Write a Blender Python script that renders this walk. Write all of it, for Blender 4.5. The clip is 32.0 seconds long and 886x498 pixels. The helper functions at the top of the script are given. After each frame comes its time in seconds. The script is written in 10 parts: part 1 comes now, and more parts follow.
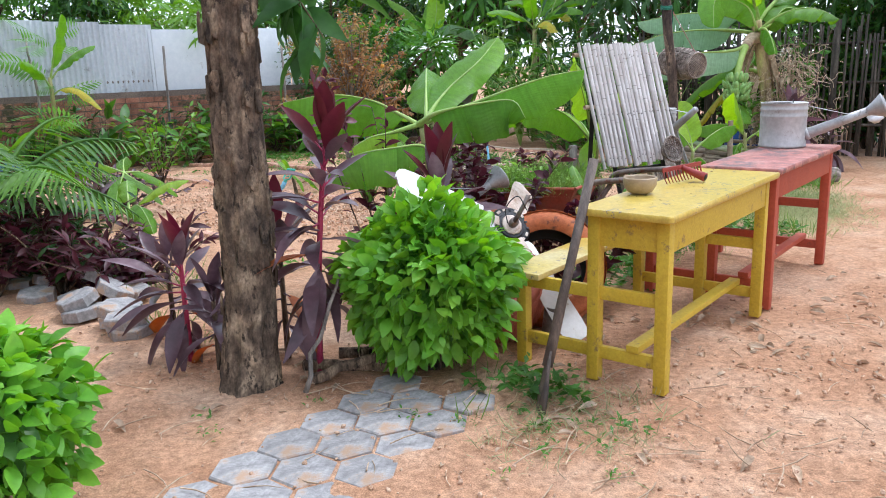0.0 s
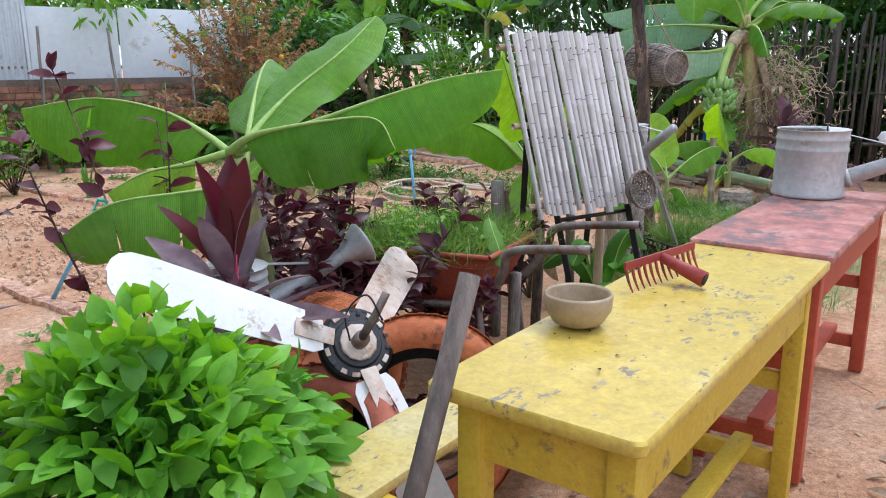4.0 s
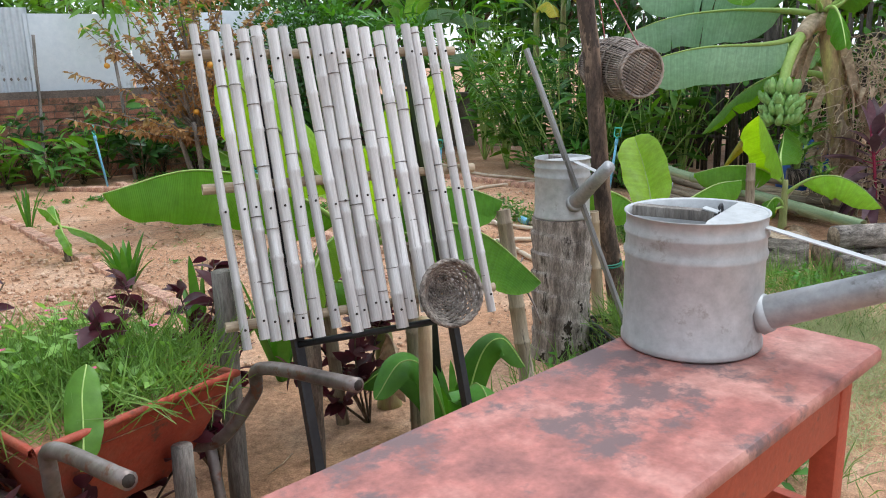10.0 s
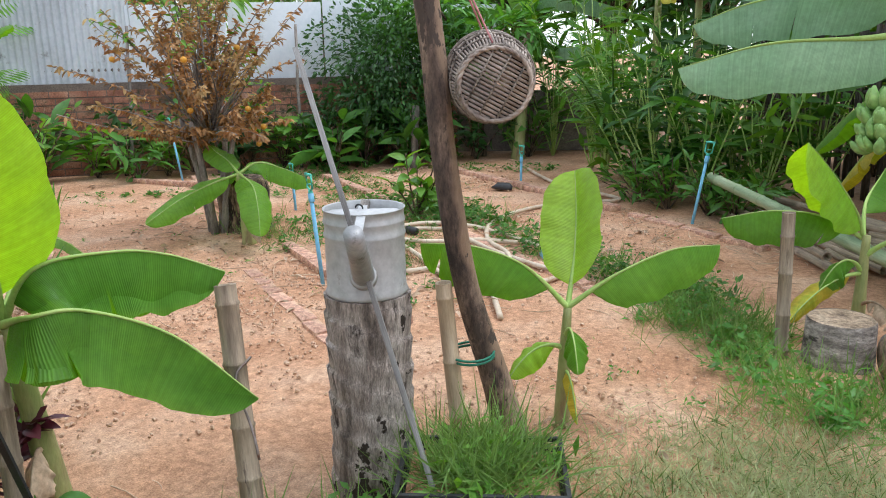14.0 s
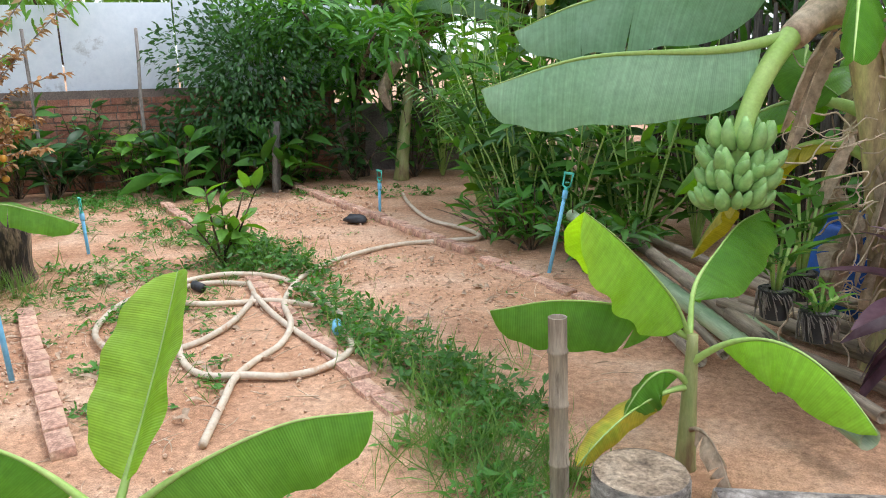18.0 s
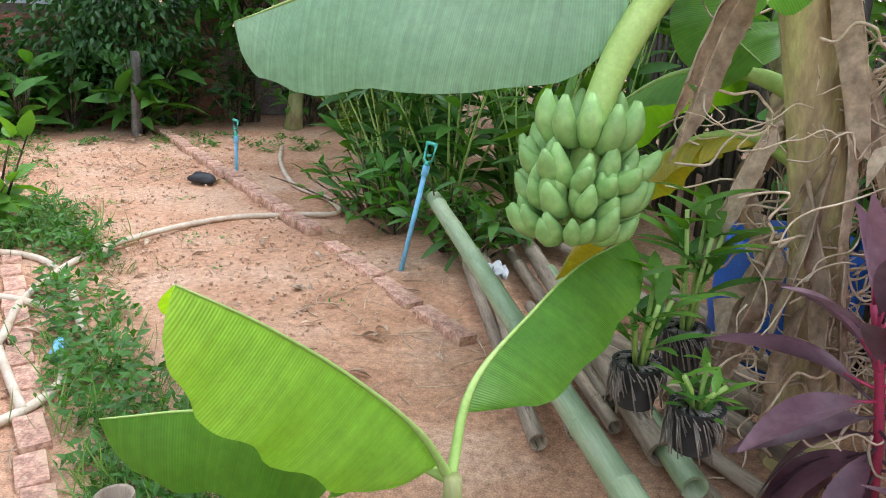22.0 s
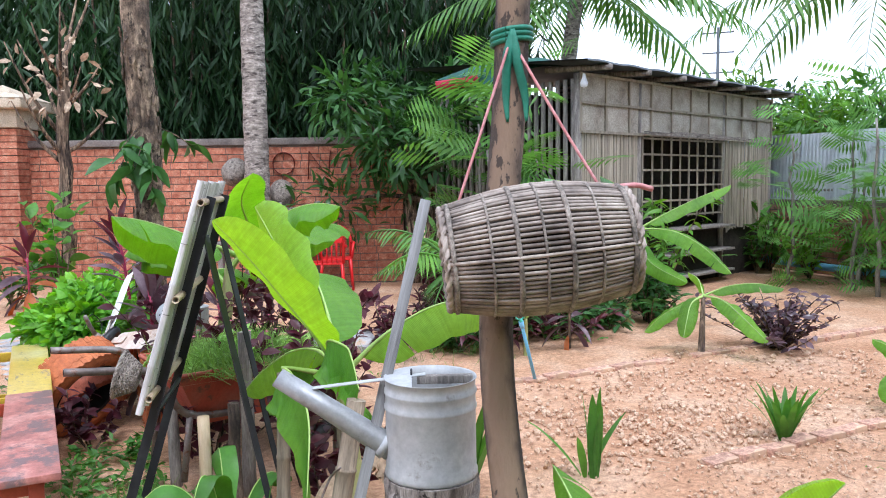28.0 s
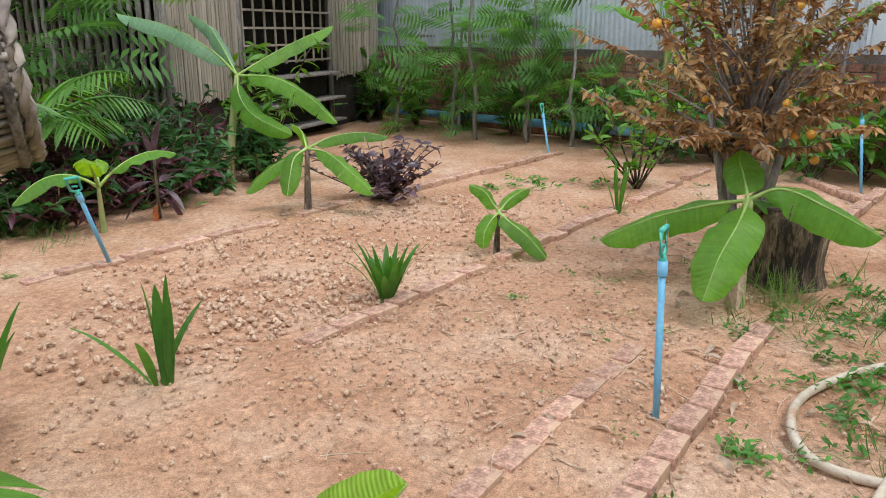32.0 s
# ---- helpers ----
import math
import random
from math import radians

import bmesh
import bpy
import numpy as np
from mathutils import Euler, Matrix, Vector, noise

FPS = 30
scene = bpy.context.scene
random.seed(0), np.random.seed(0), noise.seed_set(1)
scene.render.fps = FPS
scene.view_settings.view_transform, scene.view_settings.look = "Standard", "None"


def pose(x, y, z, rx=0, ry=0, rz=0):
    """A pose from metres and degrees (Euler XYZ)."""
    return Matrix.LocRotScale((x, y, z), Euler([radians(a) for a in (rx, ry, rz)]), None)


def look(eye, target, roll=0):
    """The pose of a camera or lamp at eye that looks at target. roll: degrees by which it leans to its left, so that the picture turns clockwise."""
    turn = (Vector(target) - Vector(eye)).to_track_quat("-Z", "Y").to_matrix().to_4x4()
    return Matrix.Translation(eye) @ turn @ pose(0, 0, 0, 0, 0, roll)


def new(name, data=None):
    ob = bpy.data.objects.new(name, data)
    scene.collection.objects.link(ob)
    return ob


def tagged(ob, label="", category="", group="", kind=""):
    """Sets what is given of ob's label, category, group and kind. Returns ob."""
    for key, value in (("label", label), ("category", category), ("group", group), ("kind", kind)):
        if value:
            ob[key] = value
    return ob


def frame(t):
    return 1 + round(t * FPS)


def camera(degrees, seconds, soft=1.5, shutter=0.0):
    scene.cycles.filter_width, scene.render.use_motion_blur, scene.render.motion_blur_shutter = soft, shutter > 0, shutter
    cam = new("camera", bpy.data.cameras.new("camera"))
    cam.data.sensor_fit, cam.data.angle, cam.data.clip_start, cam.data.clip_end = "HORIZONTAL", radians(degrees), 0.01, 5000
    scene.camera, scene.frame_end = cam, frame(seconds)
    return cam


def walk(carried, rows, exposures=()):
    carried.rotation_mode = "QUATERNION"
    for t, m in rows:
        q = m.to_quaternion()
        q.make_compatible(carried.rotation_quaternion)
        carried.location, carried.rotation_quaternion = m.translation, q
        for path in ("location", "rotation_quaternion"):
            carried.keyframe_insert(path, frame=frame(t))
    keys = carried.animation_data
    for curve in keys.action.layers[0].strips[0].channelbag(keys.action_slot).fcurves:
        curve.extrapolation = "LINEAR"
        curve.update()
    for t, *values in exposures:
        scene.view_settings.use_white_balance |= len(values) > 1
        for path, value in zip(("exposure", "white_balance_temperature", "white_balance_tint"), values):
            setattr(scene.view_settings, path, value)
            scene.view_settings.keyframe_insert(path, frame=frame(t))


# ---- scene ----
cam = camera(59.4, 32.0, soft=1.0)
PATH = [
    (0, (0.038, 0.407, 1.326), (0.158, 2.35, 0.868), -1.9),
    (0.5, (0.175, 0.657, 1.31), (0.266, 2.609, 0.885), -1.7),
    (1, (0.25, 0.896, 1.305), (0.337, 2.845, 0.865), -1.3),
    (1.5, (0.222, 1.169, 1.333), (0.398, 3.107, 0.874), -1.0),
    (2, (0.268, 1.331, 1.324), (0.492, 3.263, 0.86), -1.0),
    (2.5, (0.436, 1.538, 1.329), (0.652, 3.469, 0.857), -0.6),
    (4.5, (0.726, 2.298, 1.307), (0.923, 4.232, 0.838), -0.1),
    (5, (0.82, 2.405, 1.309), (1.017, 4.34, 0.844), 0.3),
    (5.5, (0.863, 2.602, 1.313), (1.057, 4.537, 0.847), -0.2),
    (6, (0.911, 2.77, 1.311), (1.105, 4.702, 0.829), -0.8),
    (6.5, (1.118, 2.919, 1.294), (1.293, 4.845, 0.784), -0.7),
    (7, (1.355, 3.032, 1.304), (1.492, 4.957, 0.78), -0.7),
    (7.5, (1.44, 3.165, 1.305), (1.544, 5.09, 0.774), -0.2),
    (8, (1.486, 3.345, 1.335), (1.566, 5.274, 0.814), -0.1),
    (8.5, (1.586, 3.43, 1.354), (1.628, 5.365, 0.849), -0.7),
    (9, (1.843, 3.485, 1.354), (1.817, 5.425, 0.87), -1.5),
    (9.5, (2.019, 3.468, 1.395), (1.921, 5.41, 0.924), -2.7),
    (10, (2.112, 3.63, 1.34), (1.963, 5.567, 0.867), -1.6),
    (10.5, (2.237, 3.753, 1.372), (2.013, 5.681, 0.89), -2.7),
    (11, (2.421, 3.948, 1.356), (2.152, 5.867, 0.861), -1.9),
    (11.5, (2.681, 4.102, 1.366), (2.357, 6.012, 0.867), -1.3),
    (12, (2.806, 4.218, 1.368), (2.411, 6.115, 0.873), -1.0),
    (12.5, (2.886, 4.463, 1.366), (2.44, 6.352, 0.883), -0.3),
    (13, (3.074, 4.671, 1.349), (2.535, 6.536, 0.867), -0.5),
    (13.5, (3.311, 4.831, 1.366), (2.678, 6.667, 0.888), -1.0),
    (14, (3.397, 4.996, 1.348), (2.729, 6.818, 0.863), -1.2),
    (14.5, (3.41, 5.265, 1.345), (2.723, 7.077, 0.85), -1.2),
    (16.5, (3.609, 6.149, 1.341), (2.829, 7.933, 0.882), -0.3),
    (17, (3.724, 6.296, 1.355), (3.011, 8.109, 0.903), -0.9),
    (17.5, (3.926, 6.441, 1.38), (3.276, 8.276, 0.924), -1.1),
    (18, (3.996, 6.48, 1.387), (3.412, 8.332, 0.906), -1.2),
    (18.5, (4.019, 6.622, 1.366), (3.511, 8.486, 0.85), -0.8),
    (19, (4.022, 6.855, 1.368), (3.593, 8.727, 0.812), -0.2),
    (19.5, (4.042, 6.985, 1.377), (3.659, 8.858, 0.79), 0.3),
    (20, (4.19, 7.132, 1.386), (3.771, 8.997, 0.798), 0.1),
    (20.5, (4.355, 7.322, 1.402), (3.906, 9.183, 0.824), 0.5),
    (21, (4.362, 7.476, 1.372), (3.89, 9.333, 0.797), 1.1),
    (21.5, (4.315, 7.701, 1.353), (3.875, 9.562, 0.767), 2.2),
    (22, (4.333, 7.807, 1.341), (3.849, 9.645, 0.72), 2.5),
    (22.5, (4.458, 8.066, 1.328), (3.721, 9.829, 0.737), 2.6),
    (23, (4.43, 8.041, 1.35), (3.444, 9.691, 0.799), 2.6),
    (23.5, (4.326, 8.004, 1.348), (3.074, 9.477, 0.835), 2.1),
    (24, (4.275, 7.99, 1.352), (2.805, 9.26, 0.875), 1.6),
    (24.5, (4.299, 8.082, 1.353), (2.647, 9.119, 0.911), 1.3),
    (25, (4.314, 8.124, 1.348), (2.522, 8.914, 0.938), 1.1),
    (25.5, (4.311, 8.089, 1.35), (2.417, 8.605, 0.967), 1.0),
    (26, (4.296, 8.014, 1.361), (2.341, 8.223, 0.996), 0.7),
    (26.5, (4.282, 7.907, 1.367), (2.316, 7.765, 1.025), 0.3),
    (28.5, (4.31, 7.785, 1.428), (2.439, 7.092, 1.281), -0.8),
    (29, (4.336, 7.811, 1.416), (2.435, 7.219, 1.219), -1.1),
    (29.5, (4.309, 7.868, 1.405), (2.361, 7.487, 1.16), -1.2),
    (30, (4.279, 7.945, 1.41), (2.305, 7.816, 1.109), -1.3),
    (30.5, (4.24, 8.046, 1.373), (2.277, 8.131, 0.998), -1.8),
    (31, (3.999, 7.958, 1.365), (2.072, 8.19, 0.884), -1.7),
    (31.5, (3.773, 7.856, 1.342), (1.868, 8.137, 0.805), -0.6),
    (32, (3.507, 7.95, 1.319), (1.597, 8.199, 0.779), -0.1),
]
walk(cam, [(t, look(eye, target, roll)) for t, eye, target, roll in PATH], exposures=[(0, 0.85, 5750, 12), (2, 0.9, 5650, 12), (5, 0.55, 5700, 13), (7, 0.65, 5900, 10), (9, 0.6, 5950, 8), (11, 0.6, 5900, 8), (13, 0.7, 6000, 10), (17, 0.85, 6000, 10), (20, 1.1, 5750, 12), (22, 1.12, 5800, 13), (23, 0.75, 5700, 14), (24, 0.65, 5950, 12), (26, 0.5, 6300, 10), (28.5, 1.1, 5500, 13), (30, 0.72, 5900, 10), (32, 0.6, 6050, 10)])

# ---- world and light ----
world = bpy.data.worlds.new("world")
scene.world = world
world.use_nodes = True
wn = world.node_tree.nodes
sky = wn.new("ShaderNodeTexSky")
sky.sky_type = "NISHITA"
sky.sun_disc = False
SUN_EL, SUN_AZ = radians(62), radians(64)
sky.sun_elevation, sky.sun_rotation = SUN_EL, SUN_AZ
sky.air_density, sky.dust_density, sky.ozone_density = 1.0, 1.0, 1.0
# thin bright overcast over a hazy sky
cloud = wn.new("ShaderNodeTexNoise")
cloud.inputs["Scale"].default_value, cloud.inputs["Detail"].default_value = 2.2, 5
cloud_amount = wn.new("ShaderNodeMapRange")
cloud_amount.inputs[1].default_value, cloud_amount.inputs[2].default_value, cloud_amount.inputs[3].default_value, cloud_amount.inputs[4].default_value = 0.3, 0.6, 0.45, 0.9
cover = wn.new("ShaderNodeMixRGB")
cover.inputs[2].default_value = (8.2, 8.5, 8.9, 1)
sl = world.node_tree.links
sl.new(wn.new("ShaderNodeTexCoord").outputs["Generated"], cloud.inputs["Vector"])
sl.new(cloud.outputs[0], cloud_amount.inputs[0])
sl.new(cloud_amount.outputs[0], cover.inputs[0])
sl.new(sky.outputs[0], cover.inputs[1])
sl.new(cover.outputs[0], wn["Background"].inputs[0])
wn["Background"].inputs[1].default_value = 0.13
sun = new("sun", bpy.data.lights.new("sun", "SUN"))
sun.data.energy, sun.data.angle, sun.data.color = 1.3, radians(18), (1.0, 0.98, 0.94)
sun.matrix_world = look((0, 0, 30), (-30 * math.sin(SUN_AZ) / math.tan(SUN_EL), -30 * math.cos(SUN_AZ) / math.tan(SUN_EL), 0))


# ---- materials ----
def mat(name, cols, scale=8.0, rough=0.8, bump=0.3, fine=60.0, metal=0.0, through_light=0.0, vary=0.12, stretch=(1, 1, 1), wave=None, spec=0.4, stain=None, coords="Object", mid=0.0, depth=0.01, mid_mix=0.75):
    """cols: two or three colours mixed by noise; fine: scale of the fine grain; vary: brightness change from piece to piece; stain: colour, amount."""
    m = bpy.data.materials.new(name)
    m.use_nodes = True
    t = m.node_tree
    n, l = t.nodes, t.links
    b = n["Principled BSDF"]
    tc = n.new("ShaderNodeTexCoord")
    mp = n.new("ShaderNodeMapping")
    mp.inputs["Scale"].default_value = stretch
    l.new(tc.outputs[coords], mp.inputs[0])
    big = n.new("ShaderNodeTexNoise")
    big.inputs["Scale"].default_value, big.inputs["Detail"].default_value, big.inputs["Roughness"].default_value = scale, 5, 0.6
    l.new(mp.outputs[0], big.inputs["Vector"])
    small = n.new("ShaderNodeTexNoise")
    small.inputs["Scale"].default_value, small.inputs["Detail"].default_value, small.inputs["Roughness"].default_value = fine, 4, 0.7
    l.new(mp.outputs[0], small.inputs["Vector"])
    ramp = n.new("ShaderNodeValToRGB")
    e = ramp.color_ramp.elements
    e[0].position, e[1].position = 0.32, 0.68
    e[0].color, e[1].color = (*cols[0], 1), (*cols[-1], 1)
    if len(cols) == 3:
        middle = e.new(0.5)
        middle.color = (*cols[1], 1)
    l.new(big.outputs[0], ramp.inputs[0])
    grain = n.new("ShaderNodeMixRGB")
    grain.blend_type = "OVERLAY"
    grain.inputs[0].default_value = 0.45
    l.new(ramp.outputs[0], grain.inputs[1])
    gc = n.new("ShaderNodeMapRange")
    gc.inputs[1].default_value, gc.inputs[2].default_value, gc.inputs[3].default_value, gc.inputs[4].default_value = (0.32, 0.68, 0.1, 0.9) if rough >= 0.85 else (0.0, 1.0, 0.1, 0.9)
    l.new(small.outputs[0], gc.inputs[0])
    l.new(gc.outputs[0], grain.inputs[2])
    col = grain.outputs[0]
    height = small.outputs[0]
    if mid:
        mn = n.new("ShaderNodeTexNoise")
        mn.inputs["Scale"].default_value, mn.inputs["Detail"].default_value, mn.inputs["Roughness"].default_value = mid, 9, 0.72
        l.new(mp.outputs[0], mn.inputs["Vector"])
        mm = n.new("ShaderNodeMixRGB")
        mm.blend_type = "OVERLAY"
        mm.inputs[0].default_value = mid_mix
        mc = n.new("ShaderNodeMapRange")
        mc.inputs[1].default_value, mc.inputs[2].default_value, mc.inputs[3].default_value, mc.inputs[4].default_value = (0.3, 0.7, 0.12, 0.9) if rough >= 0.85 else (0.1, 0.9, 0.1, 0.9)
        l.new(mn.outputs[0], mc.inputs[0])
        l.new(col, mm.inputs[1])
        l.new(mc.outputs[0], mm.inputs[2])
        col = mm.outputs[0]
        height = mn.outputs[0]
    if wave:
        wv = n.new("ShaderNodeTexWave")
        wv.bands_direction, wv.inputs["Scale"].default_value, wv.inputs["Distortion"].default_value = wave[0], wave[1], wave[2]
        wv.inputs["Detail"].default_value = 2
        l.new(tc.outputs["UV" if wave[0] == "X" and len(wave) > 4 else coords], wv.inputs[0])
        dark = n.new("ShaderNodeMixRGB")
        dark.blend_type = "MULTIPLY"
        dark.inputs[0].default_value = wave[3]
        l.new(col, dark.inputs[1])
        l.new(wv.outputs[0], dark.inputs[2])
        col = dark.outputs[0]
        height = wv.outputs[1]
    if stain:
        sn = n.new("ShaderNodeTexNoise")
        sn.inputs["Scale"].default_value, sn.inputs["Detail"].default_value, sn.inputs["Roughness"].default_value = stain[2], 8, 0.7
        l.new(mp.outputs[0], sn.inputs["Vector"])
        sr = n.new("ShaderNodeMapRange")
        sr.inputs[1].default_value, sr.inputs[2].default_value = 0.62 - stain[1] * 0.2, 0.7 - stain[1] * 0.2
        l.new(sn.outputs[0], sr.inputs[0])
        sm = n.new("ShaderNodeMixRGB")
        l.new(sr.outputs[0], sm.inputs[0])
        l.new(col, sm.inputs[1])
        sm.inputs[2].default_value = (*stain[0], 1)
        col = sm.outputs[0]
    if vary:
        inf = n.new("ShaderNodeObjectInfo")
        geo = n.new("ShaderNodeNewGeometry")
        add = n.new("ShaderNodeMath")
        add.operation = "ADD"
        l.new(inf.outputs["Random"], add.inputs[0])
        l.new(geo.outputs["Random Per Island"], add.inputs[1])
        mr = n.new("ShaderNodeMapRange")
        mr.inputs[1].default_value, mr.inputs[2].default_value = 0.0, 2.0
        mr.inputs[3].default_value, mr.inputs[4].default_value = 1 - 2 * vary, 1 + 2 * vary
        l.new(add.outputs[0], mr.inputs[0])
        hs = n.new("ShaderNodeHueSaturation")
        l.new(mr.outputs[0], hs.inputs["Value"])
        l.new(col, hs.inputs["Color"])
        col = hs.outputs[0]
    l.new(col, b.inputs["Base Color"])
    b.inputs["Roughness"].default_value, b.inputs["Metallic"].default_value = rough, metal
    b.inputs["Specular IOR Level"].default_value = spec
    if bump:
        bp = n.new("ShaderNodeBump")
        bp.inputs["Strength"].default_value, bp.inputs["Distance"].default_value = bump, depth
        l.new(height, bp.inputs["Height"])
        l.new(bp.outputs[0], b.inputs["Normal"])
    if through_light:
        tr = n.new("ShaderNodeBsdfTranslucent")
        gl = n.new("ShaderNodeHueSaturation")
        gl.inputs["Saturation"].default_value, gl.inputs["Value"].default_value, gl.inputs["Hue"].default_value = 1.15, 1.5, 0.485
        l.new(col, gl.inputs["Color"])
        l.new(gl.outputs[0], tr.inputs[0])
        mx = n.new("ShaderNodeMixShader")
        mx.inputs[0].default_value = through_light
        l.new(b.outputs[0], mx.inputs[1])
        l.new(tr.outputs[0], mx.inputs[2])
        l.new(mx.outputs[0], n["Material Output"].inputs[0])
    return m


def leafmat(name, cols, t=0.35, rough=0.45, scale=3.0, veins=True, vary=0.15):
    m = mat(name, cols, scale=scale, rough=rough, bump=0.12, fine=25, through_light=t, vary=vary, spec=0.35)
    if "banana leaf" in name:
        # fine side veins, counted along the rib
        n, l = m.node_tree.nodes, m.node_tree.links
        along_rib = n.new("ShaderNodeAttribute")
        along_rib.attribute_name = "vein"
        wave = n.new("ShaderNodeMath")
        wave.operation = "MULTIPLY"
        wave.inputs[1].default_value = 1050.0
        l.new(along_rib.outputs["Fac"], wave.inputs[0])
        sine = n.new("ShaderNodeMath")
        sine.operation = "SINE"
        l.new(wave.outputs[0], sine.inputs[0])
        level = n.new("ShaderNodeMapRange")
        level.inputs[1].default_value, level.inputs[3].default_value, level.inputs[4].default_value = -1.0, 0.9, 1.06
        l.new(sine.outputs[0], level.inputs[0])
        band = n.new("ShaderNodeTexNoise")
        band.noise_dimensions = "1D"
        band.inputs["Scale"].default_value, band.inputs["Detail"].default_value, band.inputs["Roughness"].default_value = 55.0, 6.0, 0.7
        l.new(along_rib.outputs["Fac"], band.inputs["W"])
        band_level = n.new("ShaderNodeMapRange")
        band_level.inputs[1].default_value, band_level.inputs[2].default_value, band_level.inputs[3].default_value, band_level.inputs[4].default_value = 0.3, 0.7, 0.78, 1.2
        l.new(band.outputs[0], band_level.inputs[0])
        both = n.new("ShaderNodeMath")
        both.operation = "MULTIPLY"
        l.new(level.outputs[0], both.inputs[0])
        l.new(band_level.outputs[0], both.inputs[1])
        base = n["Principled BSDF"].inputs["Base Color"]
        tint = n.new("ShaderNodeMixRGB")
        tint.blend_type = "MULTIPLY"
        tint.inputs[0].default_value = 1.0
        l.new(base.links[0].from_socket, tint.inputs[1])
        l.new(both.outputs[0], tint.inputs[2])
        l.new(tint.outputs[0], base)
        relief_node = n["Bump"]
        relief_node.inputs["Strength"].default_value, relief_node.inputs["Distance"].default_value = 0.35, 0.002
        l.new(sine.outputs[0], relief_node.inputs["Height"])
    return m


M_DIRT = mat("dirt", [(0.37, 0.195, 0.11), (0.465, 0.27, 0.163), (0.535, 0.355, 0.24)], scale=1.6, fine=170, rough=0.95, bump=0.8, vary=0, spec=0.1, stain=((0.36, 0.195, 0.115), 0.16, 2.3), mid=30, depth=0.014, mid_mix=0.55)
M_CLOD = mat("clod", [(0.48, 0.3, 0.19), (0.64, 0.46, 0.33)], scale=20, fine=90, rough=0.95, bump=0.6, vary=0.08, spec=0.1)
M_PAVER = mat("paver", [(0.235, 0.225, 0.22), (0.33, 0.315, 0.305), (0.41, 0.36, 0.32)], scale=5, fine=80, rough=0.84, bump=0.5, vary=0.14, stain=((0.42, 0.28, 0.185), 0.4, 6), mid=22)
M_BARK = mat("bark", [(0.045, 0.03, 0.022), (0.17, 0.115, 0.075), (0.38, 0.27, 0.175)], scale=11, fine=70, rough=0.95, bump=1.0, stretch=(1.8, 1.8, 0.3), vary=0.22, stain=((0.025, 0.018, 0.014), 0.55, 9), mid=30, depth=0.02)
M_DARKPOLE = mat("weathered pole", [(0.025, 0.019, 0.016), (0.13, 0.09, 0.066), (0.4, 0.29, 0.205)], scale=3.4, fine=60, rough=0.85, bump=0.7, stretch=(2, 2, 0.6), vary=0.08, stain=((0.02, 0.015, 0.012), 0.3, 6), mid=22, depth=0.012)
M_LIT_SIDE_POLE = mat("pole with painted lit side", [(0.028, 0.02, 0.017), (0.11, 0.075, 0.055), (0.34, 0.24, 0.165)], scale=3.4, fine=60, rough=0.85, bump=0.7, stretch=(2, 2, 0.6), vary=0.0, stain=((0.03, 0.022, 0.017), 0.3, 6), mid=22, depth=0.012)
def chipped(m, colour, scale, cut, stretch=(1, 1, 1)):
    """Small flakes of paint gone down to the grey wood, in patches."""
    t = m.node_tree
    n, l = t.nodes, t.links
    base = n["Principled BSDF"].inputs["Base Color"]
    old = base.links[0].from_socket
    tc, mp = n.new("ShaderNodeTexCoord"), n.new("ShaderNodeMapping")
    mp.inputs["Scale"].default_value = stretch
    l.new(tc.outputs["Object"], mp.inputs[0])
    flake, patch = n.new("ShaderNodeTexNoise"), n.new("ShaderNodeTexNoise")
    for q, sc, dt in ((flake, scale, 6), (patch, scale / 9, 3)):
        q.inputs["Scale"].default_value, q.inputs["Detail"].default_value, q.inputs["Roughness"].default_value = sc, dt, 0.62
        l.new(mp.outputs[0], q.inputs["Vector"])
    both = n.new("ShaderNodeMath")
    both.operation = "MULTIPLY"
    l.new(flake.outputs[0], both.inputs[0])
    l.new(patch.outputs[0], both.inputs[1])
    edge = n.new("ShaderNodeMapRange")
    edge.inputs[1].default_value, edge.inputs[2].default_value = cut, cut + 0.02
    l.new(both.outputs[0], edge.inputs[0])
    mix = n.new("ShaderNodeMixRGB")
    l.new(edge.outputs[0], mix.inputs[0])
    l.new(old, mix.inputs[1])
    mix.inputs[2].default_value = (*colour, 1)
    l.new(mix.outputs[0], base)


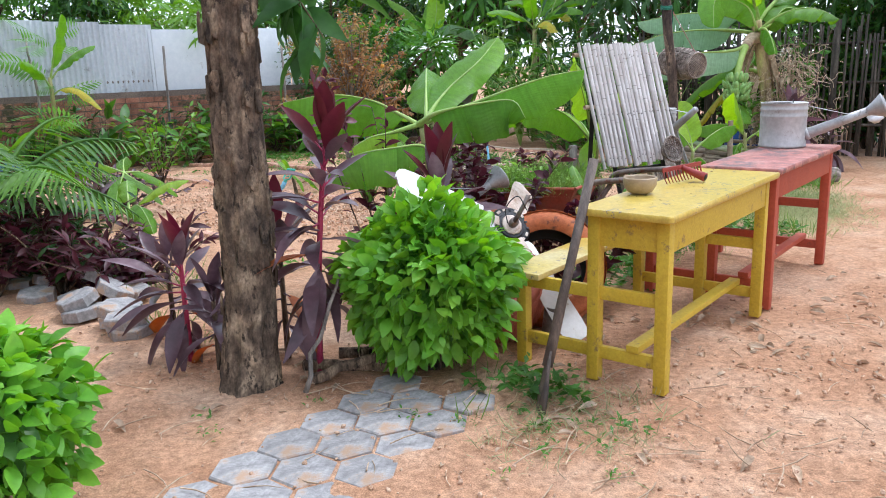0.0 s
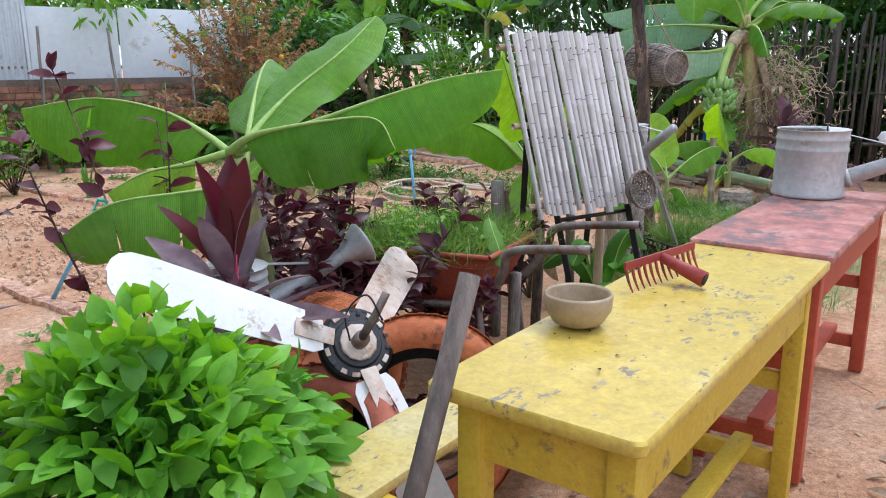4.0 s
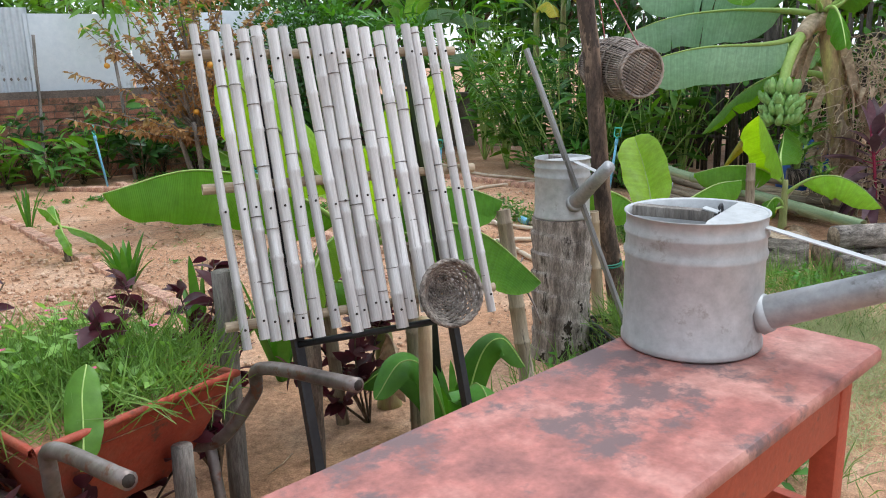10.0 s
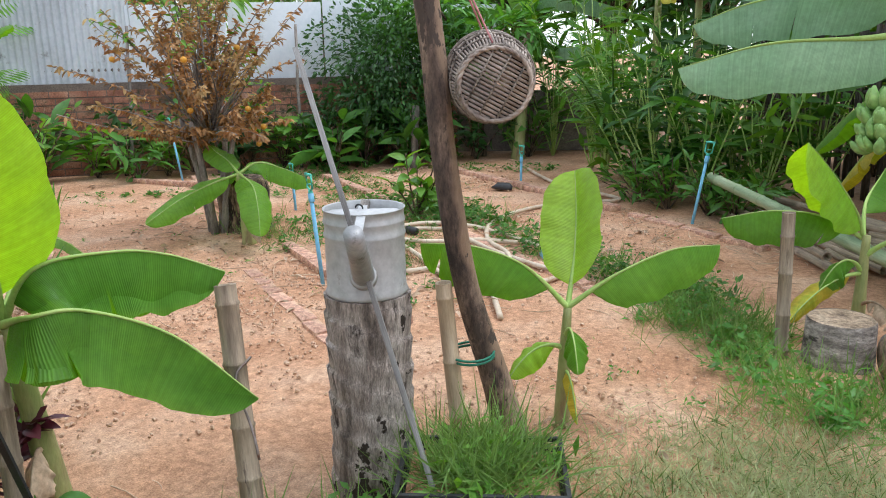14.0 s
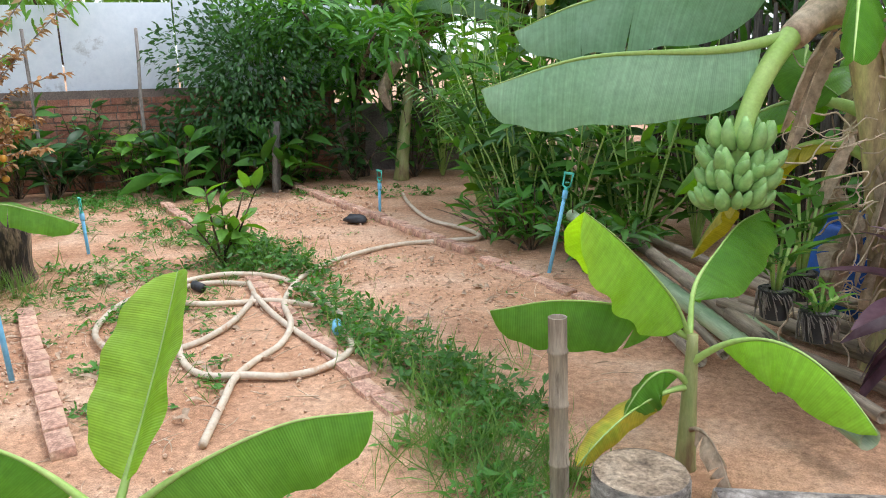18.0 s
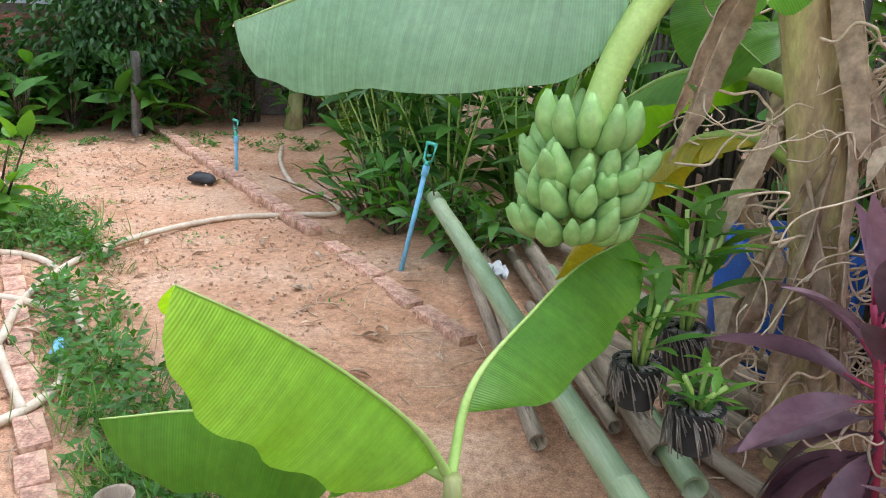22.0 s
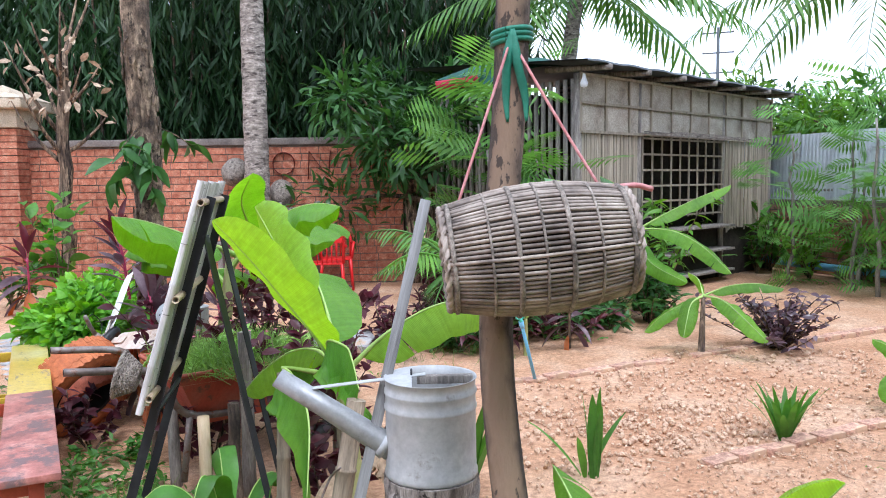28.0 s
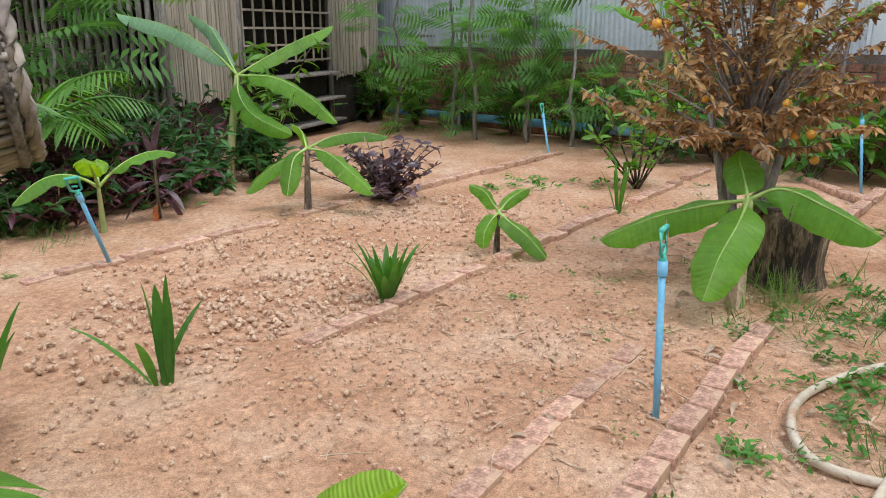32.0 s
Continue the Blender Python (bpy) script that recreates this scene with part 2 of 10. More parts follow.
def lit_side_tint(m, side, colour):
    """Paints a lit side into a pole's colour where its surface faces one way."""
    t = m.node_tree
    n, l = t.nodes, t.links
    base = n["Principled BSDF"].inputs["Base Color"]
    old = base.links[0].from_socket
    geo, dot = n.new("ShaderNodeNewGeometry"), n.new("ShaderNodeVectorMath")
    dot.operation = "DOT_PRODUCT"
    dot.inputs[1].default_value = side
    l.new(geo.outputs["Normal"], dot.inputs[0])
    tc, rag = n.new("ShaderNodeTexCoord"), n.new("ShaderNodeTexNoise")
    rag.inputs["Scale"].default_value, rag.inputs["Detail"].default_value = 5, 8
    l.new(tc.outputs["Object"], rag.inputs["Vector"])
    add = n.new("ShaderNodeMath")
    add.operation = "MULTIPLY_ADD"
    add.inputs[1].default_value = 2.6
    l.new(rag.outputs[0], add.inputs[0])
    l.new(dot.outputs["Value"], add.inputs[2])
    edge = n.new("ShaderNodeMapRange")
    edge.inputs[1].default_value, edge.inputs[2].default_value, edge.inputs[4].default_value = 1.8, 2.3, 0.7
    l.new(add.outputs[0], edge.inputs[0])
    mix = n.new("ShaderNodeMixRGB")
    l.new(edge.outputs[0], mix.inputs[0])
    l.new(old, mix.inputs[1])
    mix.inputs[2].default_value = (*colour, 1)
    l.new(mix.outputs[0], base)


# The pole's lighter tan side is light put into its colour, by normal.
lit_side_tint(M_LIT_SIDE_POLE, (0.96, 0.28, 0.0), (0.34, 0.225, 0.145))
chipped(M_LIT_SIDE_POLE, (0.07, 0.05, 0.038), 26, 0.3, (1.6, 1.6, 0.7))
M_FENCE = mat("dark weathered cane", [(0.03, 0.026, 0.022), (0.07, 0.058, 0.046), (0.13, 0.11, 0.085)], scale=6, fine=60, rough=0.85, bump=0.4, stretch=(2, 2, 0.4), vary=0.2)
M_GREYWOOD = mat("grey wood", [(0.1, 0.09, 0.08), (0.22, 0.19, 0.165), (0.33, 0.3, 0.26)], scale=8, fine=60, rough=0.9, bump=0.5, stretch=(3, 3, 0.4))
M_LATH = mat("silvered lath", [(0.14, 0.132, 0.125), (0.32, 0.31, 0.3), (0.52, 0.51, 0.5)], scale=6, fine=80, rough=0.8, bump=0.4, stretch=(4, 4, 0.25), stain=((0.1, 0.095, 0.09), 0.15, 5))
M_TAN = mat("tan wood", [(0.3, 0.2, 0.11), (0.45, 0.33, 0.2), (0.5, 0.4, 0.27)], scale=8, fine=50, rough=0.75, bump=0.3, stretch=(2, 2, 0.4))
M_YELLOW = mat("yellow paint", [(0.5, 0.34, 0.025), (0.58, 0.41, 0.04)], scale=6, fine=70, rough=0.5, bump=0.12, vary=0.04, stain=((0.26, 0.17, 0.06), 0.16, 14))
M_YTOP = mat("worn yellow paint", [(0.47, 0.33, 0.045), (0.53, 0.39, 0.08), (0.57, 0.48, 0.23)], scale=2.2, fine=70, rough=0.3, bump=0.1, vary=0.02, stain=((0.27, 0.23, 0.17), 0.08, 19), mid=24, mid_mix=0.5)
chipped(M_YTOP, (0.22, 0.18, 0.125), 62, 0.34, (0.55, 1, 1))
M_RED = mat("red paint", [(0.36, 0.06, 0.03), (0.44, 0.085, 0.04)], scale=6, fine=70, rough=0.55, bump=0.15, vary=0.05, stain=((0.2, 0.06, 0.04), 0.15, 12))
M_RAKE = mat("dull red enamel", [(0.24, 0.03, 0.025), (0.32, 0.05, 0.04)], scale=9, fine=60, rough=0.5, bump=0.15, vary=0.04, stain=((0.12, 0.045, 0.035), 0.25, 16))
M_RTOP = mat("worn red paint", [(0.24, 0.1, 0.085), (0.4, 0.15, 0.12), (0.47, 0.25, 0.205)], scale=4, fine=60, rough=0.5, bump=0.2, vary=0.02, stain=((0.17, 0.105, 0.1), 0.6, 6), mid=16)
M_BAMBOO = mat("weathered bamboo", [(0.3, 0.265, 0.24), (0.56, 0.53, 0.505), (0.74, 0.71, 0.68)], scale=4, fine=60, rough=0.55, bump=0.2, stretch=(5, 5, 0.22), vary=0.2, stain=((0.17, 0.135, 0.11), 0.3, 5))
M_BAMBOO_OLD = mat("old grey tan bamboo", [(0.14, 0.105, 0.075), (0.3, 0.235, 0.165), (0.42, 0.345, 0.255)], scale=6, fine=60, rough=0.75, bump=0.35, stretch=(3, 3, 0.35), vary=0.16, stain=((0.1, 0.075, 0.055), 0.3, 7), mid=20)
M_BAMBOO_TAN = mat("tan bamboo", [(0.28, 0.2, 0.13), (0.45, 0.34, 0.22), (0.52, 0.42, 0.3)], scale=8, fine=70, rough=0.55, bump=0.25, stretch=(3, 3, 0.35), vary=0.12)
M_BAMBOO_GREEN = mat("fading green bamboo", [(0.13, 0.2, 0.1), (0.25, 0.32, 0.18), (0.38, 0.4, 0.26)], scale=4, fine=60, rough=0.5, bump=0.2, stretch=(3, 3, 0.35))
M_TIN = mat("galvanised tin", [(0.4, 0.4, 0.395), (0.5, 0.5, 0.495)], scale=4, fine=34, rough=0.56, bump=0.06, metal=0.3, vary=0.03, stain=((0.29, 0.27, 0.245), 0.08, 9))
M_BLACKMETAL = mat("black painted metal", [(0.012, 0.012, 0.014), (0.03, 0.03, 0.032)], rough=0.45, bump=0.1)
M_RUST = mat("rusted red barrow", [(0.27, 0.04, 0.022), (0.38, 0.065, 0.034), (0.33, 0.1, 0.06)], scale=5, fine=60, rough=0.6, bump=0.3, vary=0.03, stain=((0.13, 0.06, 0.04), 0.3, 8))
M_TUBE = mat("worn steel tube", [(0.1, 0.08, 0.07), (0.2, 0.16, 0.14), (0.3, 0.26, 0.24)], scale=9, rough=0.45, metal=0.5, bump=0.1, stain=((0.18, 0.08, 0.05), 0.35, 20))
M_TYRE_O = mat("orange painted rubber", [(0.42, 0.11, 0.035), (0.5, 0.16, 0.055)], scale=5, rough=0.7, bump=0.3, vary=0.03, stain=((0.16, 0.055, 0.03), 0.28, 15), mid=20)
M_TYRE_B = mat("black rubber", [(0.012, 0.012, 0.012), (0.03, 0.028, 0.027)], rough=0.8, bump=0.3)
M_TERRA = mat("terracotta paint", [(0.36, 0.09, 0.05), (0.46, 0.14, 0.08)], scale=5, rough=0.7, bump=0.2, stain=((0.25, 0.1, 0.07), 0.2, 10))
M_WHITE = mat("chipped white paint", [(0.66, 0.65, 0.62), (0.78, 0.77, 0.75)], scale=6, rough=0.45, bump=0.08, vary=0, stain=((0.36, 0.25, 0.17), 0.15, 9))
M_RUSTWHITE = mat("rust-stained white paint", [(0.42, 0.28, 0.2), (0.6, 0.5, 0.42), (0.7, 0.66, 0.62)], scale=6, rough=0.55, bump=0.15, vary=0, stain=((0.3, 0.16, 0.09), 0.3, 9))
M_SHELL = mat("coconut shell", [(0.25, 0.175, 0.1), (0.42, 0.32, 0.2)], scale=5, fine=60, rough=0.42, bump=0.15, vary=0)
M_WICKER = mat("aged wicker", [(0.09, 0.075, 0.062), (0.24, 0.2, 0.165), (0.34, 0.29, 0.24)], scale=30, fine=120, rough=0.85, bump=0.5, vary=0.15)
M_BASKET = mat("split bamboo basketry", [(0.12, 0.093, 0.078), (0.28, 0.225, 0.185), (0.43, 0.36, 0.3)], scale=12, fine=90, rough=0.7, bump=0.3, stretch=(1, 1, 1), vary=0.2)
M_ROPE_P = mat("pink plastic cord", [(0.42, 0.12, 0.12), (0.55, 0.26, 0.25)], rough=0.5, bump=0.3, scale=40)
M_ROPE_G = mat("green plastic cord", [(0.01, 0.13, 0.08), (0.03, 0.2, 0.12)], rough=0.5, bump=0.3)
M_BLUE = mat("pale blue pvc", [(0.14, 0.4, 0.6), (0.22, 0.48, 0.66)], rough=0.4, bump=0.05, vary=0.04)
M_TEAL = mat("green plastic", [(0.05, 0.42, 0.31), (0.12, 0.52, 0.4)], rough=0.4, bump=0.05, vary=0.04)
M_ZINC = mat("dull zinc", [(0.29, 0.29, 0.29), (0.41, 0.41, 0.405)], scale=8, fine=50, rough=0.5, bump=0.08, metal=0.45, vary=0.05, stain=((0.16, 0.15, 0.14), 0.2, 10))
M_BARREL = mat("blue plastic drum", [(0.012, 0.06, 0.3), (0.02, 0.09, 0.36)], rough=0.4, bump=0.05)
M_HOSE = mat("dusty cream hose", [(0.48, 0.38, 0.27), (0.62, 0.52, 0.4)], scale=10, rough=0.6, bump=0.1, stain=((0.45, 0.28, 0.17), 0.3, 6))
M_BRICK = mat("brick", [(0.3, 0.09, 0.05), (0.42, 0.155, 0.09), (0.5, 0.25, 0.16)], scale=12, fine=70, rough=0.9, bump=0.4, vary=0.16)
M_BRICK_EDGE = mat("dusty brick", [(0.4, 0.215, 0.15), (0.48, 0.285, 0.2), (0.54, 0.37, 0.26)], scale=9, fine=70, rough=0.95, bump=0.6, vary=0.16, stain=((0.52, 0.335, 0.215), 0.6, 7), mid=24)
M_MORTAR = mat("mortar", [(0.11, 0.085, 0.07), (0.2, 0.155, 0.125)], scale=5, rough=0.95, bump=0.4, vary=0)
M_CONC = mat("stained cement", [(0.12, 0.1, 0.09), (0.28, 0.24, 0.21)], scale=3, rough=0.95, bump=0.3, vary=0)
M_CREAM = mat("cream cement", [(0.45, 0.36, 0.25), (0.58, 0.48, 0.36)], scale=5, rough=0.9, bump=0.2, vary=0, stain=((0.25, 0.18, 0.12), 0.25, 6))
M_SHEET = mat("corrugated zinc", [(0.5, 0.53, 0.56), (0.64, 0.68, 0.71)], scale=1.2, fine=20, rough=0.5, metal=0.25, bump=0.05, vary=0.06, stain=((0.3, 0.3, 0.3), 0.1, 3))
M_PANEL = mat("whitewashed sheet", [(0.64, 0.68, 0.72), (0.74, 0.78, 0.81)], scale=1.0, fine=14, rough=0.7, bump=0.1, vary=0.03, stain=((0.42, 0.42, 0.42), 0.2, 2))
M_THATCH = mat("woven palm wall", [(0.22, 0.18, 0.14), (0.36, 0.31, 0.25), (0.44, 0.39, 0.32)], scale=4, fine=60, rough=0.95, bump=0.5, vary=0.08)
M_SLAT = mat("split cane", [(0.22, 0.18, 0.135), (0.38, 0.32, 0.245)], scale=6, fine=60, rough=0.8, bump=0.3, stretch=(3, 3, 0.3), vary=0.2)
# Near-black standing for shade: hut and basket insides, holes, open tube ends.
M_SHADE_BLACK = mat("shade black", [(0.02, 0.016, 0.013), (0.045, 0.035, 0.028)], rough=0.95, vary=0)
M_ROOF = mat("dull roof sheet", [(0.05, 0.06, 0.065), (0.1, 0.11, 0.12)], scale=2, rough=0.6, metal=0.2, bump=0.1)
M_TARP = mat("green tarpaulin", [(0.006, 0.05, 0.036), (0.012, 0.085, 0.06)], scale=4, rough=0.6, bump=0.3)
M_REDCLOTH = mat("crimson cloth", [(0.3, 0.01, 0.03), (0.42, 0.03, 0.05)], scale=8, rough=0.8, bump=0.4)
M_CHAIR = mat("red plastic", [(0.6, 0.012, 0.015), (0.66, 0.02, 0.02)], rough=0.35, bump=0.02, vary=0.02)
M_BLACKP = mat("black plastic", [(0.015, 0.015, 0.016), (0.035, 0.035, 0.037)], rough=0.55, bump=0.1)
M_SHAFT = mat("old shovel wood", [(0.05, 0.04, 0.034), (0.11, 0.085, 0.07), (0.19, 0.15, 0.12)], scale=7, fine=60, rough=0.7, bump=0.4, stretch=(3, 3, 0.4))
M_TRUNKBARK = mat("flaking bark", [(0.06, 0.043, 0.031), (0.165, 0.118, 0.082), (0.4, 0.3, 0.2)], scale=9, fine=75, rough=0.95, bump=1.0, stretch=(1.3, 1.3, 0.75), vary=0.12, stain=((0.035, 0.026, 0.02), 0.38, 16), mid=17, depth=0.025)
M_STUMP = mat("fibrous palm stump", [(0.12, 0.095, 0.08), (0.3, 0.25, 0.215), (0.47, 0.41, 0.36)], scale=5, fine=90, rough=0.95, bump=0.9, stretch=(3.0, 3.0, 0.6), vary=0.06, stain=((0.045, 0.033, 0.027), 0.22, 5), mid=26, depth=0.012)
chipped(M_STUMP, (0.035, 0.025, 0.018), 20, 0.31, (1.3, 1.3, 0.9))
M_BRICK_OLD = mat("mossy old brick", [(0.17, 0.07, 0.045), (0.27, 0.12, 0.075), (0.33, 0.2, 0.135)], scale=4, fine=70, rough=0.95, bump=0.5, vary=0.2, stain=((0.06, 0.055, 0.03), 0.45, 3))
M_PALMTRUNK = mat("palm trunk", [(0.1, 0.08, 0.068), (0.27, 0.23, 0.195), (0.45, 0.39, 0.34)], scale=9, fine=70, rough=0.95, bump=0.9, stretch=(1.0, 1.0, 2.6), vary=0.1, stain=((0.05, 0.038, 0.032), 0.4, 6), mid=16, depth=0.015)
M_CUT = mat("cut wood end", [(0.13, 0.09, 0.06), (0.3, 0.22, 0.15), (0.4, 0.31, 0.22)], scale=9, fine=70, rough=0.95, bump=0.9, mid=30, depth=0.02)
M_CLOTH = mat("white cloth", [(0.6, 0.6, 0.62), (0.75, 0.75, 0.78)], rough=0.8, bump=0.2, vary=0)
M_GRAFF = mat("red spray paint", [(0.12, 0.012, 0.012), (0.18, 0.02, 0.016)], rough=0.8, bump=0.1, vary=0)
# foliage
L_BANANA = leafmat("banana leaf", [(0.11, 0.275, 0.03), (0.175, 0.37, 0.045)], t=0.48, rough=0.36, scale=2)
L_BANANA_LIGHT = leafmat("young banana leaf", [(0.22, 0.42, 0.04), (0.3, 0.5, 0.065)], t=0.48, rough=0.4, scale=2)
L_BANANA_PALE = leafmat("mature banana leaf", [(0.2, 0.36, 0.19), (0.29, 0.45, 0.27)], t=0.32, rough=0.32, scale=2)
L_BANANA_YEL = leafmat("yellowing banana leaf", [(0.4, 0.36, 0.03), (0.5, 0.42, 0.05), (0.25, 0.38, 0.04)], t=0.35, rough=0.5, scale=4)
L_DRY = leafmat("dry leaf", [(0.32, 0.22, 0.14), (0.58, 0.46, 0.33)], t=0.2, rough=0.85, scale=8)
L_VINE = mat("pale dry vine", [(0.36, 0.27, 0.18), (0.56, 0.45, 0.33)], scale=20, rough=0.8, bump=0.2, vary=0.25)
L_MIDRIB = mat("leaf rib", [(0.26, 0.4, 0.08), (0.36, 0.48, 0.14)], rough=0.5, bump=0.1)
L_STEM = mat("banana stem", [(0.2, 0.26, 0.07), (0.33, 0.33, 0.13), (0.22, 0.14, 0.08)], scale=5, rough=0.55, bump=0.25, stretch=(2, 2, 0.5))
L_FRUIT = mat("green banana", [(0.2, 0.36, 0.1), (0.31, 0.48, 0.16)], scale=14, rough=0.42, bump=0.08, vary=0.12)
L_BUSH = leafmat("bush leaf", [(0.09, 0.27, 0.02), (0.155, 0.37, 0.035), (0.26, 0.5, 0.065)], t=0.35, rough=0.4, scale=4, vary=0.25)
L_DARKGREEN = leafmat("dark leaf", [(0.028, 0.085, 0.02), (0.055, 0.14, 0.03)], t=0.28, rough=0.42, scale=3, vary=0.25)
# Darker copy of the leaf greens, with the thicket's shade in the colour.
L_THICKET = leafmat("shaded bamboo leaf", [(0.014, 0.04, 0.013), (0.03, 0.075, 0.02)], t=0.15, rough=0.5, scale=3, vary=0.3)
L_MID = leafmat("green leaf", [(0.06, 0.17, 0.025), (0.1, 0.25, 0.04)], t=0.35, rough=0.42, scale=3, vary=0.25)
L_LIGHT = leafmat("bright leaf", [(0.1, 0.24, 0.03), (0.16, 0.32, 0.05)], t=0.38, rough=0.45, scale=3, vary=0.2)
L_HERB = leafmat("fresh herb leaf", [(0.16, 0.3, 0.06), (0.27, 0.42, 0.11)], t=0.38, rough=0.45, scale=3, vary=0.25)
L_FERN = leafmat("feathery leaf", [(0.085, 0.2, 0.04), (0.15, 0.31, 0.075)], t=0.42, rough=0.5, scale=2, vary=0.25)
L_PURPLE = leafmat("purple leaf", [(0.04, 0.012, 0.018), (0.09, 0.022, 0.03), (0.13, 0.05, 0.06)], t=0.3, rough=0.4, scale=5, vary=0.2)
L_CORDY = leafmat("cordyline leaf", [(0.06, 0.034, 0.042), (0.115, 0.065, 0.078), (0.23, 0.165, 0.18)], t=0.2, rough=0.28, scale=4, vary=0.2)
L_CORDY_RED = leafmat("crimson cordyline leaf", [(0.075, 0.014, 0.018), (0.135, 0.026, 0.032)], t=0.3, rough=0.33, scale=3, vary=0.2)
L_CORDY_PINK = leafmat("pinkish cordyline leaf", [(0.1, 0.05, 0.065), (0.19, 0.1, 0.125), (0.3, 0.2, 0.23)], t=0.25, rough=0.32, scale=4, vary=0.2)
L_CORDY_STEM = mat("crimson stalk", [(0.28, 0.02, 0.06), (0.42, 0.05, 0.11)], rough=0.4, bump=0.05)
L_ORANGE = leafmat("withered orange leaf", [(0.42, 0.12, 0.04), (0.5, 0.2, 0.08)], t=0.3, rough=0.6, scale=5)
L_BROWN = leafmat("withered brown leaf", [(0.22, 0.115, 0.05), (0.38, 0.22, 0.09), (0.46, 0.36, 0.16)], t=0.25, rough=0.7, scale=2, vary=0.35)
L_GRASS = leafmat("grass blade", [(0.1, 0.19, 0.04), (0.18, 0.29, 0.075)], t=0.35, rough=0.5, scale=2, vary=0.25)
L_DRYGRASS = leafmat("pale grass blade", [(0.24, 0.28, 0.13), (0.4, 0.41, 0.23)], t=0.3, rough=0.6, scale=2, vary=0.2)
L_PALM = leafmat("palm leaflet", [(0.06, 0.15, 0.03), (0.12, 0.24, 0.05)], t=0.3, rough=0.4, scale=2, vary=0.2)
L_FLOWER = leafmat("pink petal", [(0.6, 0.1, 0.2), (0.7, 0.2, 0.3)], t=0.3, scale=4)
L_ORANGEFRUIT = mat("small orange fruit", [(0.5, 0.22, 0.02), (0.6, 0.32, 0.04)], rough=0.4, bump=0.1)


# ---- building helpers ----
rng = np.random.default_rng(7)


class Geo:
    """Gathers vertices and faces and links them as one mesh object."""

    def __init__(self):
        self.v, self.f, self.n = [], [], 0

    def add(self, v, f):
        v = np.asarray(v, float)
        self.v.append(v)
        self.f.extend([tuple(i + self.n for i in q) for q in f])
        self.n += len(v)
        return self

    def tube(self, pts, radii, sides=8, cap=True, squash=1.0):
        pts = np.asarray(pts, float)
        k = len(pts)
        radii = np.broadcast_to(np.asarray(radii, float), (k,))
        tan = np.gradient(pts, axis=0) if k > 2 else np.repeat((pts[1:] - pts[:-1]), 2, 0)
        tan /= np.linalg.norm(tan, axis=1)[:, None] + 1e-9
        ref = np.array([0, 0, 1.0]) if abs(tan[:, 2]).mean() < 0.8 else np.array([1.0, 0, 0])
        a = np.cross(tan, ref)
        a /= np.linalg.norm(a, axis=1)[:, None] + 1e-9
        b = np.cross(a, tan)
        ang = np.linspace(0, 2 * np.pi, sides, endpoint=False)
        ring = pts[:, None] + radii[:, None, None] * (np.cos(ang)[None, :, None] * a[:, None] + squash * np.sin(ang)[None, :, None] * b[:, None])
        f = [(i * sides + j, i * sides + (j + 1) % sides, (i + 1) * sides + (j + 1) % sides, (i + 1) * sides + j) for i in range(k - 1) for j in range(sides)]
        if cap:
            f += [tuple(range(sides - 1, -1, -1)), tuple((k - 1) * sides + j for j in range(sides))]
        return self.add(ring.reshape(-1, 3), f)

    def box(self, c, s, m=None, bevel=0.0):
        """A box of centre c and sizes s with chamfered edges."""
        bm = bmesh.new()
        bmesh.ops.create_cube(bm, size=1)
        for v in bm.verts:
            v.co = Vector((v.co.x * s[0], v.co.y * s[1], v.co.z * s[2]))
        if bevel:
            bmesh.ops.bevel(bm, geom=bm.edges[:] , offset=bevel, segments=2, affect="EDGES", profile=0.6)
        if m is not None:
            bm.transform(m)
        bm.verts.index_update()
        v = [(p.co.x + c[0], p.co.y + c[1], p.co.z + c[2]) for p in bm.verts]
        f = [[p.index for p in q.verts] for q in bm.faces]
        bm.free()
        return self.add(v, f)

    def lathe(self, prof, sides=32, c=(0, 0, 0), closed=False):
        """Turns a profile of (radius, height) round the z axis."""
        prof = np.asarray(prof, float)
        k = len(prof)
        ang = np.linspace(0, 2 * np.pi, sides, endpoint=False)
        v = np.stack([prof[:, :1] * np.cos(ang), prof[:, :1] * np.sin(ang), np.repeat(prof[:, 1:], sides, 1)], -1).reshape(-1, 3) + np.asarray(c)
        f = [(i * sides + j, i * sides + (j + 1) % sides, (i + 1) * sides + (j + 1) % sides, (i + 1) * sides + j) for i in range(k - 1) for j in range(sides)]
        if closed:
            f += [((k - 1) * sides + j, (k - 1) * sides + (j + 1) % sides, (j + 1) % sides, j) for j in range(sides)]
        return self.add(v, f)

    def obj(self, name, material, parent=None, label="", smooth=True, at=None):
        me = bpy.data.meshes.new(name)
        v = np.concatenate(self.v) if self.v else np.zeros((0, 3))
        me.from_pydata(v.tolist(), [], self.f)
        for m in material if isinstance(material, (list, tuple)) else [material]:
            me.materials.append(m)
        if smooth and len(me.polygons):
            me.shade_smooth()
            if smooth == "angle":
                me.set_sharp_from_angle(angle=radians(40))
        ob = new(name, me)
        if parent:
            ob.parent = parent
        if label:
            ob["label"] = label
        if at is not None:
            ob.matrix_basis = at
        return ob


def part(name, geo, material, parent, label="", smooth=True):
    return geo.obj(name, material, parent, label, smooth)


def thing(name, label, category, m=None, group=""):
    """An Empty at a thing's base."""
    ob = new(name)
    ob.empty_display_size = 0.1
    if m is not None:
        ob.matrix_basis = m
    return tagged(ob, label, category, group)


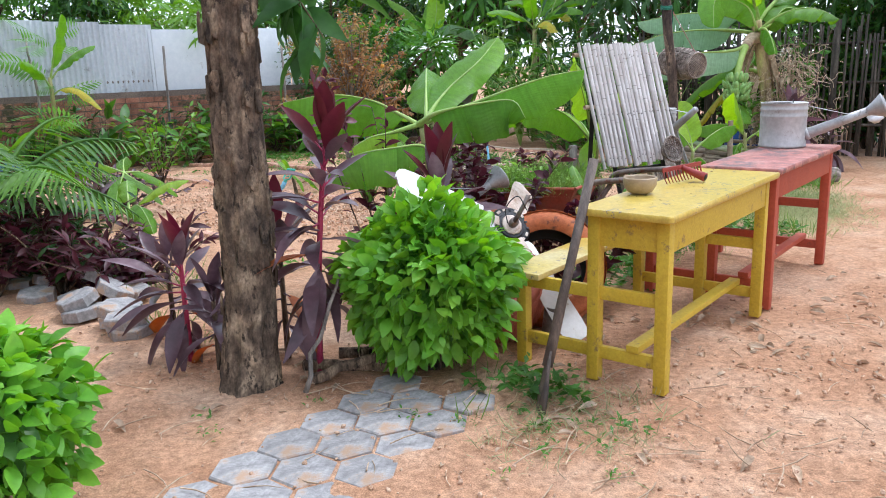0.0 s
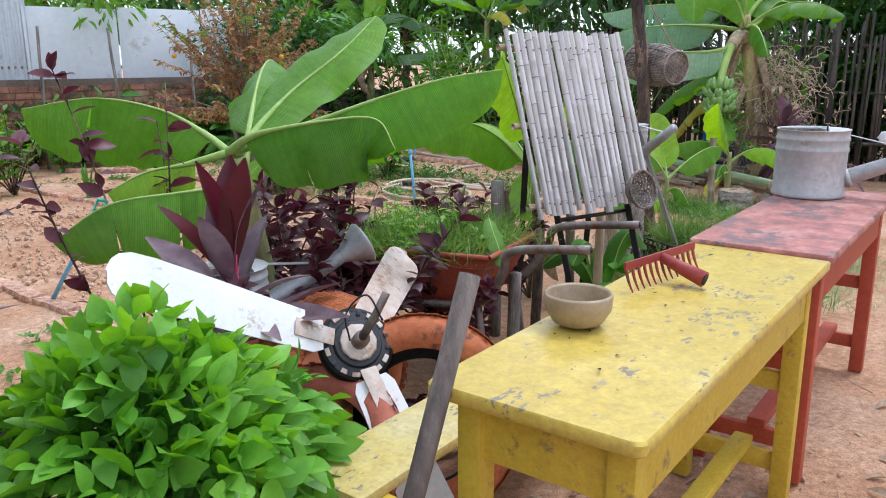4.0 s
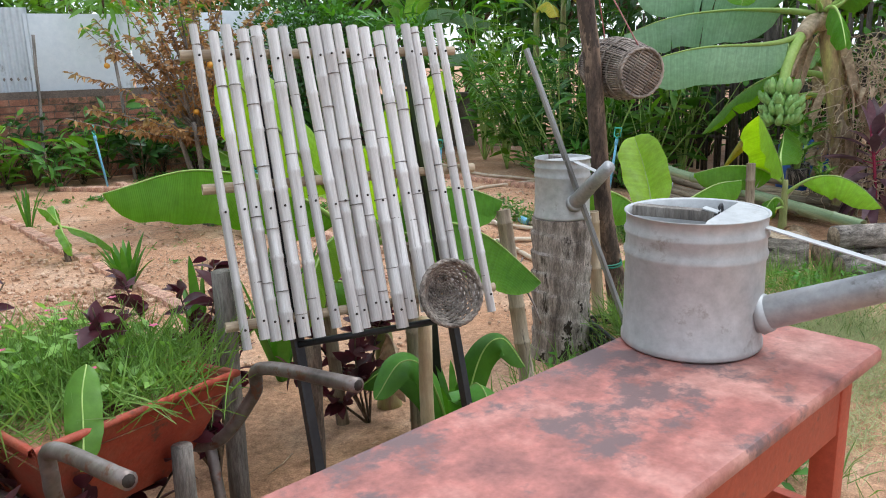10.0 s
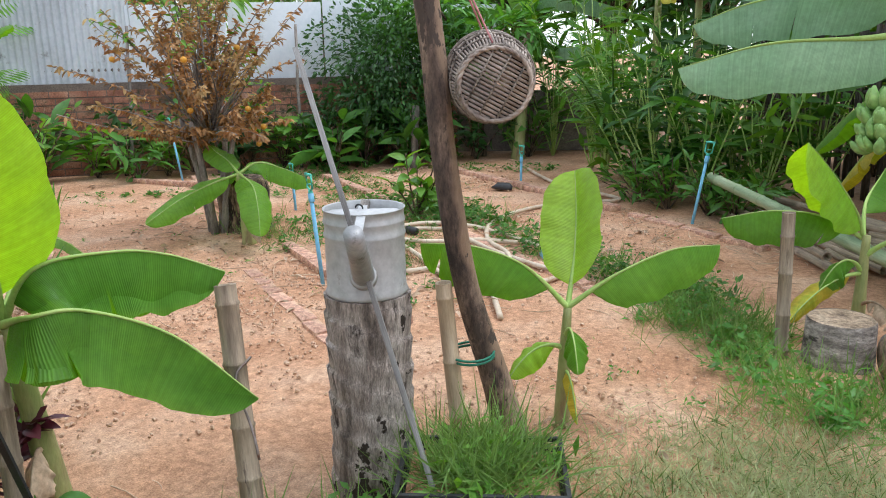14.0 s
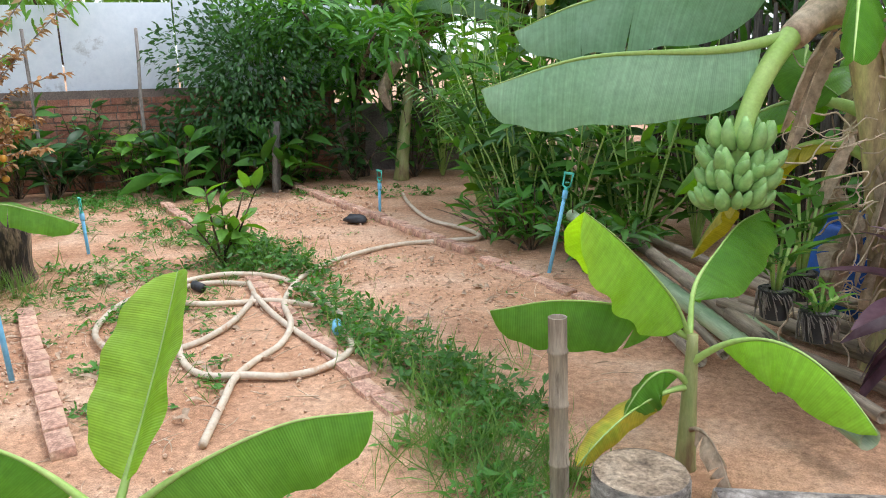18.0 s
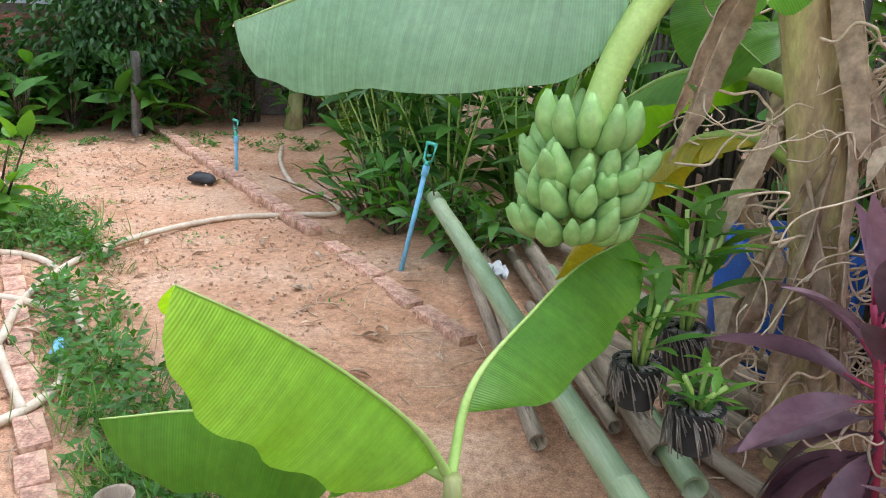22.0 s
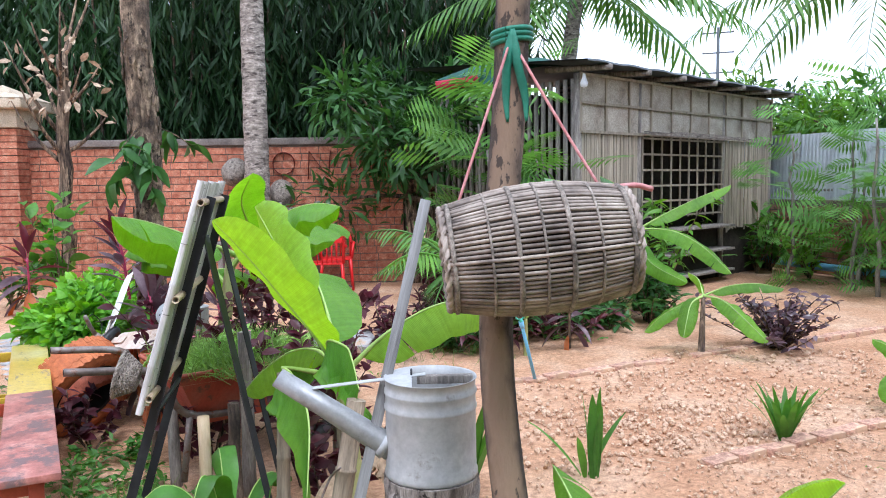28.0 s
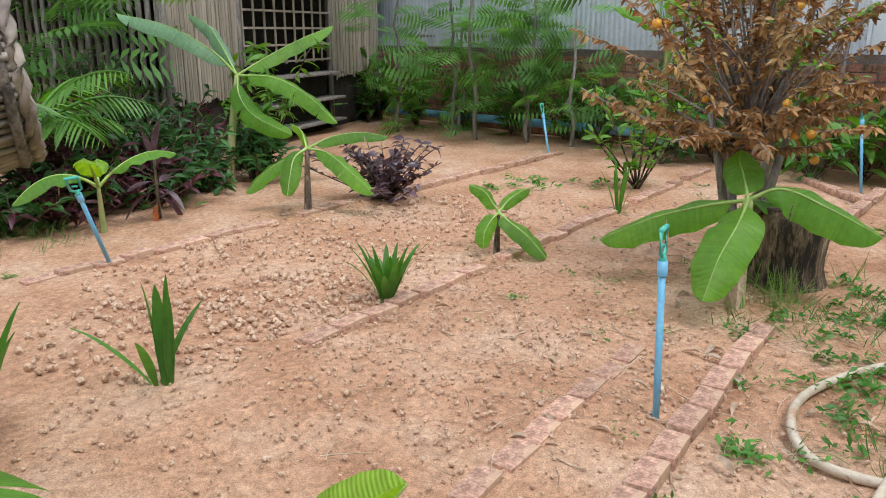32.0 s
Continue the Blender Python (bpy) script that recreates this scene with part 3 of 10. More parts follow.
def strew(geo, tv, tf, pos, rot, size):
    """Lays copies of the template (tv, tf) at the places pos with turns rot (N,3,3) and sizes."""
    tv = np.asarray(tv, float)
    k, n = len(tv), len(pos)
    size = np.asarray(size, float)
    sv = tv[None] * (size[:, None, None] if size.ndim == 1 else size[:, None, :])
    v = np.einsum("nij,nkj->nki", rot, sv) + np.asarray(pos)[:, None]
    f = np.asarray(tf)[None] + (np.arange(n) * k)[:, None, None]
    return geo.add(v.reshape(-1, 3), f.reshape(-1, f.shape[-1]).tolist())


def frames(d, roll=None):
    """Turns that lay a template's x along the directions d, its z as far up as it goes, rolled by roll (radians)."""
    d = np.asarray(d, float)
    d = d / (np.linalg.norm(d, axis=1)[:, None] + 1e-9)
    side = np.cross(np.array([0, 0, 1.0]), d)
    bad = np.linalg.norm(side, axis=1) < 1e-3
    side[bad] = (0, 1, 0)
    side /= np.linalg.norm(side, axis=1)[:, None]
    up = np.cross(d, side)
    if roll is not None:
        c, s = np.cos(roll)[:, None], np.sin(roll)[:, None]
        side, up = c * side + s * up, c * up - s * side
    return np.stack([d, side, up], -1)


def blade(n=4, width=0.3, fold=0.25, droop=0.25, peak=0.45):
    """A leaf template one long along x: two rows of faces folded along the rib."""
    s = np.linspace(0, 1, n + 1)
    w = width * 0.5 * np.sin(np.pi * np.clip(s, 0.02, 0.985) ** (np.log(0.5) / np.log(peak))) ** 0.8
    z = -droop * s**2
    v = np.concatenate([np.stack([s, w, z + fold * w], 1), np.stack([s, 0 * s, z], 1), np.stack([s, -w, z + fold * w], 1)])
    k = n + 1
    f = [(i, i + 1, k + i + 1, k + i) for i in range(n)] + [(k + i, k + i + 1, 2 * k + i + 1, 2 * k + i) for i in range(n)]
    return v, f


def ball(n, r, flat=(1, 1, 1), shell=0.35):
    """Random places in an uneven ball, mostly near its skin."""
    d = rng.normal(size=(n, 3))
    d /= np.linalg.norm(d, axis=1)[:, None]
    rr = 1 - shell * rng.random(n) ** 1.5
    bump = 1 + 0.12 * np.sin(d[:, 0] * 5 + 1) * np.sin(d[:, 1] * 6 + 2) + 0.1 * np.sin(d[:, 2] * 7)
    return d * (rr * bump * r)[:, None] * np.asarray(flat), d


def bez(a, b, c, n):
    t = np.linspace(0, 1, n)[:, None]
    a, b, c = (np.asarray(p, float) for p in (a, b, c))
    return (1 - t) ** 2 * a + 2 * t * (1 - t) * b + t**2 * c


def spline(pts, n):
    """A smooth line through pts (Catmull-Rom)."""
    p = np.asarray(pts, float)
    p = np.concatenate([2 * p[:1] - p[1:2], p, 2 * p[-1:] - p[-2:-1]])
    out = []
    for i in range(1, len(p) - 2):
        t = np.linspace(0, 1, n, endpoint=False)[:, None]
        a, b, c, d = p[i - 1 : i + 3]
        out.append(0.5 * (2 * b + (c - a) * t + (2 * a - 5 * b + 4 * c - d) * t**2 + (3 * b - a - 3 * c + d) * t**3))
    return np.concatenate(out + [p[-2:-1]])


def banana_leaf(plant, base, tip, width, sag=0.15, roll=0.0, fold=0.15, stalk=0.15, material=None, tears=3, seed=0, cup=0.0, thick=0.012):
    """One banana leaf from base to tip: a stalk with its rib and a wavy, partly torn blade. sag: how far the middle arches up; fold: how far the
    halves hang (negative: rise), roll: degrees of turn about the rib."""
    r = np.random.default_rng(seed + 11)
    base, tip = np.asarray(base, float), np.asarray(tip, float)
    mid = (base + tip) / 2 + np.array([0, 0, 2 * sag])
    line = bez(base, mid, tip, 41)
    stalk_geo = Geo()
    rad = np.interp(np.linspace(0, 1, 41), [0, stalk, stalk + 0.2, 1], [thick * 1.3, thick, thick * 0.5, 0.002])
    stalk_geo.tube(line, rad, 6)
    rib = part("leaf_stalk", stalk_geo, L_DRY if material is L_DRY else L_MIDRIB, plant)
    i0 = int(40 * stalk)
    c = line[i0:]
    k = len(c)
    tan = np.gradient(c, axis=0)
    tan /= np.linalg.norm(tan, axis=1)[:, None]
    side = np.cross(np.array([0, 0, 1.0]), tan)
    side /= np.linalg.norm(side, axis=1)[:, None] + 1e-9
    up = np.cross(tan, side)
    if isinstance(roll, tuple):
        # the blade turns its upper face this way
        up = np.asarray(roll, float)[None] - tan * (tan @ np.asarray(roll, float))[:, None]
        up /= np.linalg.norm(up, axis=1)[:, None]
        side = np.cross(up, tan)
    a = 0.0 if isinstance(roll, tuple) else radians(roll)
    side, up = math.cos(a) * side + math.sin(a) * up, math.cos(a) * up - math.sin(a) * side
    s = np.linspace(0, 1, k)
    prof = width * 0.5 * np.interp(s, [0, 0.05, 0.16, 0.4, 0.7, 0.88, 0.96, 1], [0.12, 0.6, 0.9, 1, 0.95, 0.7, 0.42, 0.04])
    cuts = sorted(r.choice(np.arange(6, k - 4), tears, replace=False).tolist()) if tears else []
    g = Geo()
    m = 7
    vein = []
    reach = np.linalg.norm(tip - base)
    for sgn in (1, -1):
        mycuts = [q for q in cuts if r.random() < 0.6]
        starts = [0] + mycuts + [k - 1]
        for p, q in zip(starts[:-1], starts[1:]):
            rows = []
            twist = r.normal() * 0.08 if mycuts else 0
            for i in range(p, q + 1):
                w = prof[i] * (1 + 0.02 * math.sin(i * 0.8 + sgn) + (0.03 if mycuts else 0.006) * r.normal())
                u = np.linspace(0, 1, m)[:, None]
                ang = fold + cup * s[i] + twist + 0.08 * math.sin(i * 0.7 + seed + sgn)
                gap = 0.0
                if mycuts and i in (p, q) and 0 < i < k - 1:
                    gap = 0.014 * (1 if i == p else -1)
                out = c[i] + sgn * side[i] * w * np.sin(u * 1.25) / 1.25 * math.cos(ang) - up[i] * w * (u * math.sin(ang) + 0.18 * u * u + 0.012 * np.sin(i * 2.6) * u) + tan[i] * (gap * u * u + 0.1 * w * u)
                out = out + up[i] * (0.07 * w * u * u * math.sin(i * 0.42 + seed * 1.7 + sgn))
                rows.append(out)
                vein += [reach * i / 40] * m
            v = np.array(rows).reshape(-1, 3)
            n = q - p + 1
            f = [(i * m + j, i * m + j + 1, (i + 1) * m + j + 1, (i + 1) * m + j) for i in range(n - 1) for j in range(m - 1)]
            g.add(v, f)
    blade_ob = part("leaf", g, material or L_BANANA, plant)
    blade_ob.data.attributes.new("vein", "FLOAT", "POINT").data.foreach_set("value", vein)
    return rib


def rib_leaf(plant, origin, pts, up, width, drop=(1.0, 1.0), material=None, tears=2, seed=0, stalk=0.12, thick=0.012):
    """A banana leaf along a rib through the places pts (in the world; origin: the plant's place). up: the way its upper face turns;
    drop: how far the left and the right half hang below it, in radians."""
    r = np.random.default_rng(seed + 501)
    line = spline(np.asarray(pts, float) - np.asarray(origin, float), 12)
    cum = np.concatenate([[0], np.cumsum(np.linalg.norm(np.diff(line, axis=0), axis=1))])
    k = 49
    d = np.linspace(0, cum[-1], k)
    line = np.stack([np.interp(d, cum, line[:, i]) for i in range(3)], 1)
    q = np.linspace(0, 1, k)
    rib = part("leaf_stalk", Geo().tube(line, np.interp(q, [0, stalk, stalk + 0.2, 1], [thick * 1.3, thick, thick * 0.5, 0.0018]), 7), L_DRY if material is L_DRY else L_MIDRIB, plant)
    i0 = int((k - 1) * stalk)
    c, n = line[i0:], k - i0
    tan = np.gradient(c, axis=0)
    tan /= np.linalg.norm(tan, axis=1)[:, None]
    u = np.asarray(up, float)
    upv = u[None] - tan * (tan @ u)[:, None]
    upv /= np.linalg.norm(upv, axis=1)[:, None] + 1e-9
    side = np.cross(upv, tan)
    q = np.linspace(0, 1, n)
    prof = width * 0.5 * np.interp(q, [0, 0.03, 0.1, 0.25, 0.5, 0.75, 0.9, 0.965, 1], [0.1, 0.52, 0.8, 0.96, 1, 0.9, 0.62, 0.36, 0.03])
    g, vein, m = Geo(), [], 9
    x = np.linspace(0, 1, m)[:, None]
    for sgn, hang in ((1, drop[0]), (-1, drop[1])):
        cuts = sorted(r.choice(np.arange(5, n - 5), tears, replace=False).tolist()) if tears else []
        ends = [0] + cuts + [n - 1]
        for a, b in zip(ends[:-1], ends[1:]):
            swing, rows = r.normal() * 0.07, []
            for i in range(a, b + 1):
                w = prof[i] * (1 + 0.014 * math.sin(i * 0.5 + sgn + seed) + 0.003 * r.normal())
                bend = hang + swing + 0.04 * math.sin(i * 0.45 + seed + 2 * sgn) + (0.35 * x[:, 0] ** 2 - 0.1)
                step = np.diff(np.concatenate([[0], x[:, 0]])) * w
                out, low = np.cumsum(step * np.cos(bend)), np.cumsum(step * np.sin(bend))
                ripple = 0.035 * w * x[:, 0] ** 2 * math.sin(i * 0.6 + seed * 1.7 + sgn)
                gap = (0.008 if i == a else -0.008) * (r.random() + 0.4) if cuts and i in (a, b) and 0 < i < n - 1 else 0.0
                rows.append(c[i] + sgn * side[i] * out[:, None] - upv[i] * (low - ripple)[:, None] + tan[i] * (gap * x * x + 0.16 * w * x))
                vein += [d[i + i0]] * m
            g.add(np.array(rows).reshape(-1, 3), [(i * m + j, i * m + j + 1, (i + 1) * m + j + 1, (i + 1) * m + j) for i in range(b - a) for j in range(m - 1)])
    blade_ob = part("leaf", g, material or L_BANANA, plant)
    blade_ob.data.attributes.new("vein", "FLOAT", "POINT").data.foreach_set("value", vein)
    return rib


# ---- kinds of things ----
def rod(pts, radii, sides=8, squash=1.0):
    return Geo().tube(pts, radii, sides, True, squash)


def stick(a, b, r0, r1=None, sides=8, wob=0.0, n=7, seed=0):
    """A straight or slightly crooked round stick."""
    q = np.random.default_rng(seed)
    t = np.linspace(0, 1, n)[:, None]
    p = np.asarray(a, float) * (1 - t) + np.asarray(b, float) * t
    p[1:-1] += q.normal(size=(n - 2, 3)) * wob
    return rod(p, np.linspace(r0, r1 if r1 else r0, n), sides)


def bamboo_geo(length, r, node=0.22, seed=0, sides=10, taper=0.92, hollow=True):
    """A bamboo cane along z with raised nodes and an open end."""
    q = np.random.default_rng(seed)
    zs, rs, z = [0.0], [r], q.uniform(0.4, 1) * node
    while z < length - 0.02:
        f = 1 - (1 - taper) * z / length
        zs += [z - 0.008, z - 0.003, z + 0.003, z + 0.009]
        rs += [r * f, r * f * 1.1, r * f * 1.1, r * f * 0.985]
        z += node * q.uniform(0.85, 1.15)
    zs.append(length)
    rs.append(r * taper)
    pts = np.stack([0.0015 * np.sin(np.array(zs) * 2 + seed), 0.0015 * np.cos(np.array(zs) * 1.7 + seed), np.array(zs)], 1)
    g = Geo().tube(pts, rs, sides, cap=not hollow)
    if hollow:
        for z, rr, s in ((length, r * taper, -1), (0, r, 1)):
            g.lathe([(rr, z), (rr * 0.72, z), (rr * 0.7, z + s * 0.05), (0.0005, z + s * 0.05)], sides, (pts[-1][0] if z else pts[0][0], pts[-1][1] if z else pts[0][1], 0))
    return g


def along(a, b):
    """A pose with z from a to b."""
    d = Vector(b) - Vector(a)
    return Matrix.Translation(a) @ d.to_track_quat("Z", "Y").to_matrix().to_4x4()


def cane(name, a, b, r, material, label="", category="", group="", parent=None, node=0.25, seed=0, sides=10):
    g = bamboo_geo((Vector(b) - Vector(a)).length, r, node, seed, sides)
    ob = g.obj(name, material, parent, at=along(a, b))
    if category:
        tagged(ob, label, category, group)
    return ob


def school_desk(m, paint, top_paint, label, length=1.2, depth=0.37):
    """A desk joined to its bench: x runs along it, +y towards the bench."""
    d = thing("school_desk", label, "desk", m)
    g = Geo()
    outline = []
    for cx, cy, a0 in ((length, 0.0, -90), (length, depth, 0), (0.0, depth, 90), (0.0, 0.0, 180)):
        for k in range(5):
            a = radians(a0 + k * 22.5)
            outline.append((cx + 0.02 * math.cos(a), cy + 0.02 * math.sin(a)))
    n = len(outline)
    v = []
    for z, s in ((0.722, 0.0), (0.727, 0.004), (0.745, 0.004), (0.75, 0.0)):
        v += [(x + (s if x > length / 2 else -s), y + (s if y > depth / 2 else -s), z) for x, y in outline]
    f = [(i * n + j, i * n + (j + 1) % n, (i + 1) * n + (j + 1) % n, (i + 1) * n + j) for i in range(3) for j in range(n)]
    f += [tuple(range(n - 1, -1, -1)), tuple(3 * n + j for j in range(n))]
    part("tabletop", g.add(v, f), top_paint, d, "scuffed and paint-worn top", "angle")
    by = depth + 0.3
    for x in (0.06, length - 0.06):
        part("leg", Geo().box((x, 0.035, 0.36), (0.052, 0.052, 0.72), bevel=0.005), paint, d, smooth="angle")
        part("leg", Geo().box((x, depth - 0.035, 0.36), (0.052, 0.052, 0.72), bevel=0.005), paint, d, smooth="angle")
        part("bench_leg", Geo().box((x, by + 0.02, 0.205), (0.05, 0.05, 0.41), bevel=0.005), paint, d, smooth="angle")
        part("rail", Geo().box((x + 0.004, (by + 0.03) / 2 + 0.01, 0.385), (0.026, by - 0.01, 0.055), bevel=0.004), paint, d, smooth="angle")
        part("rail", Geo().box((x + 0.004, (by + 0.03) / 2 + 0.01, 0.125), (0.026, by - 0.01, 0.055), bevel=0.004), paint, d, smooth="angle")
        part("apron", Geo().box((x, depth / 2, 0.655), (0.024, depth - 0.11, 0.134), bevel=0.003), paint, d, smooth="angle")
    part("apron", Geo().box((length / 2, 0.024, 0.655), (length - 0.17, 0.022, 0.134), bevel=0.003), paint, d, smooth="angle")
    part("apron", Geo().box((length / 2, depth - 0.024, 0.655), (length - 0.17, 0.022, 0.134), bevel=0.003), paint, d, smooth="angle")
    part("footrest", Geo().box((length / 2, depth * 0.42, 0.17), (length - 0.08, 0.055, 0.03), bevel=0.004), paint, d, smooth="angle")
    part("shelf", Geo().box((length / 2, depth * 0.5, 0.6), (length - 0.15, depth - 0.1, 0.014), bevel=0.002), paint, d, smooth="angle")
    part("bench_seat", Geo().box((length / 2, by, 0.425), (length + 0.02, 0.2, 0.028), bevel=0.008), top_paint, d, smooth="angle")
    return d


def watering_can(m, label, R=0.145, H=0.27, rose=True, tilt=25, reach=0.34):
    """A galvanised watering can; +x is the way its spout points."""
    c = thing("watering_can", label, "watering can", m)
    prof = [(0, 0.012), (R * 0.97, 0.012), (R * 0.985, 0.0), (R * 1.015, 0.004), (R * 1.015, 0.014), (R * 0.99, 0.022), (R * 0.985, H * 0.34), (R * 0.98, H * 0.66), (R * 1.005, H * 0.69), (R * 1.01, H * 0.715), (R * 0.985, H * 0.74), (R * 0.98, H * 0.82), (R * 1.01, H * 0.85), (R * 1.01, H * 0.87), (R * 0.98, H * 0.9), (R * 0.985, H * 0.985), (R * 1.01, H * 0.99), (R * 1.01, H), (R * 0.965, H * 0.99), (R * 0.955, H * 0.8), (R * 0.955, 0.03), (0, 0.03)]
    part("body", Geo().lathe(prof, 56), M_TIN, c, "dull galvanised tin body")
    g = Geo()
    v, f = [], []
    for i in range(13):
        a = radians(-66 + i * 11)
        v += [(R * 0.97 * math.cos(a), R * 0.97 * math.sin(a), H * 0.992), (R * 0.4, R * 0.97 * math.sin(a) * 0.9, H * 1.012), (R * 0.97 * math.cos(a), R * 0.97 * math.sin(a), H * 0.985), (R * 0.4, R * 0.97 * math.sin(a) * 0.9, H * 1.005)]
    for i in range(12):
        b = 4 * i
        f += [(b, b + 4, b + 5, b + 1), (b + 2, b + 3, b + 7, b + 6), (b + 1, b + 5, b + 7, b + 3)]
    part("half_lid", g.add(v, f), M_TIN, c, "soldered half lid", "angle")
    part("handle", Geo().box((-R * 0.32, 0, H * 0.965), (R * 1.22, 0.028, 0.022), bevel=0.004), M_GREYWOOD, c, "worn wooden grip bar", "angle")
    t = radians(tilt)
    s0 = np.array([R * 0.86, 0, 0.07])
    d = np.array([math.cos(t), 0, math.sin(t)])
    part("spout", rod([s0, s0 + d * 0.02, s0 + d * reach * 0.55, s0 + d * reach], [0.036, 0.034, 0.029, 0.026], 20), M_ZINC, c, "dull zinc spout")
    part("collar", rod([s0 + d * 0.015, s0 + d * 0.035], [0.041, 0.037], 20), M_TIN, c)
    ring = Geo()
    ang = np.linspace(0, 2 * np.pi, 13)
    ring.tube(np.stack([0.05 + 0 * ang, 0.011 * np.cos(ang) - 0.01, H * 1.02 + 0.011 * np.sin(ang)], 1), 0.003, 6, False)
    part("ring", ring, M_BLACKMETAL, c)
    e = s0 + d * reach
    a, b = np.array([R * 0.1, 0, H * 1.02]), s0 + d * reach * 0.7 + np.array([0, 0, 0.028])
    sx = Vector(b - a).normalized()
    sz = sx.cross(Vector((0, 1, 0))).normalized()
    part("strut", Geo().box((a + b) / 2, ((Vector(b) - Vector(a)).length, 0.026, 0.003), Matrix((sx, Vector((0, 1, 0)), sz)).transposed().to_4x4(), 0.001), M_TIN, c, "flat tin strap", "angle")
    if rose:
        r = Geo()
        m4 = np.array(Vector(d).to_track_quat("Z", "Y").to_matrix())
        q = Geo().lathe([(0.027, 0), (0.03, 0.012), (0.045, 0.04), (0.066, 0.078), (0.073, 0.088), (0.075, 0.094), (0.071, 0.098), (0.04, 0.106), (0, 0.109)], 36)
        r.add(np.concatenate(q.v) @ m4.T + e, q.f)
        rose_ob = part("rose", r, M_ZINC, c, "perforated sprinkler rose")
        holes = Geo()
        for k in range(55):
            rr, aa = (0, 0) if k == 0 else (0.016, k * 1.047) if k < 7 else (0.031, k * 0.5236) if k < 19 else (0.046, k * 0.37) if k < 36 else (0.061, k * 0.3307)
            z = 0.1085 - 0.0019 * (rr / 0.02) ** 2
            h = Geo().lathe([(0.0, z - 0.001), (0.004, z - 0.001), (0.0026, z + 0.0022), (0.0, z + 0.002)], 6, (rr * math.cos(aa), rr * math.sin(aa), 0))
            holes.add(np.concatenate(h.v) @ m4.T + e, h.f)
        part("spray_hole", holes, M_TUBE, rose_ob)
    return c


def stake(base, top, label="pale blue pipe sprinkler stake with green plastic head"):
    """A sprinkler on a thin pipe."""
    s = thing("sprinkler_stake", label, "sprinkler", group="sprinklers of the garden")
    base, top = np.asarray(base, float), np.asarray(top, float)
    u = (top - base) / np.linalg.norm(top - base)
    neck = top - u * 0.12
    part("pipe", rod([base - u * 0.12, neck], 0.0125, 10), M_BLUE, s)
    part("socket", rod([neck - u * 0.05, neck - u * 0.045, neck + u * 0.005], [0.016, 0.018, 0.018], 10), M_BLUE, s)
    h = Geo()
    h.tube([neck, neck + u * 0.025], [0.016, 0.012], 8)
    side = np.array([0.8, -0.6, 0.0])
    for w in (-1, 1):
        h.tube([neck + u * 0.02, neck + u * 0.035 + side * 0.034 * w, neck + u * 0.108 + side * 0.036 * w, neck + u * 0.12], 0.0075, 6)
    h.tube([neck + u * 0.116 - side * 0.04, neck + u * 0.116 + side * 0.04], 0.0095, 6)
    part("sprinkler_head", h, M_TEAL, s, "green plastic head frame")
    part("rotor", rod([neck + u * 0.055 - side * 0.014, neck + u * 0.06 + side * 0.014], 0.006, 6), M_TEAL, s)
    return s


def leaf_cloud(name, centre, r, n, size, material, parent=None, flat=(1, 1, 1), tmpl=None, shell=0.4, up=0.3, roll=0.6):
    """A crown of single leaves round centre."""
    p, d = ball(n, r, flat, shell)
    d = d + np.array([0, 0, -0.25]) + rng.normal(size=(n, 3)) * 0.45
    d[:, 2] += up - 0.3
    tv, tf = tmpl or blade(3, 0.5, 0.3, 0.2)
    g = Geo()
    strew(g, tv, tf, p + np.asarray(centre), frames(d, rng.normal(size=n) * roll), size * rng.uniform(0.6, 1.25, n))
    return tagged(g.obj(name, material, parent), kind="stuff")


def twig_crown(name_stem, name_leaf, base, tips, leaf_n, size, leafm, stemm, parent, tmpl=None, r=0.006, spread=0.05, start=0.3, droop=0.1, roll=0.6):
    """Curved stems from base to the tips, with leaves set along them."""
    st, lv = Geo(), Geo()
    tv, tf = tmpl or blade(3, 0.5, 0.3, 0.2)
    base = np.asarray(base, float)
    for k, tip in enumerate(tips):
        tip = np.asarray(tip, float)
        mid = (base + tip) / 2 + rng.normal(size=3) * spread
        mid[2] += 0.15 * abs(tip[2] - base[2])
        line = bez(base, mid, tip, 12)
        st.tube(line, np.linspace(r, r * 0.35, 12), 5)
        t = rng.uniform(start, 1, leaf_n)
        pos = np.stack([np.interp(t, np.linspace(0, 1, 12), line[:, i]) for i in range(3)], 1)
        d = rng.normal(size=(leaf_n, 3))
        d[:, 2] = d[:, 2] * 0.5 + 0.25 - droop
        d += (tip - base) / np.linalg.norm(tip - base) * 0.5
        strew(lv, tv, tf, pos, frames(d, rng.normal(size=leaf_n) * roll), size * rng.uniform(0.6, 1.2, leaf_n))
    part(name_stem, st, stemm, parent)
    return tagged(part(name_leaf, lv, leafm, parent), kind="stuff")


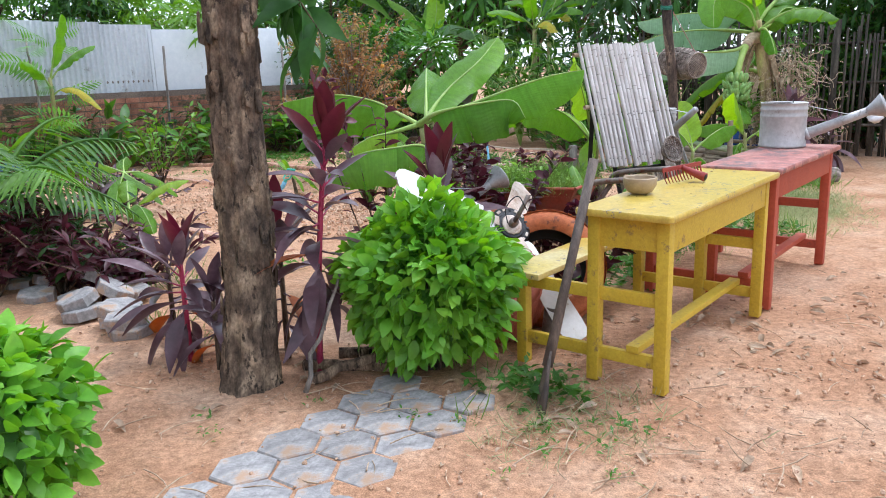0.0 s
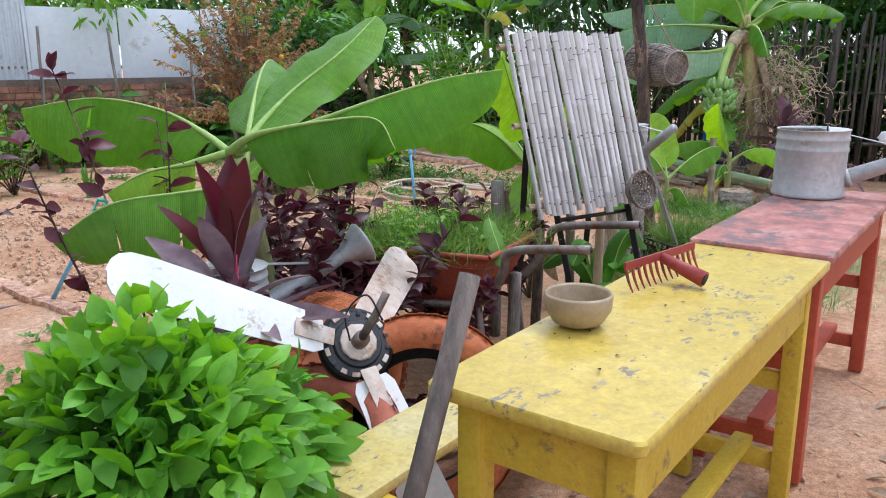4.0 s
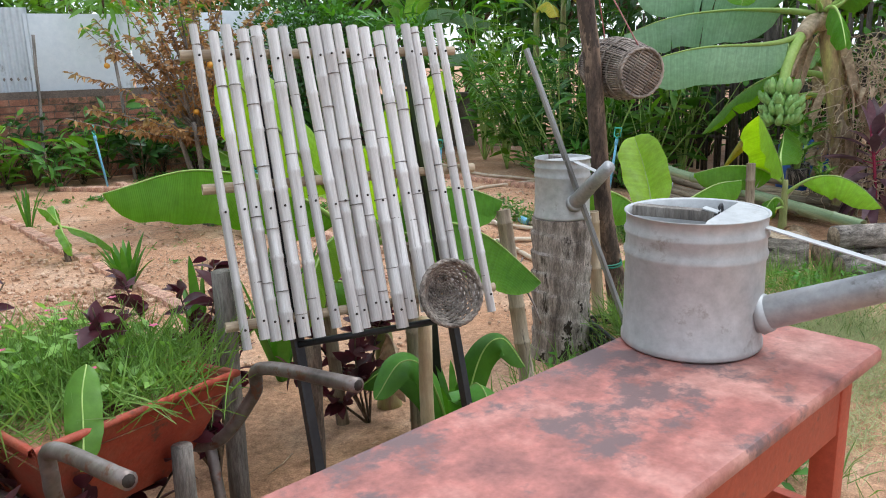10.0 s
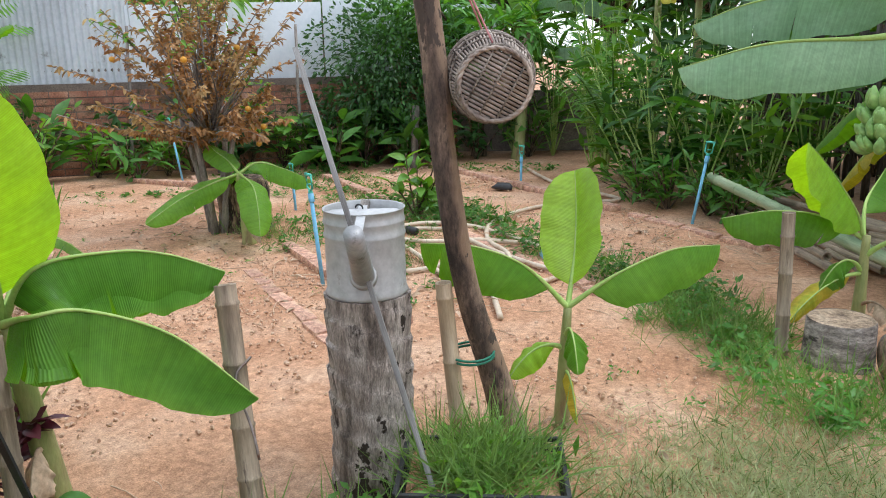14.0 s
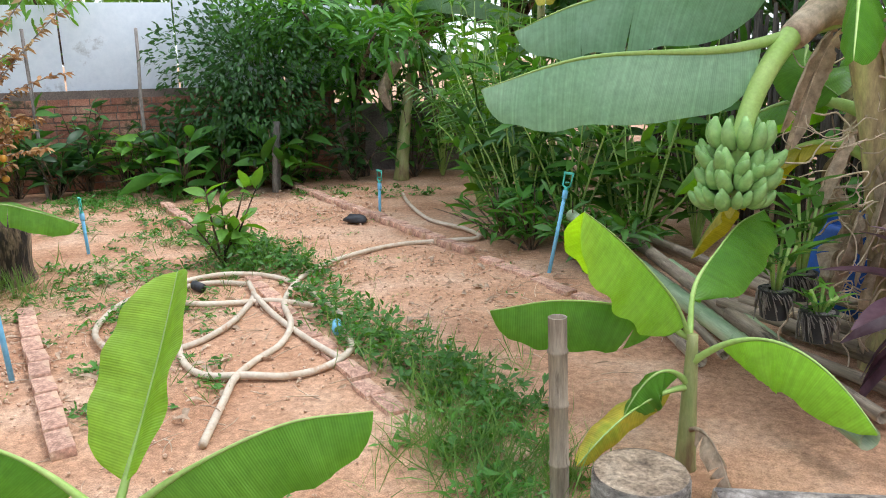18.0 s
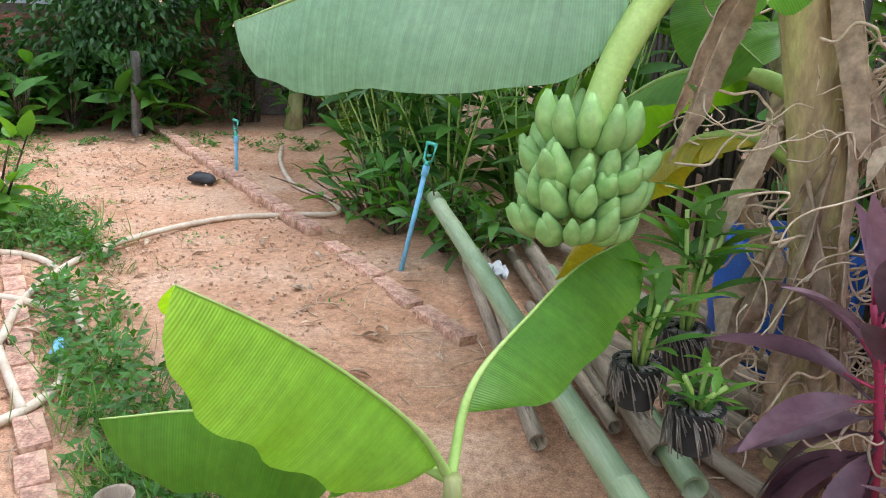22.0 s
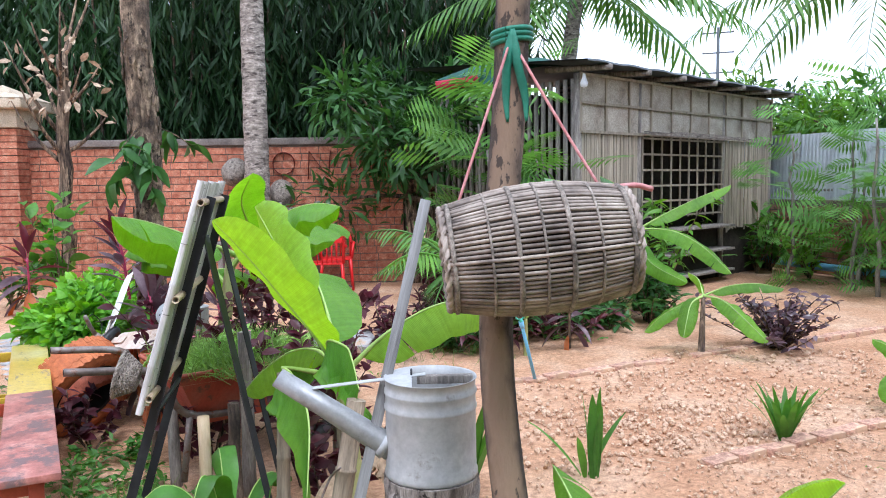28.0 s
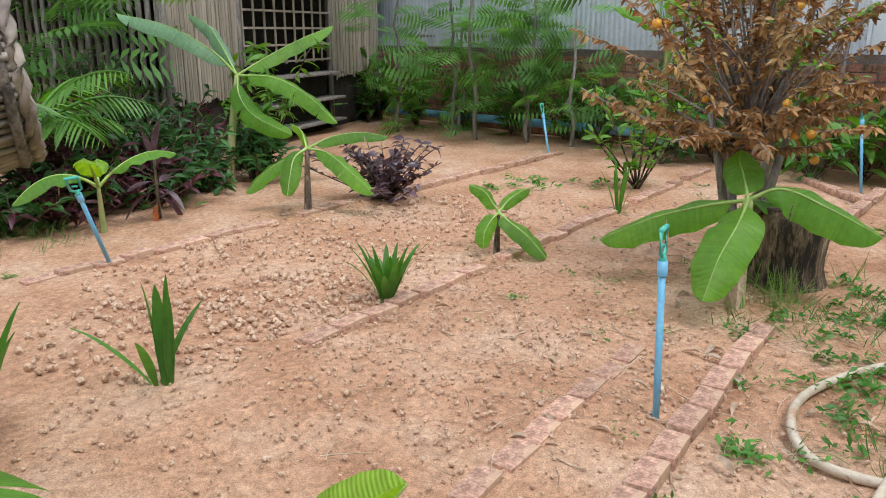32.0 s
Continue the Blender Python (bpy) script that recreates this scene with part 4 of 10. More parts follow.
def cordyline(base, height, n, label, red=0.5, size=0.42, lean=(0, 0), material=None):
    """A ti plant: a bare stalk with long lance leaves round its upper half, the youngest upright and crimson."""
    c = thing("cordyline_plant", label, "plant", pose(*base), "cordylines of the garden")
    top = np.array([lean[0], lean[1], height * 0.72])
    line = bez((0, 0, -0.03), (lean[0] * 0.2, lean[1] * 0.2, height * 0.4), top, 10)
    part("stalk", rod(line, np.linspace(0.016, 0.01, 10), 7), L_CORDY_STEM if red > 0.2 else M_BARK, c)
    tv, tf = blade(8, 0.19, 0.45, 0.12, 0.5)
    for k in range(n):
        f = k / max(1, n - 1)
        t = 0.3 + 0.7 * f
        p = np.array([np.interp(t, np.linspace(0, 1, 10), line[:, i]) for i in range(3)])
        a = k * 2.4 + rng.normal() * 0.5
        el = -0.5 + 1.85 * f**1.25 + rng.normal() * 0.2
        d = np.array([[math.cos(a) * math.cos(el), math.sin(a) * math.cos(el), math.sin(el)]])
        L = (1.05 if f > 0.82 else 0.85) * size * (0.75 + 0.4 * math.sin(math.pi * min(1, f + 0.15))) * rng.uniform(0.85, 1.15)
        tv2, tf2 = blade(9, 0.25 + 0.08 * rng.random() + 0.03 * (f > 0.8), 0.4, (0.65 * (1 - f) + 0.05) * rng.uniform(0.5, 1.4), 0.5)
        g = Geo()
        pet = (0.1 + 0.1 * f) * L
        e = p + d[0] * pet
        strew(g, tv2, tf2, [e], frames(d, rng.normal(size=1) * 0.3), np.array([L]))
        part("petiole", rod([p, (p + e) / 2, e + d[0] * 0.1 * L], [0.006, 0.005, 0.003], 5), L_CORDY_STEM if f > 0.45 and red > 0.2 else L_CORDY, c)
        part("leaf", g, material if material and k % 4 else L_CORDY if material else (L_CORDY_RED if f > 1 - 0.45 * red and red else L_CORDY if rng.random() > 0.12 or f > 0.4 else L_ORANGE), c)
    return c


def grass(name, label, spots, per_m2, height, material, spread=0.5, seed=1, width=0.012, kinds="grass"):
    """Blades of grass strewn over round spots (x, y, radius[, z])."""
    q = np.random.default_rng(seed)
    g = Geo()
    tv, tf = blade(2, 0.06, 0.2, 0.35, 0.3)
    for x, y, r, *z in spots:
        n = int(per_m2 * math.pi * r * r)
        if n < 1:
            continue
        k = max(1, n // 7)
        cl = q.normal(size=(k, 2)) * 0.5 * r
        pick = q.integers(0, k, n)
        xy = cl[pick] + q.normal(size=(n, 2)) * 0.035
        pos = np.concatenate([xy + (x, y), np.full((n, 1), z[0] if z else -0.005)], 1)
        d = np.concatenate([q.normal(size=(n, 2)) * spread, np.ones((n, 1))], 1)
        strew(g, tv * np.array([1, width / 0.06 / height, 1]), tf, pos, frames(d, q.uniform(0, 6.28, n)), height * q.uniform(0.4, 1.3, n))
    ob = g.obj(name, material)
    return tagged(ob, label, kinds, kind="stuff")


def weeds(name, label, spots, per_m2, size, material, seed=1, height=0.12):
    """Low leafy weeds on round spots."""
    q = np.random.default_rng(seed)
    g = Geo()
    tv, tf = blade(2, 0.42, 0.25, 0.2)
    for x, y, r, *z in spots:
        n = int(per_m2 * math.pi * r * r)
        k = max(1, n // 12)
        rr = np.sqrt(q.random(k)) * r * q.uniform(0.6, 1.1, k)
        a = q.uniform(0, 6.28, k)
        pick = q.integers(0, k, n)
        hh = height * ((1 - (rr / r / 1.1) ** 2).clip(0.3, 1) * q.uniform(0.4, 1.2, k))[pick] * q.random(n)
        off = q.normal(size=(n, 2)) * 0.028
        pos = np.stack([x + (rr * np.cos(a))[pick] + off[:, 0], y + (rr * np.sin(a))[pick] + off[:, 1], hh + (z[0] if z else 0)], 1)
        d = np.concatenate([q.normal(size=(n, 2)), q.uniform(-0.1, 0.9, (n, 1))], 1)
        strew(g, tv, tf, pos, frames(d, q.normal(size=n) * 0.5), size * q.uniform(0.5, 1.3, n))
    return tagged(g.obj(name, material), label, "weeds", kind="stuff")


def banana_plant(base, height, label, leaves, r=0.05, stem=None, lean=(0, 0), name="banana_plant"):
    """leaves: rows of (start height, azimuth, elevation, length, width, drop, fold, roll, material)."""
    b = thing(name, label, "banana plant", pose(*base))
    line = bez((0, 0, -0.03), (lean[0] * 0.3, lean[1] * 0.3, height * 0.5), (lean[0], lean[1], height), 10)
    part("stem", rod(line, np.interp(np.linspace(0, 1, 10), [0, 0.1, 1], [r * 1.25, r, r * 0.55]), 12), stem or L_STEM, b)
    for k, (h, az, el, L, w, drop, fold, roll, m) in enumerate(leaves):
        t = h / height
        p = np.array([np.interp(min(t, 1), np.linspace(0, 1, 10), line[:, i]) for i in range(3)])
        a, e = radians(az), radians(el)
        tip = p + np.array([math.cos(a) * math.cos(e), math.sin(a) * math.cos(e), math.sin(e)]) * L
        banana_leaf(b, p, tip, w, drop, roll, fold, 0.2, m, 2, k + int(height * 100), thick=0.006 + 0.02 * w)
    return b


# ---- setting ----
def relief(x, y, cell, seed):
    """Smooth random heights, about -1 to 1, with bumps of the cell's size."""
    q = np.random.default_rng(seed).uniform(-1, 1, (256, 256))
    u, v = x / cell, y / cell
    i, j = np.floor(u).astype(int), np.floor(v).astype(int)
    fu, fv = u - i, v - j
    fu, fv = fu * fu * (3 - 2 * fu), fv * fv * (3 - 2 * fv)
    a, b = q[i % 256, j % 256] * (1 - fu) + q[(i + 1) % 256, j % 256] * fu, q[i % 256, (j + 1) % 256] * (1 - fu) + q[(i + 1) % 256, (j + 1) % 256] * fu
    return a * (1 - fv) + b * fv


xs = np.concatenate([[-400, -120, -50, -25], np.linspace(-15, -3.6, 90), np.linspace(-3.5, 6, 330), np.linspace(6.1, 9, 20), [20, 50, 120, 400]])
ys = np.concatenate([[-400, -120, -50, -15], np.linspace(-3, 0.9, 40), np.linspace(1, 14, 440), np.linspace(14.1, 18, 30), [30, 60, 130, 400]])
GX, GY = np.meshgrid(xs, ys)
GZ = 0.010 * relief(GX, GY, 0.45, 1) + 0.006 * relief(GX, GY, 0.17, 2) + 0.006 * relief(GX, GY, 0.075, 3) * (0.5 + 0.5 * relief(GX, GY, 0.9, 4)) - 0.008
GZ[(np.abs(GX) > 15) | (GY > 18) | (GY < -3)] = -0.01
nx, ny = len(xs), len(ys)
ground = Geo().add(np.stack([GX, GY, GZ], -1).reshape(-1, 3), [(j * nx + i, j * nx + i + 1, (j + 1) * nx + i + 1, (j + 1) * nx + i) for j in range(ny - 1) for i in range(nx - 1)])
tagged(ground.obj("ground", M_DIRT), "bare sandy orange earth of a kitchen garden", "ground", kind="structure")


def rock(seed, sub=1):
    q = np.random.default_rng(seed)
    bm = bmesh.new()
    bmesh.ops.create_icosphere(bm, subdivisions=sub, radius=1)
    v = np.array([p.co[:] for p in bm.verts]) * q.uniform(0.7, 1.15, (len(bm.verts), 1))
    bm.verts.index_update()
    f = [[p.index for p in q2.verts] for q2 in bm.faces]
    bm.free()
    return v * (1, 0.85, 0.6), f


def strewn(name, label, category, areas, material, size, tmpl, seed, flat=False, lift=0.3):
    """Small loose pieces lying on the ground in round areas (x, y, radius, number)."""
    q = np.random.default_rng(seed)
    g = Geo()
    for x, y, r, n in areas:
        rr, a = np.sqrt(q.random(n)) * r, q.uniform(0, 6.28, n)
        s = size * np.minimum(q.lognormal(0, 0.65, n), 2.4 if not flat else 1.7)
        pos = np.stack([x + rr * np.cos(a), y + rr * np.sin(a), lift * s], 1)
        d = np.concatenate([q.normal(size=(n, 2)), q.normal(size=(n, 1)) * (0.12 if flat else 0.6)], 1)
        strew(g, *tmpl, pos, frames(d, q.normal(size=n) * (0.3 if flat else 2)), s)
    return tagged(g.obj(name, material, smooth=flat), label, category, kind="stuff")


UW = np.array([0.815, 0.58]) / math.hypot(0.815, 0.58)
W0 = np.array([-12.2, 6.7])


def wall_at(s, z=0.0, off=0.0):
    """A place s metres along the back wall, off metres into the garden."""
    p = W0 + UW * s + np.array([UW[1], -UW[0]]) * off
    return (float(p[0]), float(p[1]), z)


WANG = math.degrees(math.atan2(UW[1], UW[0]))
WLEN = 14.8


def brick_wall(name, label, origin, ang, length, height, bh, bl, thick, seed, material):
    q = np.random.default_rng(seed)
    base = Geo().box((length / 2, 0, height / 2 - 0.1), (length, thick - 0.02, height + 0.2)).obj(name, M_MORTAR, at=pose(*origin, 0, 0, ang), smooth=False)
    tagged(base, label, "wall", kind="structure")
    g = Geo()
    for r in range(int(height / bh)):
        x = -q.uniform(0, bl) if r % 2 else -bl / 2
        while x < length:
            a, b = max(0, x), min(length, x + bl - 0.012)
            if b - a > 0.03:
                pr = q.uniform(-0.006, 0.01)
                g.box(((a + b) / 2, 0, (r + 0.5) * bh), (b - a, thick + pr, bh - 0.014))
            x += bl
    bricks = g.obj("brick", material, base, "weathered red bricks", False)
    bricks["kind"] = "stuff"
    return base


brick_wall("wall_back", "low weathered red brick wall", wall_at(0), WANG, WLEN, 1.1, 0.085, 0.215, 0.12, 3, M_BRICK_OLD)
sheets = tagged(new("sheet_fence"), "corrugated zinc sheets standing along a brick wall", "fence")
sheets.matrix_basis = pose(*wall_at(0), 0, 0, WANG)
k = 0
s = 0.0
while s < 10.2:
    n = 44
    xx = np.linspace(0, 0.82, n)
    lean, hi = rng.normal() * 0.012, 2.2 + rng.normal() * 0.03 - 0.012 * s
    v = np.concatenate([np.stack([xx + s, 0.09 + 0.019 * np.sin(xx / 0.076 * 6.283) + lean * z + 0.014 * (k % 2), np.full(n, z)], 1) for z in (1.06 + 0.02 * rng.normal(), 1.6, hi)])
    g = Geo().add(v, [(r * n + i, r * n + i + 1, (r + 1) * n + i + 1, (r + 1) * n + i) for r in range(2) for i in range(n - 1)])
    part("sheet", g, M_SHEET, sheets)
    s += 0.76
    k += 1
while s < WLEN:
    g = Geo().box((s + 0.6, 0.1, 1.54 + 0.02 * rng.normal()), (1.18, 0.012, 1.0), bevel=0.003)
    part("flat_panel", g, M_PANEL, sheets, "whitewashed flat sheet", "angle")
    s += 1.2
for s in np.arange(0.4, WLEN, 1.5):
    part("fence_post", rod([(s, 0.16, 0), (s, 0.16, 2.0)], 0.035, 7), M_GREYWOOD, sheets)
part("rail", rod([(0, 0.13, 1.25), (WLEN, 0.13, 1.25)], 0.025, 6), M_GREYWOOD, sheets)
# stained cement end of the wall
cem = Geo().box((0, 0, 0.42), (2.3, 0.14, 0.84), bevel=0.02).obj("wall_cement", M_CONC, at=pose(*wall_at(WLEN + 0.9), 0, 0, WANG - 20), smooth="angle")
tagged(cem, "low stained grey cement wall", "wall", kind="structure")
# blue pipe at the foot of the wall
pipe = thing("water_pipe", "thick pale blue water pipe lying along a brick wall", "pipe")
part("pipe", rod([wall_at(x, 0.16 + 0.02 * math.sin(x), 0.28 + 0.03 * math.sin(x * 2)) for x in np.linspace(3.2, 9.6, 14)], 0.055, 12), M_BLUE, pipe)
for x in (4.6, 7.2):
    part("coupling", rod([wall_at(x - 0.07, 0.165, 0.28), wall_at(x + 0.07, 0.165, 0.28)], 0.068, 12), M_BLUE, pipe)
    part("support", rod([wall_at(x + 0.5, 0, 0.28), wall_at(x + 0.5, 0.12, 0.28)], 0.06, 8), M_CONC, pipe)

# brick wall with sprayed letters, beside the lane
B0, BANG, BLEN, BH = np.array([-6.34, 3.41]), math.degrees(math.atan2(-0.938, 0.347)), 12.0, 2.12
brick_wall("wall_side", "red brick wall with faded sprayed letters and a dark coping", (B0[0], B0[1], 0), BANG, BLEN, BH - 0.1, 0.105, 0.27, 0.16, 5, M_BRICK)
tagged(Geo().box((BLEN / 2, 0, BH - 0.05), (BLEN, 0.24, 0.1), bevel=0.015).obj("trim_coping", M_CONC, at=pose(B0[0], B0[1], 0, 0, 0, BANG), smooth="angle"), "dark weathered cement coping", "coping", kind="structure")


def stroke(pts, r=0.03):
    return rod(pts, r, 6, 0.15)


graffiti = thing("sprayed_letters", "faded dark red sprayed letters on a brick wall", "graffiti", pose(B0[0], B0[1], 0, 0, 0, BANG))
# The letters lie on the face towards the garden, read from right to left of the wall's own axis.
face = 0.096
for letter, pts in (("O", [(1.72 + 0.16 * math.cos(a), face, 1.75 + 0.16 * math.sin(a)) for a in np.linspace(0, 6.28, 15)]), ("N", [(1.37, face, 1.52), (1.35, face, 1.92), (1.08, face, 1.54), (1.04, face, 1.93)]), ("U", [(0.77, face, 1.9), (0.74, face, 1.6), (0.59, face, 1.52), (0.44, face, 1.6), (0.4, face, 1.9)])):
    part("letter", stroke(pts, 0.035), M_GRAFF, graffiti)
pillar = thing("gate_pillar", "red brick gate pillar with vent holes and a cream moulded cap", "pillar", pose(*(B0 + np.array([0.347, -0.938]) * 5.7 + np.array([0.1, 0.04])), 0, 0, 0, BANG))
g = Geo()
for r in range(24):
    g.box((0, 0, 0.05 + r * 0.095), (0.62 + rng.uniform(-0.01, 0.01), 0.62 + rng.uniform(-0.01, 0.01), 0.083))
part("brick_shaft", g, M_BRICK, pillar, "brick shaft", False)
part("core", Geo().box((0, 0, 1.15), (0.58, 0.58, 2.3)), M_MORTAR, pillar, "", False)
part("cap", Geo().box((0, 0, 2.42), (0.7, 0.7, 0.26), bevel=0.02), M_CREAM, pillar, "cream cement cap", "angle")
part("cornice", Geo().box((0, 0, 2.62), (1.0, 1.0, 0.15), bevel=0.035), M_CREAM, pillar, "cream cement cornice", "angle")
g = Geo().add([(-0.5, -0.5, 2.69), (0.5, -0.5, 2.69), (0.5, 0.5, 2.69), (-0.5, 0.5, 2.69), (0, 0, 2.92)], [(0, 1, 4), (1, 2, 4), (2, 3, 4), (3, 0, 4)])
part("cap_top", g, M_CREAM, pillar, "", False)
part("globe_lamp", Geo().lathe([(0, -0.1), (0.06, -0.08), (0.1, 0), (0.07, 0.07), (0, 0.1)], 16, (0, 0.42, 2.3)), M_CLOTH, pillar, "small white globe")

# bamboo fence behind the banana tree
FPTS = [(9.4, 8.4), (8.0, 9.1), (6.8, 9.85), (5.9, 10.5), (5.3, 11.3), (4.8, 12.3), (4.2, 13.7), (3.6, 15.6)]
fl = spline([(x, y, 0) for x, y in FPTS], 60)
seg = np.concatenate([[0], np.cumsum(np.linalg.norm(np.diff(fl, axis=0), axis=1))])
fence = thing("bamboo_fence", "dark upright bamboo stick fence", "fence")
n = int(seg[-1] / 0.055)
for i in range(n):
    t = seg[-1] * (i + rng.uniform(-0.3, 0.3)) / n
    p = np.array([np.interp(t, seg, fl[:, j]) for j in range(3)])
    p[:2] += rng.normal(size=2) * 0.02
    h = 1.66 + rng.normal() * 0.1
    part("fence_stick", rod([p, p + (rng.normal() * 0.03, rng.normal() * 0.03, h)], [0.019, 0.015], 5), M_FENCE, fence)
for z in (0.4, 0.95, 1.45):
    part("rail", rod(fl + (0, 0, z), 0.02, 6), M_FENCE, fence)
for t in np.arange(0.3, seg[-1], 1.9):
    p = np.array([np.interp(t, seg, fl[:, j]) for j in range(3)])
    part("fence_post", rod([p, p + (0, 0, 1.75)], 0.045, 8), M_FENCE, fence)


# ---- hut ----
def hut():
    H = thing("bamboo_hut", "small hut of woven panels and cane under a tin roof", "hut", pose(-4.72, 6.26, 0, 0, 0, math.degrees(math.atan2(0.46, -0.89))))
    # x along the front, -y towards the garden
    L, D, top = 4.95, 2.4, 2.66
    # Solid near-black box paints the shade that fills the hut.
    part("shade_box", Geo().box((L / 2, D / 2 + 0.45, 1.25), (L - 0.1, D - 0.7, 2.5)), M_SHADE_BLACK, H, "near-black colour standing for the shaded inside", False)
    for x in (0.0, 1.24, 3.42, L):
        part("post", rod([(x, 0, 0), (x, 0, top)], 0.045, 8), M_GREYWOOD, H)
    nx_, nz = 10, 2
    for i in range(nx_):
        for j in range(nz):
            part("woven_panel", Geo().box(((i + 0.5) * L / nx_, -0.02 - 0.004 * ((i + j) % 2), 2.0 + (j + 0.5) * 0.33), (L / nx_ - 0.01, 0.016, 0.32)), M_THATCH, H, "", False)
    for i in range(nx_ + 1):
        part("batten", Geo().box((i * L / nx_, -0.045, 2.33), (0.03, 0.02, 0.7)), M_SLAT, H, "", False)
    for z in (2.0, 2.33, 2.65):
        part("batten", Geo().box((L / 2, -0.06, z), (L, 0.02, 0.03)), M_SLAT, H, "", False)
    for x0, x1, z0, z1 in ((0.03, 1.22, 0.6, 2.0), (3.44, L - 0.03, 0.7, 2.0)):
        x = x0
        while x < x1:
            w = rng.uniform(0.03, 0.045)
            part("cane_slat", Geo().box((x + w / 2, -0.02 + rng.normal() * 0.006, (z0 + z1) / 2 + rng.normal() * 0.02), (w - 0.006, 0.014, z1 - z0)), M_SLAT, H, "", False)
            x += w
    for i in range(10):
        part("lattice_bar", Geo().box((1.3 + i * 0.23, -0.03, 1.46), (0.025, 0.018, 1.06)), M_SLAT, H, "", False)
    for i in range(6):
        part("lattice_bar", Geo().box((2.33, -0.046, 0.96 + i * 0.2), (2.1, 0.016, 0.025)), M_SLAT, H, "", False)
    for i in range(40):
        part("awning_slat", Geo().box((1.25 + i * 0.055, -0.25 + rng.normal() * 0.02, 2.0 + rng.normal() * 0.01), (0.032, 0.6, 0.012), Matrix.Rotation(0.12, 4, "X")), M_GREYWOOD, H, "", False)
    for z in (0.15, 0.45, 0.78):
        part("shelf_board", Geo().box((2.3, -0.12, z), (2.1, 0.3, 0.03), bevel=0.004), M_GREYWOOD, H, "", "angle")
    # Near-black board puts the shade behind the shelves into colour.
    part("low_wall", Geo().box((L / 2, 0.06, 0.4), (L, 0.03, 0.8)), M_SHADE_BLACK, H, "", False)
    for i in range(22):
        part("side_pole", rod([(-0.02, 0.05 + i * 0.11, 0), (-0.02, 0.05 + i * 0.11, 2.6)], 0.03, 6), M_GREYWOOD, H)
    n = 80
    xx = np.linspace(-0.35, L + 0.3, n)
    v = np.concatenate([np.stack([xx, np.full(n, y), 2.76 + 0.08 * y + 0.006 * np.sin(xx / 0.08 * 6.28)], 1) for y in (-0.4, D + 0.3)])
    v = np.concatenate([v, v + (0, 0, 0.02)])
    f = [(i, i + 1, n + i + 1, n + i) for i in range(n - 1)] + [(2 * n + i, 2 * n + i + 1, 3 * n + i + 1, 3 * n + i) for i in range(n - 1)] + [(i, i + 1, 2 * n + i + 1, 2 * n + i) for i in range(n - 1)]
    part("roof", Geo().add(v, f), M_ROOF, H, "dull corrugated roof sheet")
    for i in range(7):
        part("rafter", rod([(0.05 + i * 0.8, -0.42, 2.69), (0.05 + i * 0.8, 0.5, 2.75)], 0.035, 7), M_GREYWOOD, H)
    part("bulb", Geo().lathe([(0.015, 0.12), (0.02, 0.08), (0.045, 0.02), (0.035, -0.02), (0, -0.035)], 14, (-0.15, -0.2, 2.5)), M_CLOTH, H, "bare white bulb")
    tv = Geo()
    pts = spline([(-0.68, 1.05, 2.64), (-0.45, 0.8, 2.76), (-0.2, 0.55, 2.86), (0.06, 0.3, 2.88)], 8)
    v = np.concatenate([pts + (0, o, dz + 0) for o, dz in ((-0.1, -0.1), (0.25, 0.03), (0.6, 0.06))])
    k_ = len(pts)
    tv.add(v, [(r * k_ + i, r * k_ + i + 1, (r + 1) * k_ + i + 1, (r + 1) * k_ + i) for r in range(2) for i in range(k_ - 1)])
    part("tarpaulin", tv, M_TARP, H, "green tarpaulin flap")
    part("rolled_cloth", rod(spline([(-0.98, 1.33, 2.57), (-0.8, 1.16, 2.6), (-0.62, 0.98, 2.64)], 5), 0.06, 8), M_REDCLOTH, H, "rolled crimson cloth")
    return H


hut()


# ---- things: desks, planters and the board ----
def banana(base, height, label, leaves, r=0.05, lean=(0, 0), stem=None, tears=0, seed=0):
    """leaves: rows of (height where it leaves the stem, tip in the world, width, sag, fold, roll, material)."""
    b = thing("banana_plant", label, "banana plant", pose(*base), "banana plants of the garden")
    o = np.asarray(base, float)
    line = bez((0, 0, -0.04), (lean[0] * 0.3, lean[1] * 0.3, height * 0.5), (lean[0], lean[1], height), 12)
    part("stem", rod(line, np.interp(np.linspace(0, 1, 12), [0, 0.1, 1], [r * 1.3, r, r * 0.5]), 12), stem or L_STEM, b)
    for k, (h, tip, w, sag, fold, roll, m, *stalk) in enumerate(leaves):
        t = min(h / height, 1)
        p = np.array([np.interp(t, np.linspace(0, 1, 12), line[:, i]) for i in range(3)])
        banana_leaf(b, p, np.asarray(tip) - o, w, sag, roll, fold, stalk[0] if stalk else 0.18, m, tears if m is not L_DRY else 3, 7 * k + seed, thick=min(r * 0.5, 0.006 + 0.02 * w))
    return b


school_desk(pose(1.069, 3.219, 0, 0, 0, 47.4), M_YELLOW, M_YTOP, "worn yellow wooden school desk joined to its bench", 1.32, 0.37)
school_desk(pose(1.99, 4.216, 0, 0, 0, 47.4) @ Matrix.Diagonal((1, 1, 1.018, 1)), M_RED, M_RTOP, "faded red wooden school desk joined to its bench", 1.25, 0.37)
watering_can(pose(2.5, 5.18, 0.765, 0, 0, -31), "dull galvanised watering can standing on a red desk", 0.138, 0.272, True, 23, 0.37)

